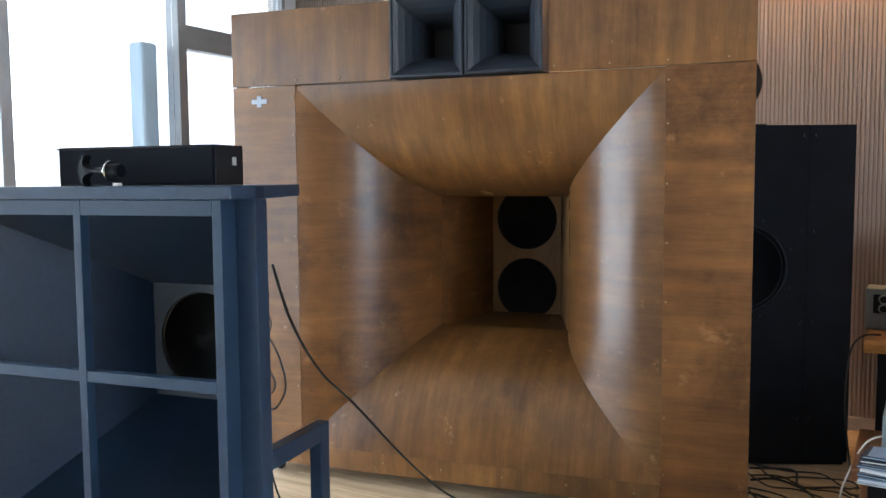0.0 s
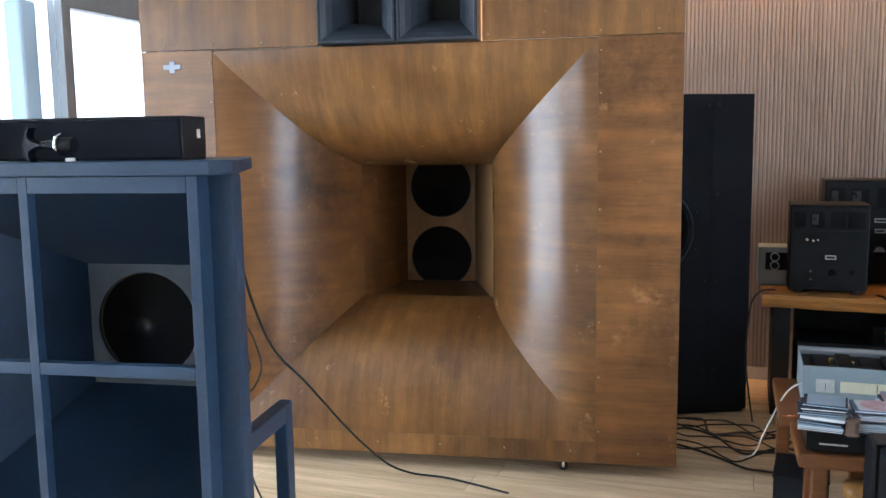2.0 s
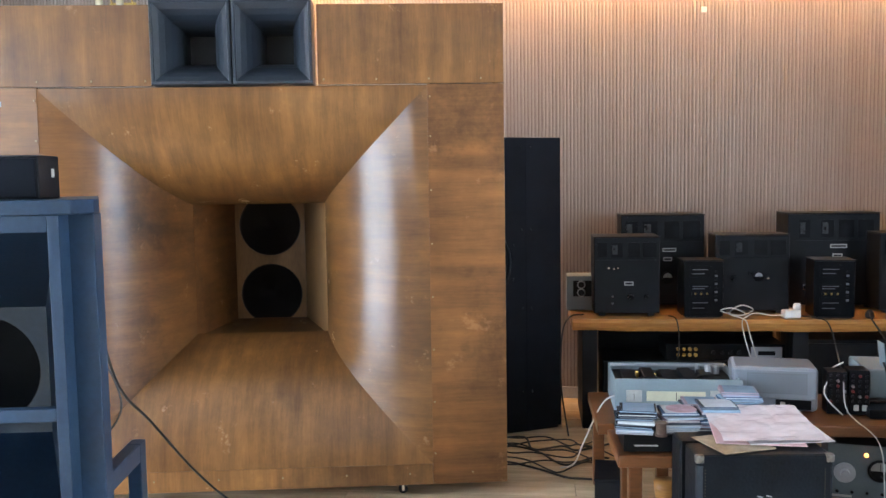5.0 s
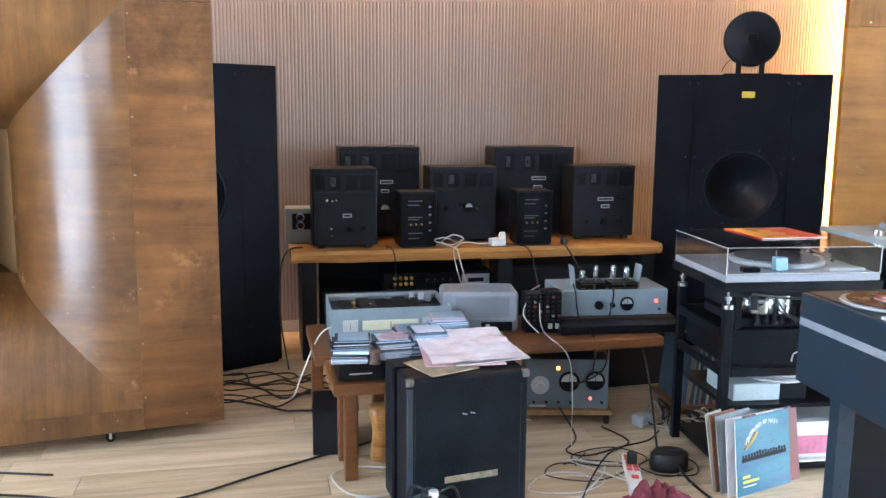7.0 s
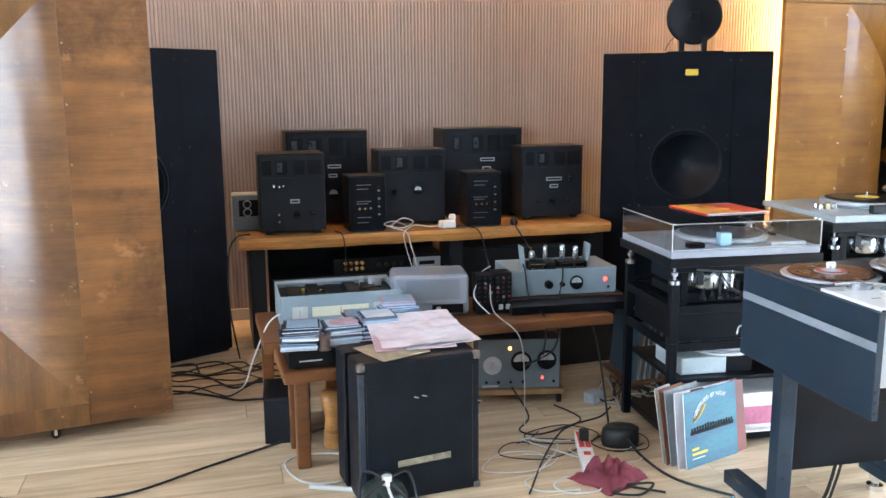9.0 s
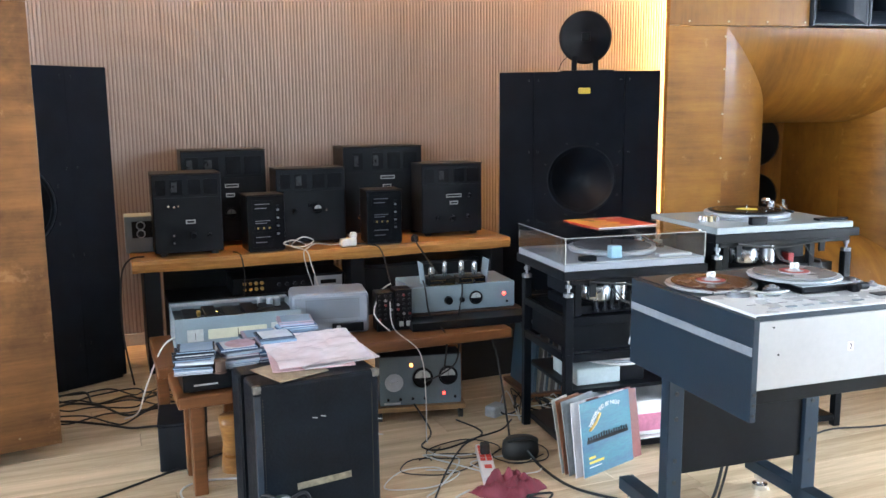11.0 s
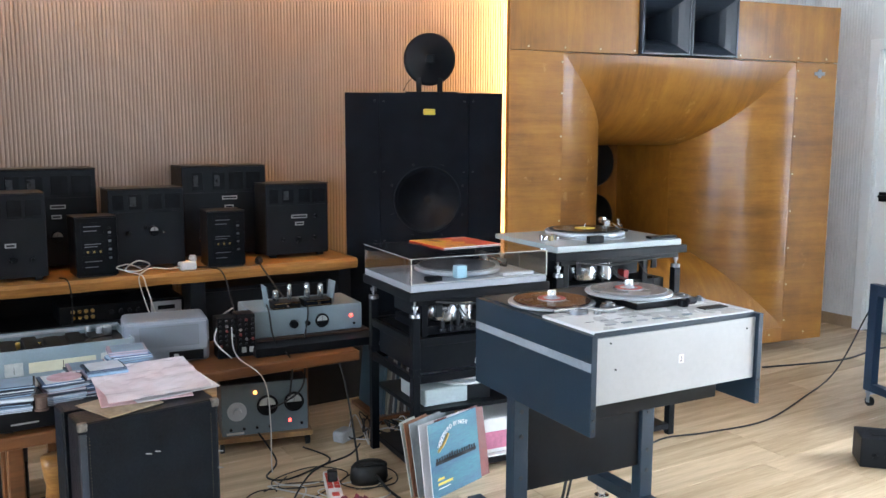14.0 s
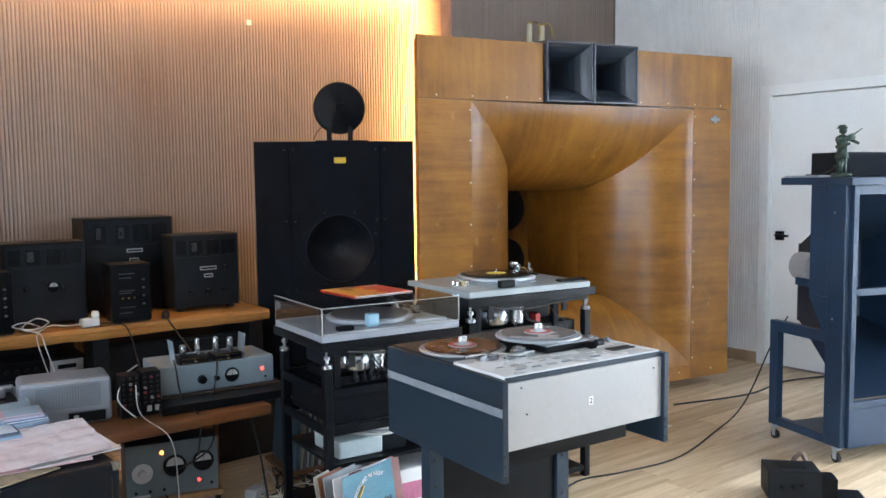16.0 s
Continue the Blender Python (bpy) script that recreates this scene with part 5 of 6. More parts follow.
for i in range(3):
    part("platter", lathe([(0, 0), (0.14, 0), (0.145, 0.005), (0.14, 0.01), (0, 0.01)], 40, pose(0.24 + 0.006 * i, 0.13, 0.0755 + i * 0.0125)), SILVER if i % 2 else PAPERW, t)
part("vent_panel", box(0.2105, 0.33, 0.01, 0.24, 0.0, 0.07, 0.003), BLKSTEEL, t)
t = thing("pink_box", 1.74, 2.64, 0.061, -5, "white and pink printed carton on the rack's bottom shelf", "box")
part("carton", box(0, 0.28, 0.03, 0.26, 0, 0.16, 0.004), PAPERW, t)
part("pink_band", box(0.005, 0.275, 0.0275, 0.0295, 0.02, 0.10, 0), mat("pink_print", (0.6, 0.2, 0.3), 0.5, vary=0.2), t)
part("carton_flap", box(-0.02, 0.26, -0.01, 0.02, 0.0, 0.006, 0.001), PAPERW, t)


# ---- tape machine ----
def tape_machine():
    t = thing("tape_machine", 1.26, 1.42, 0, -3, "grey studio tape machine on a steel stand with two reels", "tape recorder")
    w, d, z0, z1 = 0.68, 0.62, 0.635, 0.93
    for q in (0.0, w - 0.02):
        sp = part("side_panel", box(q, q + 0.02, -0.02, d, z0, z1, 0.002), DARKGREY, t)
        part("stripe", box(q - 0.0012 if q == 0 else q + 0.02, q if q == 0 else q + 0.0212, -0.018, d - 0.002, z1 - 0.105, z1 - 0.08, 0), mat("pale_stripe", (0.20, 0.22, 0.25), 0.5), sp)
        for i in range(3):
            part("bolt_hole", cyl(q + 0.01, -0.0205, z0 + 0.02 + i * 0.03, 0.005, 0.003, "-y", 8), RUBBER, sp)
    part("front_panel", box(0.0205, w - 0.0205, -0.008, 0.0, z1 - 0.21, z1 - 0.012, 0.003), ALUPL, t)
    part("body", box(0.0205, w - 0.0205, 0.001, d - 0.005, z1 - 0.19, z1 - 0.012, 0.002), DARKGREY, t)
    part("belly", box(0.05, w - 0.12, 0.05, d - 0.06, z0 + 0.02, z1 - 0.1905, 0.003), BLKSTEEL, t)
    part("deck_rear", box(0.0205, w - 0.0205, 0.255, d - 0.005, z1 - 0.0115, z1 + 0.004, 0.002), DARKGREY, t)
    part("deck_plate", box(0.0205, w - 0.0205, 0.0, 0.2545, z1 - 0.0115, z1 + 0.008, 0.003), mat("bright_deck_plate", (0.66, 0.66, 0.66), 0.28, vary=0.04), t)
    part("deck_edge", box(0.0205, w - 0.0205, -0.006, -0.0005, z1 - 0.0115, z1 + 0.004, 0.002), DARKGREY, t)
    number = part("number_sticker", box(0.338, 0.357, -0.0092, -0.0082, z1 - 0.122, z1 - 0.096, 0), PAPERW, t)
    text_part("number", "2", 0.023, RUBBER, number, pose(0.3475, -0.0096, z1 - 0.117, 90), 0.0003)
    for q, z in ((0.075, z1 - 0.03), (w - 0.06, z1 - 0.045), (0.095, z1 - 0.11)):
        part("screw", cyl(q, -0.0082, z, 0.0028, 0.003, "-y", 10), RUBBER, t)
    TAPE = mat("brown_tape", (0.075, 0.028, 0.018), 0.25, vary=0.2, scale=20)
    for q, k, zz, m in ((0.16, 0.40, 0.006, TAPE), (0.405, 0.305, 0.036, mat("dark_tape", (0.20, 0.20, 0.205), 0.25, vary=0.15))):
        r = part("reel", lathe([(0, 0), (0.143, 0), (0.145, 0.004), (0.143, 0.008), (0, 0.008)], 48, pose(q, k, z1 + zz)), SILVER, t, "tape reel with a pale hub")
        part("tape", lathe([(0.05, 0), (0.125, 0), (0.127, 0.003), (0.125, 0.006), (0.05, 0.006), (0.05, 0)], 48, pose(q, k, z1 + zz + 0.0085)), m, r)
        part("hub", lathe([(0.048, 0), (0.048, 0.008), (0.02, 0.01), (0.012, 0.018), (0.008, 0.026), (0.006, 0.034), (0, 0.035)], 24, pose(q, k, z1 + zz + 0.0085)), SILVER, r, "pale hub with a clamp")
        part("clamp", add_box(box(q - 0.015, q + 0.015, k - 0.005, k + 0.005, z1 + zz + 0.026, z1 + zz + 0.044, 0.003), q - 0.005, q + 0.005, k - 0.016, k + 0.016, z1 + zz + 0.026, z1 + zz + 0.036, 0.004), PAPERW, r)
        part("hub_label", lathe([(0.03, 0), (0.046, 0), (0.046, 0.001), (0.03, 0.001), (0.03, 0)], 24, pose(q, k, z1 + zz + 0.0172)), mat("red_print", (0.4, 0.06, 0.05), 0.5), r)
    part("spindle_platform", box(0.32, 0.51, 0.165, 0.42, z1 + 0.0085, z1 + 0.030, 0.006), BLKSTEEL, t)
    part("platform_plate", box(0.318, 0.512, 0.163, 0.422, z1 + 0.0305, z1 + 0.0345, 0.002), SILVER, t)
    part("head_lever", box(0.48, 0.51, 0.13, 0.16, z1 + 0.009, z1 + 0.034, 0.006), BLKSTEEL, t)
    for i in range(5):
        part("deck_print", box(0.07 + i * 0.055, 0.10 + i * 0.055, 0.10, 0.104, z1 + 0.0083, z1 + 0.0088, 0), DARKGREY, t)
    part("lever_knob", cyl(0.495, 0.125, z1 + 0.03, 0.011, 0.03, "x", 14), BLKPAINT, t)
    for q, k, r, h in ((0.13, 0.225, 0.036, 0.014), (0.235, 0.20, 0.027, 0.026), (0.585, 0.25, 0.034, 0.014), (0.62, 0.20, 0.016, 0.010), (0.18, 0.185, 0.012, 0.010)):
        roller = part("guide_roller", lathe([(r, 0), (r, h * 0.7), (r * 0.8, h * 0.75), (r * 0.8, h), (0, h)], 28, pose(q, k, z1 + 0.0085)), DULLCHROME, t, smooth=False)
        part("roller_cap", lathe([(r * 0.4, 0), (r * 0.4, 0.004), (r * 0.3, 0.006), (0, 0.006)], 16, pose(q, k, z1 + 0.0087 + h)), DULLCHROME, roller)
    part("tension_arm", tube_bm([(0.05, 0.235, z1 + 0.02), (0.10, 0.225, z1 + 0.022), (0.16, 0.205, z1 + 0.022), (0.20, 0.165, z1 + 0.022), (0.27, 0.17, z1 + 0.022)], 0.005, 6), CHROME, t)
    for i in range(6):
        part("key", box(0.10 + i * 0.06, 0.135 + i * 0.06, 0.04, 0.052, z1 + 0.0085, z1 + 0.012, 0.001), GREY if i % 2 else SILVER, t)
    part("counter_window", box(0.52, 0.62, 0.07, 0.11, z1 + 0.0085, z1 + 0.012, 0.001), RUBBER, t)
    part("tape_path", tube_bm([(0.06, 0.32, z1 + 0.018), (0.10, 0.24, z1 + 0.018), (0.17, 0.215, z1 + 0.02), (0.235, 0.172, z1 + 0.02), (0.30, 0.20, z1 + 0.02)], 0.002, 6), TAPE, t)
    for q in (0.085, 0.66):
        p = part("post", box(q, q + 0.06, 0.5, 0.55, 0.06, z0 + 0.02, 0.003), DARKGREY, t)
        for z in (0.22, 0.30, 0.45, 0.54):
            part("bolt_hole", cyl(q + 0.03, 0.4995, z, 0.008, 0.003, "-y", 10), RUBBER, p)
        part("foot_beam", box(q, q + 0.06, 0.14, 0.82, 0.065, 0.115, 0.004), DARKGREY, t)
        for k in (0.18, 0.76):
            c = part("levelling_castor", lathe([(0.03, 0), (0.03, 0.02), (0.014, 0.024), (0.014, 0.04), (0.022, 0.042), (0.022, 0.0645), (0, 0.0645)], 18, pose(q + 0.03, k, 0.0)), CHROME, t, "chrome levelling castor")
    part("modesty_panel", box(0.1455, 0.6595, 0.515, 0.53, 0.24, 0.57, 0.003), BLKSTEEL, t)
    part("handle_tube", cyl(w - 0.12, 0.2, z0 + 0.035, 0.018, 0.1, "x", 16), RUBBER, t)
    for i in range(3):
        part("cable", tube_bm([(0.25 + i * 0.05, 0.3, z0 + 0.03), (0.23 + i * 0.05, 0.25, z0 - 0.02), (0.26 + i * 0.06, 0.3, z0 - 0.05), (0.3 + i * 0.05, 0.44, z0 + 0.02)], 0.005), RUBBER, t)
    part("cable", tube_bm([(0.4, 0.56, 0.5), (0.38, 0.58, 0.25), (0.33, 0.6, 0.05), (0.25, 0.7, 0.006)], 0.006), RUBBER, t)
    part("cable", tube_bm([(0.42, 0.56, 0.5), (0.41, 0.6, 0.2), (0.37, 0.62, 0.006)], 0.005), RUBBER, t)


tape_machine()


# ---- blue-black bass horns ----
def side_frame(t, q, zt, zb):
    """The open side of the stand with its wing and gusset."""
    part("side_wing", box(q + 0.004, q + 0.041, 0.1355, 0.26, 0.86, zt - 0.001, 0.002), BLUEBLK, t)
    bm = bmesh.new()
    lo, hi = [[bm.verts.new(p) for p in ((a, 0.1355, 0.62), (a, 0.26, 0.859), (a, 0.1355, 0.859))] for a in (q + 0.004, q + 0.041)]
    bm.faces.new(lo), bm.faces.new(hi)
    for i in range(3):
        bm.faces.new((lo[i], lo[(i + 1) % 3], hi[(i + 1) % 3], hi[i]))
    part("gusset", bm, BLUEBLK, t)
    part("stand_post", box(q, q + 0.045, 0.485, 0.545, zb, 0.68, 0.003), BLUEBLK, t)
    part("stand_top", box(q, q + 0.045, 0.1355, 0.4845, 0.62, 0.68, 0.003), BLUEBLK, t)


def bass_horn(x, y, rz, label, mirrored):
    t = thing("bass_horn", x, y, 0, rz, label, "loudspeaker", "pair of blue-black bass horns")
    W, zt, zb = 1.12, 1.44, 0.085
    if mirrored:
        bm = bmesh.new()
        lo, hi = [[bm.verts.new((x, y, z)) for x, y in ((-0.004, -0.012), (W + 0.004, -0.012), (W + 0.034, 0.07), (W + 0.03, 0.12), (W - 0.146, 0.627), (0.146, 0.627), (-0.03, 0.12), (-0.034, 0.07))] for z in (zt, zt + 0.04)]
        bm.faces.new(lo), bm.faces.new(hi)
        for i in range(8):
            bm.faces.new((lo[i], lo[(i + 1) % 8], hi[(i + 1) % 8], hi[i]))
        bmesh.ops.bevel(bm, geom=list(bm.edges), offset=0.004, segments=2, affect="EDGES", profile=0.5)
    else:
        bm = box(-0.015, W + 0.015, -0.03, 0.465, zt, zt + 0.04, 0.004)
    part("top_board", bm, BLUEBLK, t)
    for q in (0.0, W - 0.035):
        e = 0.03 if mirrored else 0.0
        part("outer_post", box(q - (e if q == 0 else 1.2 * e), q + 0.035 + (e if q else 1.2 * e), 0.075 if mirrored else 0.02, 0.135, zb, zt - 0.0005, 0.003), BLUEBLK, t)
    zs = (1.392, 0.876, 0.29)
    for a, b in ((0.036, 0.068), (W / 2 - 0.014, W / 2 + 0.014), (W - 0.068, W - 0.036)):
        part("mullion", box(a, b, 0.0, 0.07 if mirrored and b - a > 0.03 else 0.035, 0.29, zt - 0.001, 0.002), BLUEBLK, t)
    for z in zs:
        for a, b in ((0.0685, W / 2 - 0.0145), (W / 2 + 0.0145, W - 0.0685)):
            part("crossbar", box(a, b, 0.001, 0.034, z, z + (0.036 if z < 1.3 else zt - 0.001 - z), 0.002), BLUEBLK, t)
    part("lower_panel", box(0.036, W - 0.036, 0.0, 0.03, zb, 0.289, 0.003), BLUEBLK, t)
    # flared inside
    cx, cz, pd, ph = (0.60, 0.905, 0.55, 0.212) if mirrored else (W / 2, 0.86, 0.68, 0.23)
    outer = [(0.06, 0.04, 0.33), (W - 0.06, 0.04, 0.33), (W - 0.06, 0.04, 1.40), (0.06, 0.04, 1.40)]
    inner = [(cx - ph, pd, cz - ph), (cx + ph, pd, cz - ph), (cx + ph, pd, cz + ph), (cx - ph, pd, cz + ph)]
    for i in range(4):
        j = (i + 1) % 4
        bm = bmesh.new()
        f = bm.faces.new([bm.verts.new(p) for p in (outer[i], outer[j], inner[j], inner[i])])
        if (Vector((cx, 0.2, cz)) - f.calc_center_median()).dot(f.normal) < 0:
            f.normal_flip()
        bm.faces.ensure_lookup_table()
        bmesh.ops.solidify(bm, geom=list(bm.faces), thickness=0.018)
        part("horn_wall", bm, BLUEBLK, t)
    bm = plate_hole(cx - ph, cx + ph, cz - ph, cz + ph, [(cx, cz, 0.185)], 0.02, 40)
    bmesh.ops.translate(bm, vec=(0, pd - 0.002, 0), verts=bm.verts)
    part("woofer_board", bm, mat("grey_blue_board", (0.03, 0.045, 0.066), 0.5, vary=0.15), t)
    part("woofer", lathe([(0.2, 0.0), (0.185, -0.006), (0.175, 0.006), (0.168, 0.002), (0.158, 0.010), (0.062, 0.085), (0.056, 0.070), (0.035, 0.055), (0, 0.048)], 36, pose(cx, pd + 0.012, cz, -90)), mat("bass_cone", (0.006, 0.0065, 0.008), 0.45, spec=0.3, vary=0.2), t, smooth=True)
    part("rear_box", box(cx - 0.1, cx + 0.1, pd + 0.105, pd + 0.125, cz - 0.1, cz + 0.1, 0.004), BLUEBLK, t)
    for q in (0.0, W - 0.045):
        if mirrored:
            part("stand_post", box(q, q + 0.045, 0.485, 0.545, zb, 0.66, 0.003), BLUEBLK, t)
            part("stand_top", box(q, q + 0.045, 0.1355, 0.4845, 0.60, 0.66, 0.003), BLUEBLK, t)
        else:
            side_frame(t, q, zt, zb)
        part("stand_base", box(q, q + 0.045, 0.1355, 0.4845, zb, 0.13, 0.003), BLUEBLK, t)
        for kk in (0.06, 0.51):
            c = part("castor", cyl(q + 0.01, kk, 0.025, 0.025, 0.022, "x", 16), RUBBER, t)
            part("castor_fork", add_box(box(q + 0.005, q + 0.04, kk - 0.018, kk + 0.018, 0.068, zb - 0.0005, 0.001), q + 0.006, q + 0.009, kk - 0.012, kk + 0.012, 0.02, 0.07), SILVER, c)
        for z in (0.3, 0.75, 1.3):
            part("bolt", cyl(q - 0.003 if q == 0 else q + 0.035, 0.09, z, 0.006, 0.004, "x", 10), DULLCHROME, t)
    part("base_shelf", box(0.046, W - 0.046, 0.10, 0.4395, zb + 0.01, zb + 0.03, 0.002), BLUEBLK, t)
    if mirrored:
        part("terminal_board", box(1.0, 1.06, 0.16, 0.22, 0.90, 1.16, 0.004), BLUEBLK, t)
        part("terminal_block", box(1.062, 1.095, 0.17, 0.21, 0.995, 1.035, 0.003), PAPERW, t, "small white terminal block")
        part("terminal_block", box(1.062, 1.10, 0.165, 0.215, 0.93, 0.985, 0.003), BLKSTEEL, t)
        for pts, r in ((((1.06, 0.2, 1.40), (1.07, 0.2, 1.26), (1.10, 0.21, 1.15), (1.09, 0.2, 1.05), (1.14, 0.2, 0.95), (1.16, 0.2, 0.86), (1.12, 0.2, 0.79), (1.09, 0.2, 0.82), (1.08, 0.2, 1.0)), 0.003),
                       (((1.05, 0.2, 1.14), (1.10, 0.2, 1.10), (1.10, 0.19, 0.95), (1.13, 0.19, 0.87), (1.10, 0.19, 0.84), (1.08, 0.19, 0.93), (1.07, 0.19, 1.0)), 0.003),
                       (((1.06, 0.2, 1.0), (1.07, 0.2, 0.85), (1.075, 0.21, 0.7), (1.10, 0.23, 0.52), (1.16, 0.28, 0.30), (1.2, 0.34, 0.01)), 0.0035),
                       (((1.05, 0.19, 1.2), (1.09, 0.18, 1.12), (1.12, 0.19, 1.06), (1.09, 0.19, 0.98)), 0.0025)):
            part("wire", tube_bm(pts, r, 6), RUBBER, t)
    else:
        part("driver_arm", box(0.0, 0.04, 0.2605, 0.36, 0.9, 0.94, 0.003), BLUEBLK, t)
        part("driver_can", cyl(0.05, 0.262, 1.0, 0.075, 0.12, "y", 28), mat("grey_can", (0.25, 0.24, 0.25), 0.45, vary=0.1), t, "grey cylindrical driver can")
    return t


b1 = bass_horn(-2.817, 1.538, 9, "blue-black wooden bass horn with a four-pane mouth on castors", True)
b2 = bass_horn(3.915, 1.82, -17, "blue-black wooden bass horn on an open castor stand", False)


def on_top(host, name, x, y, z, label, cat):
    e = thing(name, 0, 0, 0, 0, label, cat)
    e.matrix_world = host.matrix_world @ pose(x, y, z)
    return e


t = on_top(b1, "centre_loudspeaker", 0.395, 0.10, 1.481, "long black loudspeaker lying on the bass horn", "loudspeaker")
part("cabinet", box(0, 0.60, 0.006, 0.15, 0.0, 0.122, 0.004), BLKPAINT, t)
part("grille", box(0.008, 0.592, 0.0, 0.0055, 0.006, 0.112, 0.002), CLOTH, t)
part("trim", box(0.0, 0.60, -0.002, 0.0055, 0.113, 0.119, 0.001), BLKSTEEL, t)
part("socket_plate", box(0.6005, 0.602, 0.09, 0.11, 0.06, 0.085, 0), PLATE, t)
t = on_top(b1, "slot_tweeter", 0.655, 0.03, 1.476, "small black slot horn tweeter with a chrome ring", "loudspeaker")
part("throat", lathe([(0.011, 0), (0.014, 0.03), (0.02, 0.055), (0.022, 0.09), (0.02, 0.1), (0, 0.1)], 20, pose(-0.045, 0.0, 0.05, 0, 90)), BLKSTEEL, t)
part("ring", lathe([(0.021, 0), (0.03, 0), (0.032, 0.004), (0.03, 0.008), (0.021, 0.008), (0.021, 0)], 24, pose(0.01, 0, 0.05, 0, 90)), CHROME, t)
bm = bmesh.new()
outline = []
for i in range(17):
    u = i / 8 - 1
    outline.append((-0.095 + 0.018 * u * u, 0.05 + 0.048 * u))
for i in range(17):
    u = 1 - i / 8
    outline.append((-0.088 + 0.018 * u * u + 0.06 * math.exp(-abs(u) / 0.2), 0.05 + 0.048 * u))
near, far = [[bm.verts.new((q, y, z)) for q, z in outline] for y in (-0.016, 0.016)]
bm.faces.new(near), bm.faces.new(far)
for i in range(34):
    bm.faces.new((near[i], near[(i + 1) % 34], far[(i + 1) % 34], far[i]))
part("slot_mouth", bm, BLKSTEEL, t)
part("foot", box(0.03, 0.05, -0.01, 0.01, 0.0, 0.014, 0.002), PAPERW, t)


def figurine(e):
    """A bronze musician as one plain body."""
    bm = lathe([(0.05, 0), (0.05, 0.015), (0.045, 0.02), (0.02, 0.022)], 20)
    for m, r0, r1, h in ((pose(-0.014, 0, 0.02, 0, 3), 0.014, 0.018, 0.09), (pose(0.014, 0, 0.02, 0, -3), 0.014, 0.018, 0.09), (pose(0, 0, 0.095), 0.034, 0.022, 0.05), (pose(0, 0, 0.14), 0.022, 0.032, 0.06),
                         (pose(0, 0, 0.2), 0.032, 0.012, 0.015), (pose(-0.035, 0, 0.195, 0, 150), 0.01, 0.009, 0.06), (pose(-0.05, -0.01, 0.15, 60, 60), 0.009, 0.008, 0.07), (pose(0.035, 0, 0.195, 30, 120), 0.01, 0.008, 0.06),
                         (pose(0.02, -0.03, 0.2, 0, 60), 0.004, 0.003, 0.09), (pose(0.0, -0.02, 0.19, 10, 70), 0.012, 0.018, 0.045)):
        add_cyl(bm, m, r0, r1, h, 14)
    bmesh.ops.create_icosphere(bm, subdivisions=2, radius=0.02, matrix=pose(0, -0.004, 0.235))
    add_cyl(bm, pose(0, 0, 0.245), 0.028, 0.014, 0.018, 14)
    return part("figurine_body", bm, mat("green_bronze", (0.05, 0.075, 0.06), 0.5, metal=0.6, vary=0.35, scale=40), e, smooth=True)


t = on_top(b2, "bronze_figurine", 0.02, 0.075, 1.481, "dark green bronze figurine of a musician", "figurine")
figurine(t)
t = on_top(b2, "centre_loudspeaker", 0.13, 0.16, 1.481, "long black loudspeaker lying on the bass horn", "loudspeaker")
part("cabinet", box(0, 0.78, 0.006, 0.24, 0.0, 0.13, 0.004), BLKPAINT, t)
part("grille", box(0.008, 0.772, 0.0, 0.0055, 0.006, 0.124, 0.002), CLOTH, t)
t = on_top(b2, "tray", 0.0, 0.24, 1.481, "pale flat tray with a dark bent rod", "tray")
part("tray", box(0.005, 0.12, -0.03, 0.22, 0, 0.01, 0.003), SILVER, t)
part("rod", tube_bm([(0.06, 0.12, 0.012), (0.05, 0.0, 0.014), (0.09, -0.05, 0.05), (0.1, -0.03, 0.06)], 0.004), RUBBER, t)


# ---- things on the floor ----
t = thing("power_strip", 1.0, 2.56, 0, 72, "white power strip with red sockets", "power strip")
part("body", box(0, 0.36, -0.03, 0.03, 0.0, 0.04, 0.006), PAPERW, t)
RSOCK = mat("red_socket", (0.6, 0.05, 0.03), 0.4)
for i in range(5):
    for k in (-0.014, 0.014):
        part("socket", box(0.17 + i * 0.034, 0.195 + i * 0.034, k - 0.011, k + 0.011, 0.0405, 0.044, 0.001), RSOCK, t)
part("switch", box(0.09, 0.12, -0.015, 0.015, 0.0405, 0.046, 0.002), RSOCK, t)
part("plug", box(0.22, 0.26, -0.02, 0.02, 0.0445, 0.09, 0.006), RUBBER, t)
t = thing("cable_drum", 1.25, 2.80, 0, -10, "black round-ended mains adapter on the floor", "adapter")
bm = lathe([(0.075, 0), (0.08, 0.02), (0.075, 0.07), (0.06, 0.085), (0, 0.085)], 24)
bmesh.ops.scale(bm, vec=(1.05, 0.7, 1), verts=bm.verts)
part("body", bm, RUBBER, t, smooth=True)
part("handle", tube_bm([(-0.06, -0.02, 0.08), (-0.03, -0.05, 0.1), (0.05, -0.05, 0.095), (0.07, -0.01, 0.06)], 0.008), RUBBER, t)


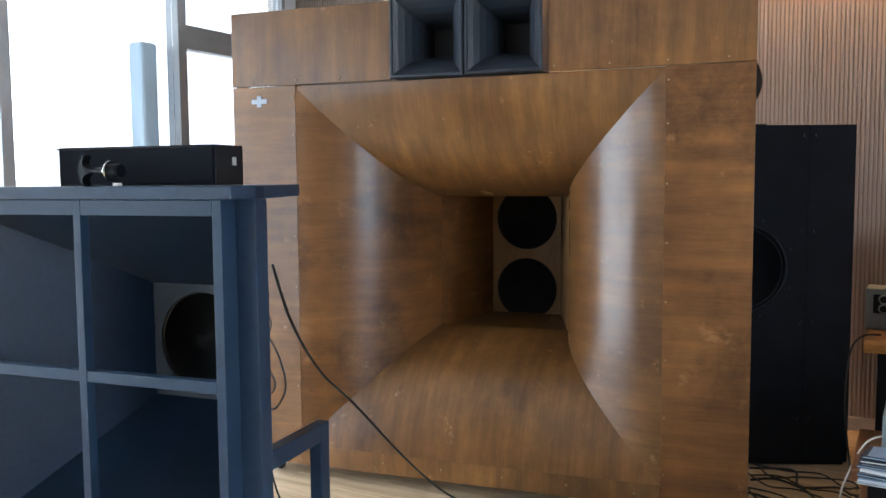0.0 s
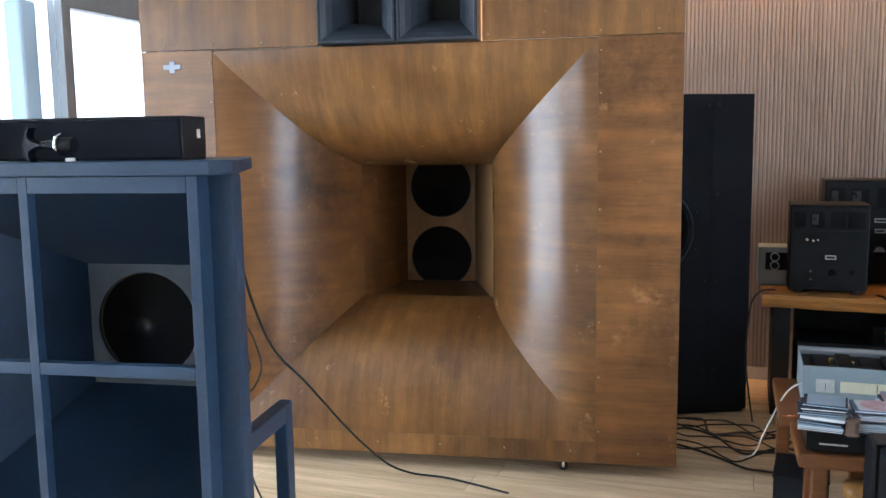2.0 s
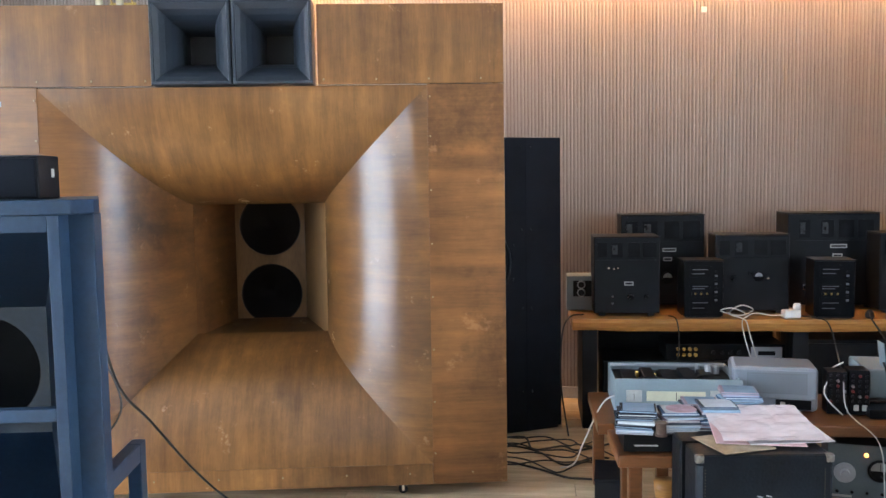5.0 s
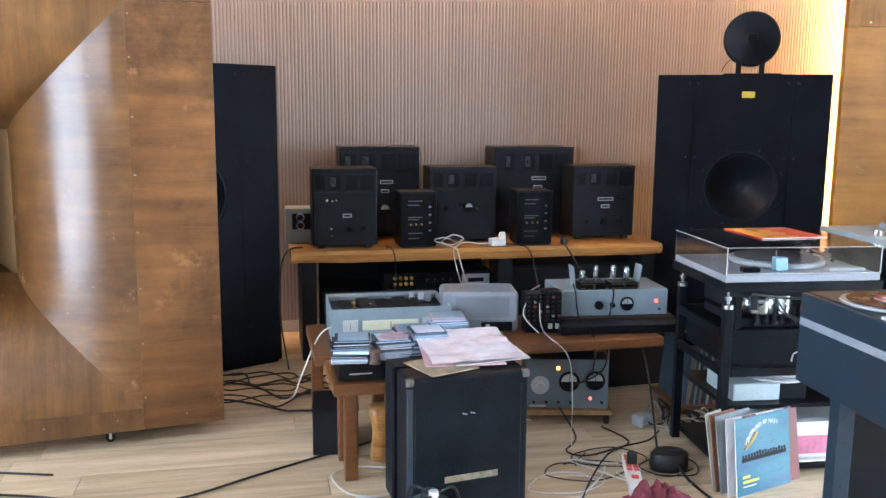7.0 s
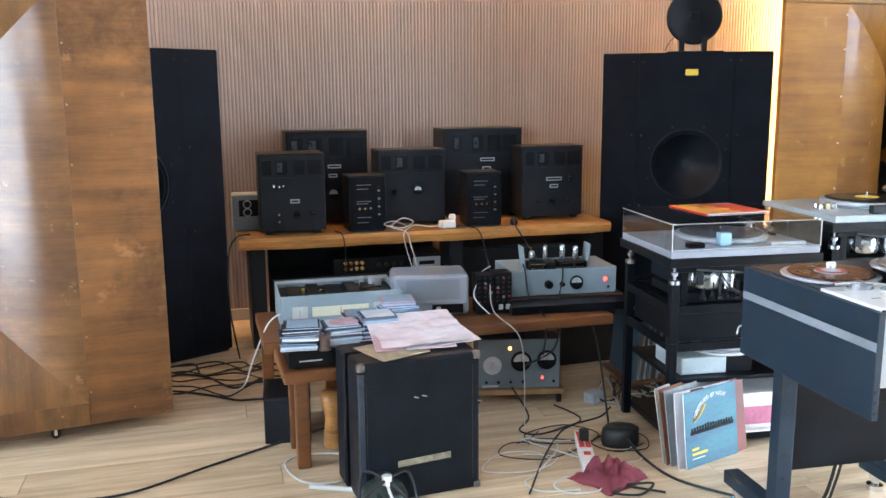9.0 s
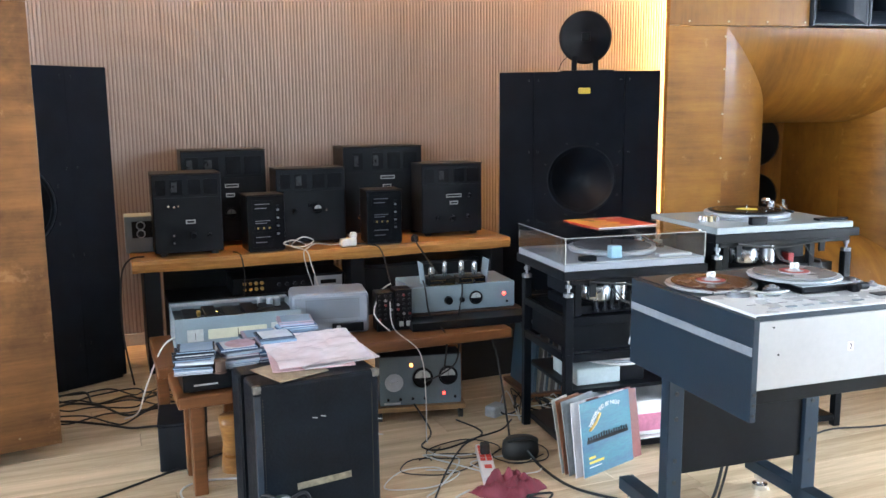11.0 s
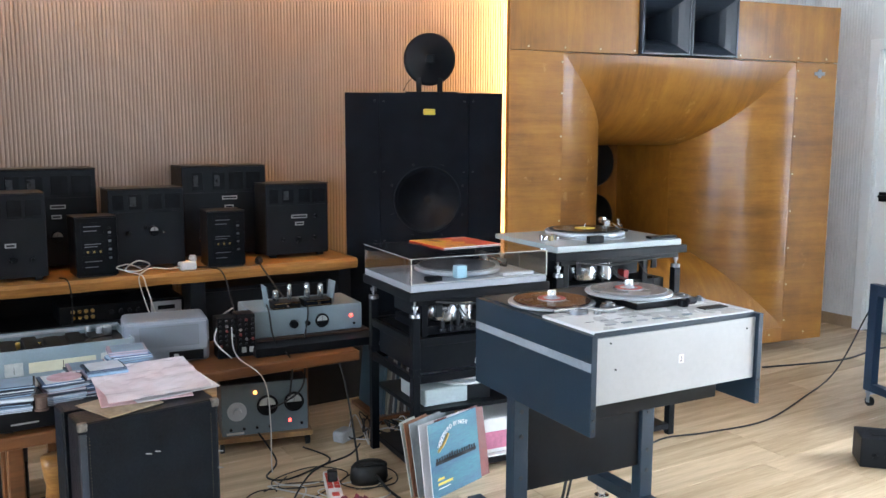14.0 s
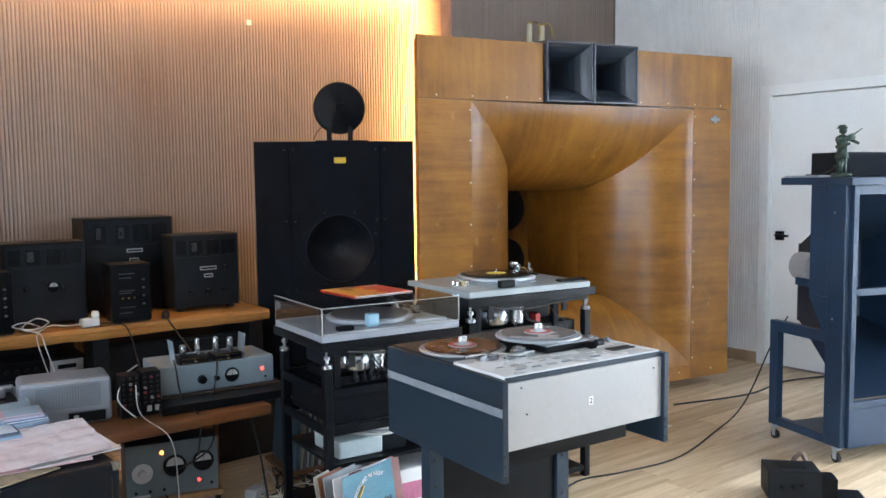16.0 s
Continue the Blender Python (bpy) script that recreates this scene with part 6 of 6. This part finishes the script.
def cloth(x, y, rz):
    t = thing("maroon_cloth", x, y, 0, rz, "crumpled maroon cloth bag on the floor", "cloth")
    bm = bmesh.new()
    n = 26
    grid = []
    for i in range(n + 1):
        for k in range(n + 1):
            u, v = i / n * 2 - 1, k / n * 2 - 1
            edge = max(0, 1 - max(abs(u), abs(v)) ** 3)
            p = Vector((u * 2.2, v * 2.2, 3.3))
            h = edge * (0.035 + 0.07 * abs(noise.noise(p)) + 0.035 * abs(noise.noise(p * 2.3)))
            w = 1 + 0.25 * noise.noise(Vector((u * 1.5, v * 1.5, 7)))
            grid.append(bm.verts.new((u * 0.115 * w, v * 0.10 * w, 0.002 + h)))
    for i in range(n):
        for k in range(n):
            a = i * (n + 1) + k
            bm.faces.new((grid[a], grid[a + n + 1], grid[a + n + 2], grid[a + 1]))
    bmesh.ops.recalc_face_normals(bm, faces=bm.faces)
    bmesh.ops.solidify(bm, geom=list(bm.faces), thickness=0.002)
    part("cloth", bm, mat("maroon_fabric", (0.20, 0.028, 0.045), 0.75, vary=0.2, fine=200, bump=0.1), t, smooth=True)


cloth(1.06, 2.50, 25)
t = thing("toroid_transformer", 0.135, 2.42, 0, 0, "dark green pot-shaped transformer wound with cable", "transformer")
part("pot", lathe([(0.075, 0), (0.085, 0.02), (0.085, 0.1), (0.07, 0.13), (0.035, 0.14), (0.03, 0.17), (0.015, 0.175), (0, 0.175)], 28), mat("dark_green_enamel", (0.02, 0.035, 0.03), 0.3, vary=0.2), t, smooth=True)
part("band", lathe([(0.087, 0.04), (0.09, 0.045), (0.09, 0.055), (0.087, 0.06), (0.084, 0.05), (0.087, 0.04)], 28), BLKSTEEL, t)
part("cable_loop", tube_bm([(-0.09, -0.03, 0.09), (-0.05, -0.08, 0.16), (0.03, -0.05, 0.19), (0.09, 0.0, 0.17), (0.11, -0.04, 0.08), (0.08, -0.1, 0.004)], 0.006), RUBBER, t)
part("cable_loop", tube_bm([(0.07, -0.05, 0.1), (0.0, -0.07, 0.18), (-0.07, 0.0, 0.19), (-0.1, -0.06, 0.1)], 0.006), RUBBER, t)
part("white_plug", cyl(0.0, -0.06, 0.165, 0.018, 0.03, "z", 14), PAPERW, t)
part("white_lead", tube_bm([(0.0, -0.06, 0.165), (0.02, -0.1, 0.1), (0.06, -0.15, 0.03), (0.1, -0.2, 0.005)], 0.006), CABLEW, t)
t = thing("black_box", -0.235, 3.22, 0, -5, "black box on the floor under the table", "box")
part("body", box(0, 0.2, 0, 0.26, 0, 0.2, 0.006), BLKPAINT, t)
part("lid", box(-0.003, 0.203, -0.003, 0.263, 0.2005, 0.212, 0.003), BLKPAINT, t)
t = thing("wooden_stump", 0.06, 3.14, 0, 0, "pale brown turned wooden stand under the table", "stand")
part("stump", lathe([(0.05, 0), (0.048, 0.05), (0.04, 0.12), (0.052, 0.2), (0.055, 0.24), (0, 0.24)], 22), SLAB, t, smooth=True)
t = thing("black_device", 3.22, 1.80, 0, -46, "small black metal box with knobs on the floor", "device")
part("body", box(0, 0.235, 0, 0.17, 0.0, 0.135, 0.004), BLKPAINT, t)
part("vent", box(0.05, 0.18, 0.05, 0.13, 0.1355, 0.138, 0.001), MESH, t)
for q in (0.06, 0.11, 0.15):
    part("knob", cyl(q, -0.001, 0.05 + q * 0.1, 0.011, 0.012, "-y", 12), BLKSTEEL, t)
part("side_bracket", box(0.2355, 0.31, 0.02, 0.12, 0.0, 0.10, 0.003), BLKSTEEL, t)
part("clamp", tube_bm([(0.16, 0.2, 0.06), (0.15, 0.18, 0.13), (0.19, 0.19, 0.16), (0.22, 0.18, 0.1)], 0.012), mat("brown_clamp", (0.12, 0.07, 0.05), 0.6), t)
part("base_plate", box(0.3105, 0.44, -0.02, 0.16, 0.0, 0.006, 0.001), BLKSTEEL, t)
for i, (x, y, rz) in enumerate(((3.62, 2.78, 10), (3.82, 2.86, 40))):
    t = thing("paper_sheet", x, y, 0.001, rz, "loose white paper sheet on the floor", "paper")
    bm = bmesh.new()
    g = [[bm.verts.new((u * 0.052, v * 0.052, 0.001 + 0.012 * abs(noise.noise(Vector((u * 0.7, v * 0.7, i)))))) for v in range(5)] for u in range(5)]
    for u in range(4):
        for v in range(4):
            bm.faces.new((g[u][v], g[u + 1][v], g[u + 1][v + 1], g[u][v + 1]))
    bmesh.ops.solidify(bm, geom=list(bm.faces), thickness=0.0006)
    part("sheet", bm, PAPERW, t)
t = thing("plug_adapter", 1.0, 4.70, 0.678, 10, "white plug adapter on the slab table", "plug")
part("body", box(-0.05, 0.05, -0.03, 0.03, 0.0, 0.05, 0.01), PAPERW, t)
part("plug", lathe([(0.02, 0), (0.024, 0.02), (0.018, 0.04), (0, 0.04)], 16, pose(0.035, 0, 0.045)), PAPERW, t)
t = thing("black_plug", 1.44, 4.70, 0.678, 0, "black mains plug on the slab table", "plug")
part("body", lathe([(0.018, 0), (0.026, 0.012), (0.022, 0.035), (0.01, 0.05), (0, 0.05)], 16), RUBBER, t)


# Made-up box that stands for the dark over the floor behind the bench.
t = thing("shade_filler", 1.16, 3.86, 0, 3, "dark brown box added to darken the floor behind the bench", "crate")
part("body", box(0, 0.62, 0, 0.34, 0, 0.30, 0.006), mat("shade_filler_brown", (0.018, 0.011, 0.008), 0.6, vary=0.3, scale=4, stretch=(0.5, 3, 4)), t)
t = thing("mains_adapter", 1.36, 3.3, 0, 30, "grey-white mains adapter on the floor by the bench", "adapter")
part("body", box(-0.05, 0.05, -0.035, 0.035, 0, 0.06, 0.015), mat("grey_plastic", (0.4, 0.4, 0.4), 0.4), t)


def cable(points, r, material, label, cat="cable"):
    t = thing("cable", *points[0], 0, label, cat)
    o = Vector(points[0])
    part("lead", tube_bm([Vector(p) - o for p in points], r * 0.85, 7, sub=7), material, t, smooth=True)


Zc = 0.008
cable([(-1.86, 2.05, 1.22), (-1.89, 2.18, 1.0), (-1.96, 2.42, 0.78), (-1.95, 2.62, 0.61), (-1.91, 2.9, 0.33), (-1.85, 3.12, 0.12), (-1.78, 3.26, 0.02), (-1.6, 3.28, Zc), (-1.3, 3.2, Zc)], 0.006, RUBBER, "thick black cable hanging from the bass horn to the floor")
cable([(-1.5, 3.05, Zc), (-1.325, 3.0, Zc), (-1.04, 2.89, Zc), (-0.78, 2.874, Zc), (-0.48, 3.04, Zc), (-0.19, 3.2, Zc), (0.1, 3.35, Zc)], 0.006, RUBBER, "black cable snaking over the floor")
random.seed(7)
for i in range(9):
    y0 = 4.05 + 0.06 * i
    pts = [(-0.75 + random.uniform(-0.05, 0.05), y0, Zc + 0.003 * (i % 3))]
    for k in range(5):
        pts.append((-0.6 + 0.13 * k + random.uniform(-0.05, 0.05), y0 - 0.05 + random.uniform(-0.16, 0.12) - 0.03 * k, Zc + 0.012 * random.random()))
    cable(pts, 0.005 if i % 3 else 0.007, RUBBER, "black cable in a tangle on the floor")
for i in range(8):
    x0 = 1.42 + 0.05 * i
    cable([(x0 + random.uniform(-0.1, 0.1), 3.25 + random.uniform(-0.1, 0.3), 0.012 + 0.05 * random.random() * (k % 2)) for k in range(7)], 0.0035 + 0.002 * (i % 2), CABLEW if i % 4 == 0 else RUBBER, "thin cable in a tangle behind the turntable rack")
cable([(-0.08, 3.5, 0.52), (-0.18, 3.42, 0.5), (-0.26, 3.5, 0.3), (-0.3, 3.75, 0.1), (-0.36, 3.95, Zc), (-0.25, 4.05, Zc)], 0.0045, CABLEW, "white cable hanging off the bench")
cable([(0.25, 2.95, Zc), (-0.05, 3.05, Zc), (-0.17, 2.98, Zc), (-0.12, 2.8, Zc), (0.0, 2.75, Zc), (0.1, 2.8, Zc)], 0.005, CABLEW, "white cable curling over the floor")
cable([(-0.1, 2.72, 0.02), (0.0, 2.7, Zc), (0.08, 2.66, Zc)], 0.012, CABLEW, "white plug lead on the floor")
cable([(0.86, 3.42, 0.6), (0.84, 3.3, 0.5), (0.93, 3.2, 0.4), (0.95, 3.18, 0.2), (0.93, 3.12, Zc), (0.90, 2.95, Zc), (1.05, 2.88, Zc), (1.15, 2.95, Zc), (1.1, 2.85, Zc)], 0.003, CABLEW, "white cable hanging from the bench to the floor")
cable([(1.02, 2.62, 0.03), (0.95, 2.8, Zc), (0.85, 2.95, Zc), (0.98, 2.85, Zc), (0.8, 2.62, Zc), (0.72, 2.55, Zc), (0.75, 2.46, Zc), (0.9, 2.43, Zc)], 0.004, CABLEW, "white cable looped on the floor")
cable([(0.9, 2.55, Zc), (0.82, 2.5, Zc), (0.84, 2.42, Zc), (0.95, 2.40, Zc), (1.02, 2.45, Zc)], 0.0045, CABLEW, "white cable looped on the floor")
rnd = random.Random(21)
for i in range(5):
    x, y = 0.78 + 0.12 * i, 2.72 + 0.1 * (i % 3)
    cable([(x + 0.16 * math.cos(k * 1.1 + i) * rnd.uniform(0.6, 1.3), y + 0.11 * math.sin(k * 1.1 + i) * rnd.uniform(0.6, 1.3), 0.004 + 0.003 * (k % 3)) for k in range(8)], 0.0032, RUBBER if i % 3 else CABLEW, "thin cable looped loosely on the floor")
cable([(0.95, 3.35, 0.1), (0.98, 3.2, Zc), (0.88, 3.05, Zc), (0.95, 2.98, Zc), (1.15, 3.05, Zc), (1.3, 3.1, Zc), (1.4, 3.2, Zc)], 0.005, RUBBER, "thin black cable on the floor")
cable([(1.15, 3.3, Zc), (1.2, 3.1, Zc), (1.05, 2.98, Zc), (0.88, 2.75, Zc), (0.7, 2.45, Zc)], 0.005, RUBBER, "thin black cable on the floor")
cable([(1.38, 3.5, 0.5), (1.37, 3.3, 0.3), (1.33, 3.1, 0.05), (1.27, 2.95, Zc), (1.22, 2.85, 0.03)], 0.006, RUBBER, "black cable hanging from the bench")
cable([(1.25, 2.73, 0.05), (1.27, 2.62, Zc), (1.3, 2.4, Zc), (1.45, 2.2, Zc)], 0.007, RUBBER, "black cable on the floor")
cable([(1.1, 2.42, Zc), (1.0, 2.36, 0.015), (1.1, 2.33, Zc), (1.18, 2.38, 0.02), (1.08, 2.4, 0.015), (1.2, 2.32, Zc)], 0.006, RUBBER, "small coil of black cable")
cable([(2.3, 2.35, Zc), (2.68, 2.5, Zc), (2.96, 2.45, Zc), (3.37, 2.42, Zc), (3.95, 2.59, Zc), (4.3, 2.71, Zc), (4.47, 2.72, 0.12), (4.42, 2.55, 0.45), (4.35, 2.4, 0.66)], 0.0055, RUBBER, "black cable running over the floor to the bass horn")
cable([(4.2, 3.1, Zc), (4.8, 2.95, Zc), (5.3, 3.0, Zc), (5.7, 2.9, Zc)], 0.007, RUBBER, "black cable running over the floor to the wall")
cable([(0.72, 4.62, 0.72), (0.66, 4.68, 0.74), (0.6, 4.7, 0.72), (0.7, 4.66, 0.70), (0.78, 4.68, 0.73), (0.72, 4.72, 0.75), (0.64, 4.66, 0.71), (0.72, 4.62, 0.68), (0.74, 4.58, 0.6), (0.78, 4.5, 0.4), (0.8, 4.4, 0.2)], 0.0045, CABLEW, "white cable bundle hanging over the slab edge")
cable([(0.98, 4.7, 0.70), (0.88, 4.66, 0.70), (0.8, 4.68, 0.71), (0.74, 4.64, 0.7), (0.7, 4.6, 0.66), (0.73, 4.55, 0.5), (0.78, 4.45, 0.3)], 0.004, CABLEW, "white cable from a plug adapter")
cable([(1.05, 4.7, 0.69), (1.12, 4.64, 0.69), (1.18, 4.6, 0.66), (1.2, 4.5, 0.5), (1.15, 4.2, 0.3)], 0.005, RUBBER, "thin dark cable over the slab edge")
cable([(1.44, 4.7, 0.72), (1.42, 4.62, 0.69), (1.46, 4.55, 0.6), (1.5, 4.3, 0.45)], 0.006, RUBBER, "black mains lead hanging off the slab table")
cable([(0.3, 4.7, 0.69), (0.33, 4.6, 0.68), (0.34, 4.57, 0.55), (0.32, 4.55, 0.35)], 0.005, RUBBER, "thin black cable over the slab edge")
cable([(-0.2, 4.75, 0.69), (-0.28, 4.66, 0.69), (-0.33, 4.6, 0.6), (-0.34, 4.58, 0.3), (-0.3, 4.5, Zc)], 0.006, RUBBER, "thin black cable over the end of the slab")
cable([(1.08, 3.56, 0.66), (1.07, 3.5, 0.63), (1.08, 3.46, 0.5), (1.1, 3.3, 0.44), (1.05, 3.2, 0.3)], 0.005, RUBBER, "thin black cable hanging from the valve unit")
cable([(1.28, 3.54, 0.66), (1.26, 3.48, 0.6), (1.22, 3.44, 0.47), (1.15, 3.3, 0.3), (1.0, 3.35, 0.2)], 0.005, RUBBER, "thin black cable hanging from the valve unit")
cable([(0.97, 3.75, 0.62), (0.9, 3.7, 0.6), (0.84, 3.5, 0.63), (0.78, 3.42, 0.55), (0.84, 3.36, 0.47)], 0.004, CABLEW, "white cable behind the valve unit")


# ---- wall lamps, door, windows ----
CREAM = mat("cream_lamp_tube", (0.72, 0.66, 0.46), 0.3, vary=0.08)


def wall_lamp(x, z):
    t = thing("wall_lamp", x, YS - 0.014, z, 0, "small brass wall lamp with a cream tube and arched arms", "lamp", "pair of brass wall lamps")
    part("backplate", box(-0.09, 0.09, -0.01, 0.0, -0.09, -0.06, 0.003), BRASS, t)
    for q in (-0.07, 0.07):
        part("arm", tube_bm([(q, -0.01, -0.075), (q - 0.01, -0.05, 0.03), (q + 0.02, -0.08, 0.085), (q + 0.06, -0.1, 0.06), (q + 0.075, -0.1, -0.02)], 0.006), BRASS, t)
        tube = part("lamp_tube", lathe([(0.0, -0.1), (0.02, -0.1), (0.022, -0.09), (0.022, 0.05), (0.014, 0.06), (0, 0.06)], 18, pose(q - 0.045, -0.1, 0.0)), CREAM, t, "cream lamp tube")
        part("cap", lathe([(0.0, 0.06), (0.018, 0.061), (0.012, 0.075), (0, 0.075)], 16, pose(q - 0.045, -0.1, 0.0)), BRASS, tube)


wall_lamp(-3.15, 2.76)
wall_lamp(4.70, 2.69)
for x, z in ((0.62, 2.6), (2.35, 2.62), (-1.2, 2.6)):
    t = thing("wall_spot", x, YN - 0.014, z, 0, "tiny white square fitting on the ribbed wall", "light fitting", "tiny white wall fittings")
    part("body", box(-0.018, 0.018, -0.012, 0.0, -0.018, 0.018, 0.003), PAPERW, t)

door = structure("door_1", box(XR + 0.03, XR + 0.075, DY0 + 0.005, DY1 - 0.005, 0.008, DH - 0.006, 0.003), WHITE, "plain white closed door", "door")
t = part("door_handle", box(XR - 0.004, XR + 0.0295, DY1 - 0.12, DY1 - 0.06, 0.99, 1.06, 0.003), BLKSTEEL, door, "black door handle")
part("lever", tube_bm([(XR - 0.004, DY1 - 0.09, 1.03), (XR - 0.05, DY1 - 0.09, 1.03), (XR - 0.055, DY1 - 0.11, 1.03), (XR - 0.055, DY1 - 0.2, 1.03)], 0.01), BLKSTEEL, t)
for name, b in (("door_trim_left", (XR - 0.018, XR + 0.0, DY1, DY1 + 0.075, 0, DH + 0.075)), ("door_trim_right", (XR - 0.018, XR, DY0 - 0.075, DY0, 0, DH + 0.075)), ("door_trim_top", (XR - 0.018, XR, DY0, DY1, DH, DH + 0.075))):
    structure(name, box(*b, 0.003), WHITE, "white painted door trim", "trim")
structure("door_jamb", box(XR, XR + 0.09, DY1 - 0.004, DY1 + 0.002, 0, DH, 0), WHITE, "white painted door jamb", "trim")
structure("baseboard", box(XR - 0.016, XR, DY1 + 0.076, YS, 0, 0.09, 0.003), mat("wood_baseboard", (0.42, 0.30, 0.19), 0.4, vary=0.15), "pale wooden baseboard", "baseboard")
structure("baseboard_niche", box(NX0, NX1, YN - 0.016, YN, 0, 0.08, 0.003), mat("pale_baseboard", (0.40, 0.36, 0.32), 0.5), "pale baseboard under the ribbed wall", "baseboard")
structure("bulkhead", box(XL, -3.82, YB, YS - 0.001, 2.83, ZC, 0.002), WHITE, "white bulkhead above the windows", "ceiling")
structure("wall_west_end", box(XL - 0.15, XL, 4.86, YS + 0.1, 0, ZC, 0), WHITE, "narrow wall beside the windows")
ys = [4.83, 3.83, 2.63, 1.43, 0.23, -0.97, -2.17, -3.37, -4.57, YB + 0.05]
for i, (a, b) in enumerate(zip(ys, ys[1:])):
    win = structure("window_%d" % (i + 1), box(XL - 0.06, XL + 0.05, b - 0.035, b + 0.035, 0.0, 2.83, 0.003), ALU, "tall aluminium-framed window full of bright sky", "window")
    if i == 0:
        part("window_frame", box(XL - 0.05, XL + 0.04, a - 0.03, a, 0.0, 2.83, 0.003), ALU, win)
    if i == 0:
        part("transom", box(XL - 0.05, XL + 0.04, b + 0.036, a - 0.036, 2.33, 2.48, 0.003), ALU, win)
    part("window_sill", box(XL - 0.05, XL + 0.06, b + 0.036, a - 0.036, 0.0, 0.1, 0.003), ALU, win)
    for z0, z1 in (((0.101, 2.329), (2.481, 2.829)) if i == 0 else ((0.101, 2.829),)):
        p = part("pane", box(XL - 0.006, XL, b + 0.036, a - 0.036, z0, z1, 0), PANE, win)
        p.visible_shadow = False
# Unseen east windows, added for the lamp that brightens the right side.
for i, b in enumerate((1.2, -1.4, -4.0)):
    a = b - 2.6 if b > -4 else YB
    win = structure("window_%d" % (i + 21), box(XR, XR + 0.1, b - 0.03, b + 0.03, 0.0, 2.599, 0.003), ALU, "assumed wide aluminium-framed east window, out of view", "window")
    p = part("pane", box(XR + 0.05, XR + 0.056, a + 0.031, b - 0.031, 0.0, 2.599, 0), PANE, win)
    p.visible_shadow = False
SKYGLOW = glow("white_sky", (0.93, 0.97, 1.0), 3.2)
structure("backdrop_west", box(-16.1, -16, -30, 30, -6, 18, 0), SKYGLOW, "blank white overcast sky outside the windows", "sky")
structure("outside_column", box(XL - 0.22, XL - 0.1, 3.63, 3.76, 0.0, 2.36, 0.02), mat("pale_blue_cladding", (0.45, 0.60, 0.72), 0.4, vary=0.05), "pale blue column outside the window", "column")


# ---- ribs and planks ----
slats(wall_niche, NX0, NX1, 0.0235, YN - 0.001, 0.081, ZC - 0.01, SLAT)
slats(wall_north_left, XL + 0.02, NX0, 0.0235, YS - 0.001, 0.0, ZC - 0.01, SLAT)
slats(wall_north_right, NX1, XR - 0.02, 0.0235, YS - 0.001, 0.0, ZC - 0.01, SLAT)


def planks():
    rnd = random.Random(3)
    pw, pl, th = 0.19, 1.28, 0.0116
    verts, faces = [], []
    shared = {}
    y = YB
    row = 0
    while y < YN - 0.005:
        w = min(pw, YN - y)
        x = XL - rnd.uniform(0, pl)
        while x < XR:
            a, b = max(x, XL), min(x + pl, XR)
            if b - a > 0.02:
                if y > -0.2:
                    key = (round(b - a, 3), round(w, 3))
                    if key not in shared:
                        bm = bmesh.new()
                        add_box(bm, 0.0006, b - a - 0.0006, 0.0006, w - 0.0006, -th, 0.0)
                        for v in bm.verts:
                            if v.co.z > -0.001:
                                v.co.x += 0.0008 if v.co.x < 0.1 else -0.0008
                                v.co.y += 0.0008 if v.co.y < 0.1 else -0.0008
                        ob = part("plank", bm, PLANK, floor)
                        shared[key] = ob.data
                    else:
                        ob = new("plank", shared[key])
                        ob.parent = floor
                    ob.location = (a, y, 0)
                else:
                    k = len(verts)
                    verts += [(q, r, z) for z in (-th, 0) for q, r in ((a + 0.001, y + 0.001), (b - 0.001, y + 0.001), (b - 0.001, y + w - 0.001), (a + 0.001, y + w - 0.001))]
                    faces += [(k + 4, k + 5, k + 6, k + 7), (k, k + 1, k + 5, k + 4), (k + 1, k + 2, k + 6, k + 5), (k + 2, k + 3, k + 7, k + 6), (k + 3, k, k + 4, k + 7)]
            x += pl
        y += pw
        row += 1
    me = bpy.data.meshes.new("rear_planks")
    me.from_pydata(verts, [], faces)
    me.materials.append(PLANK)
    ob = new("rear_planks", me)
    ob.parent = floor
    tagged(ob, kind="stuff")


planks()
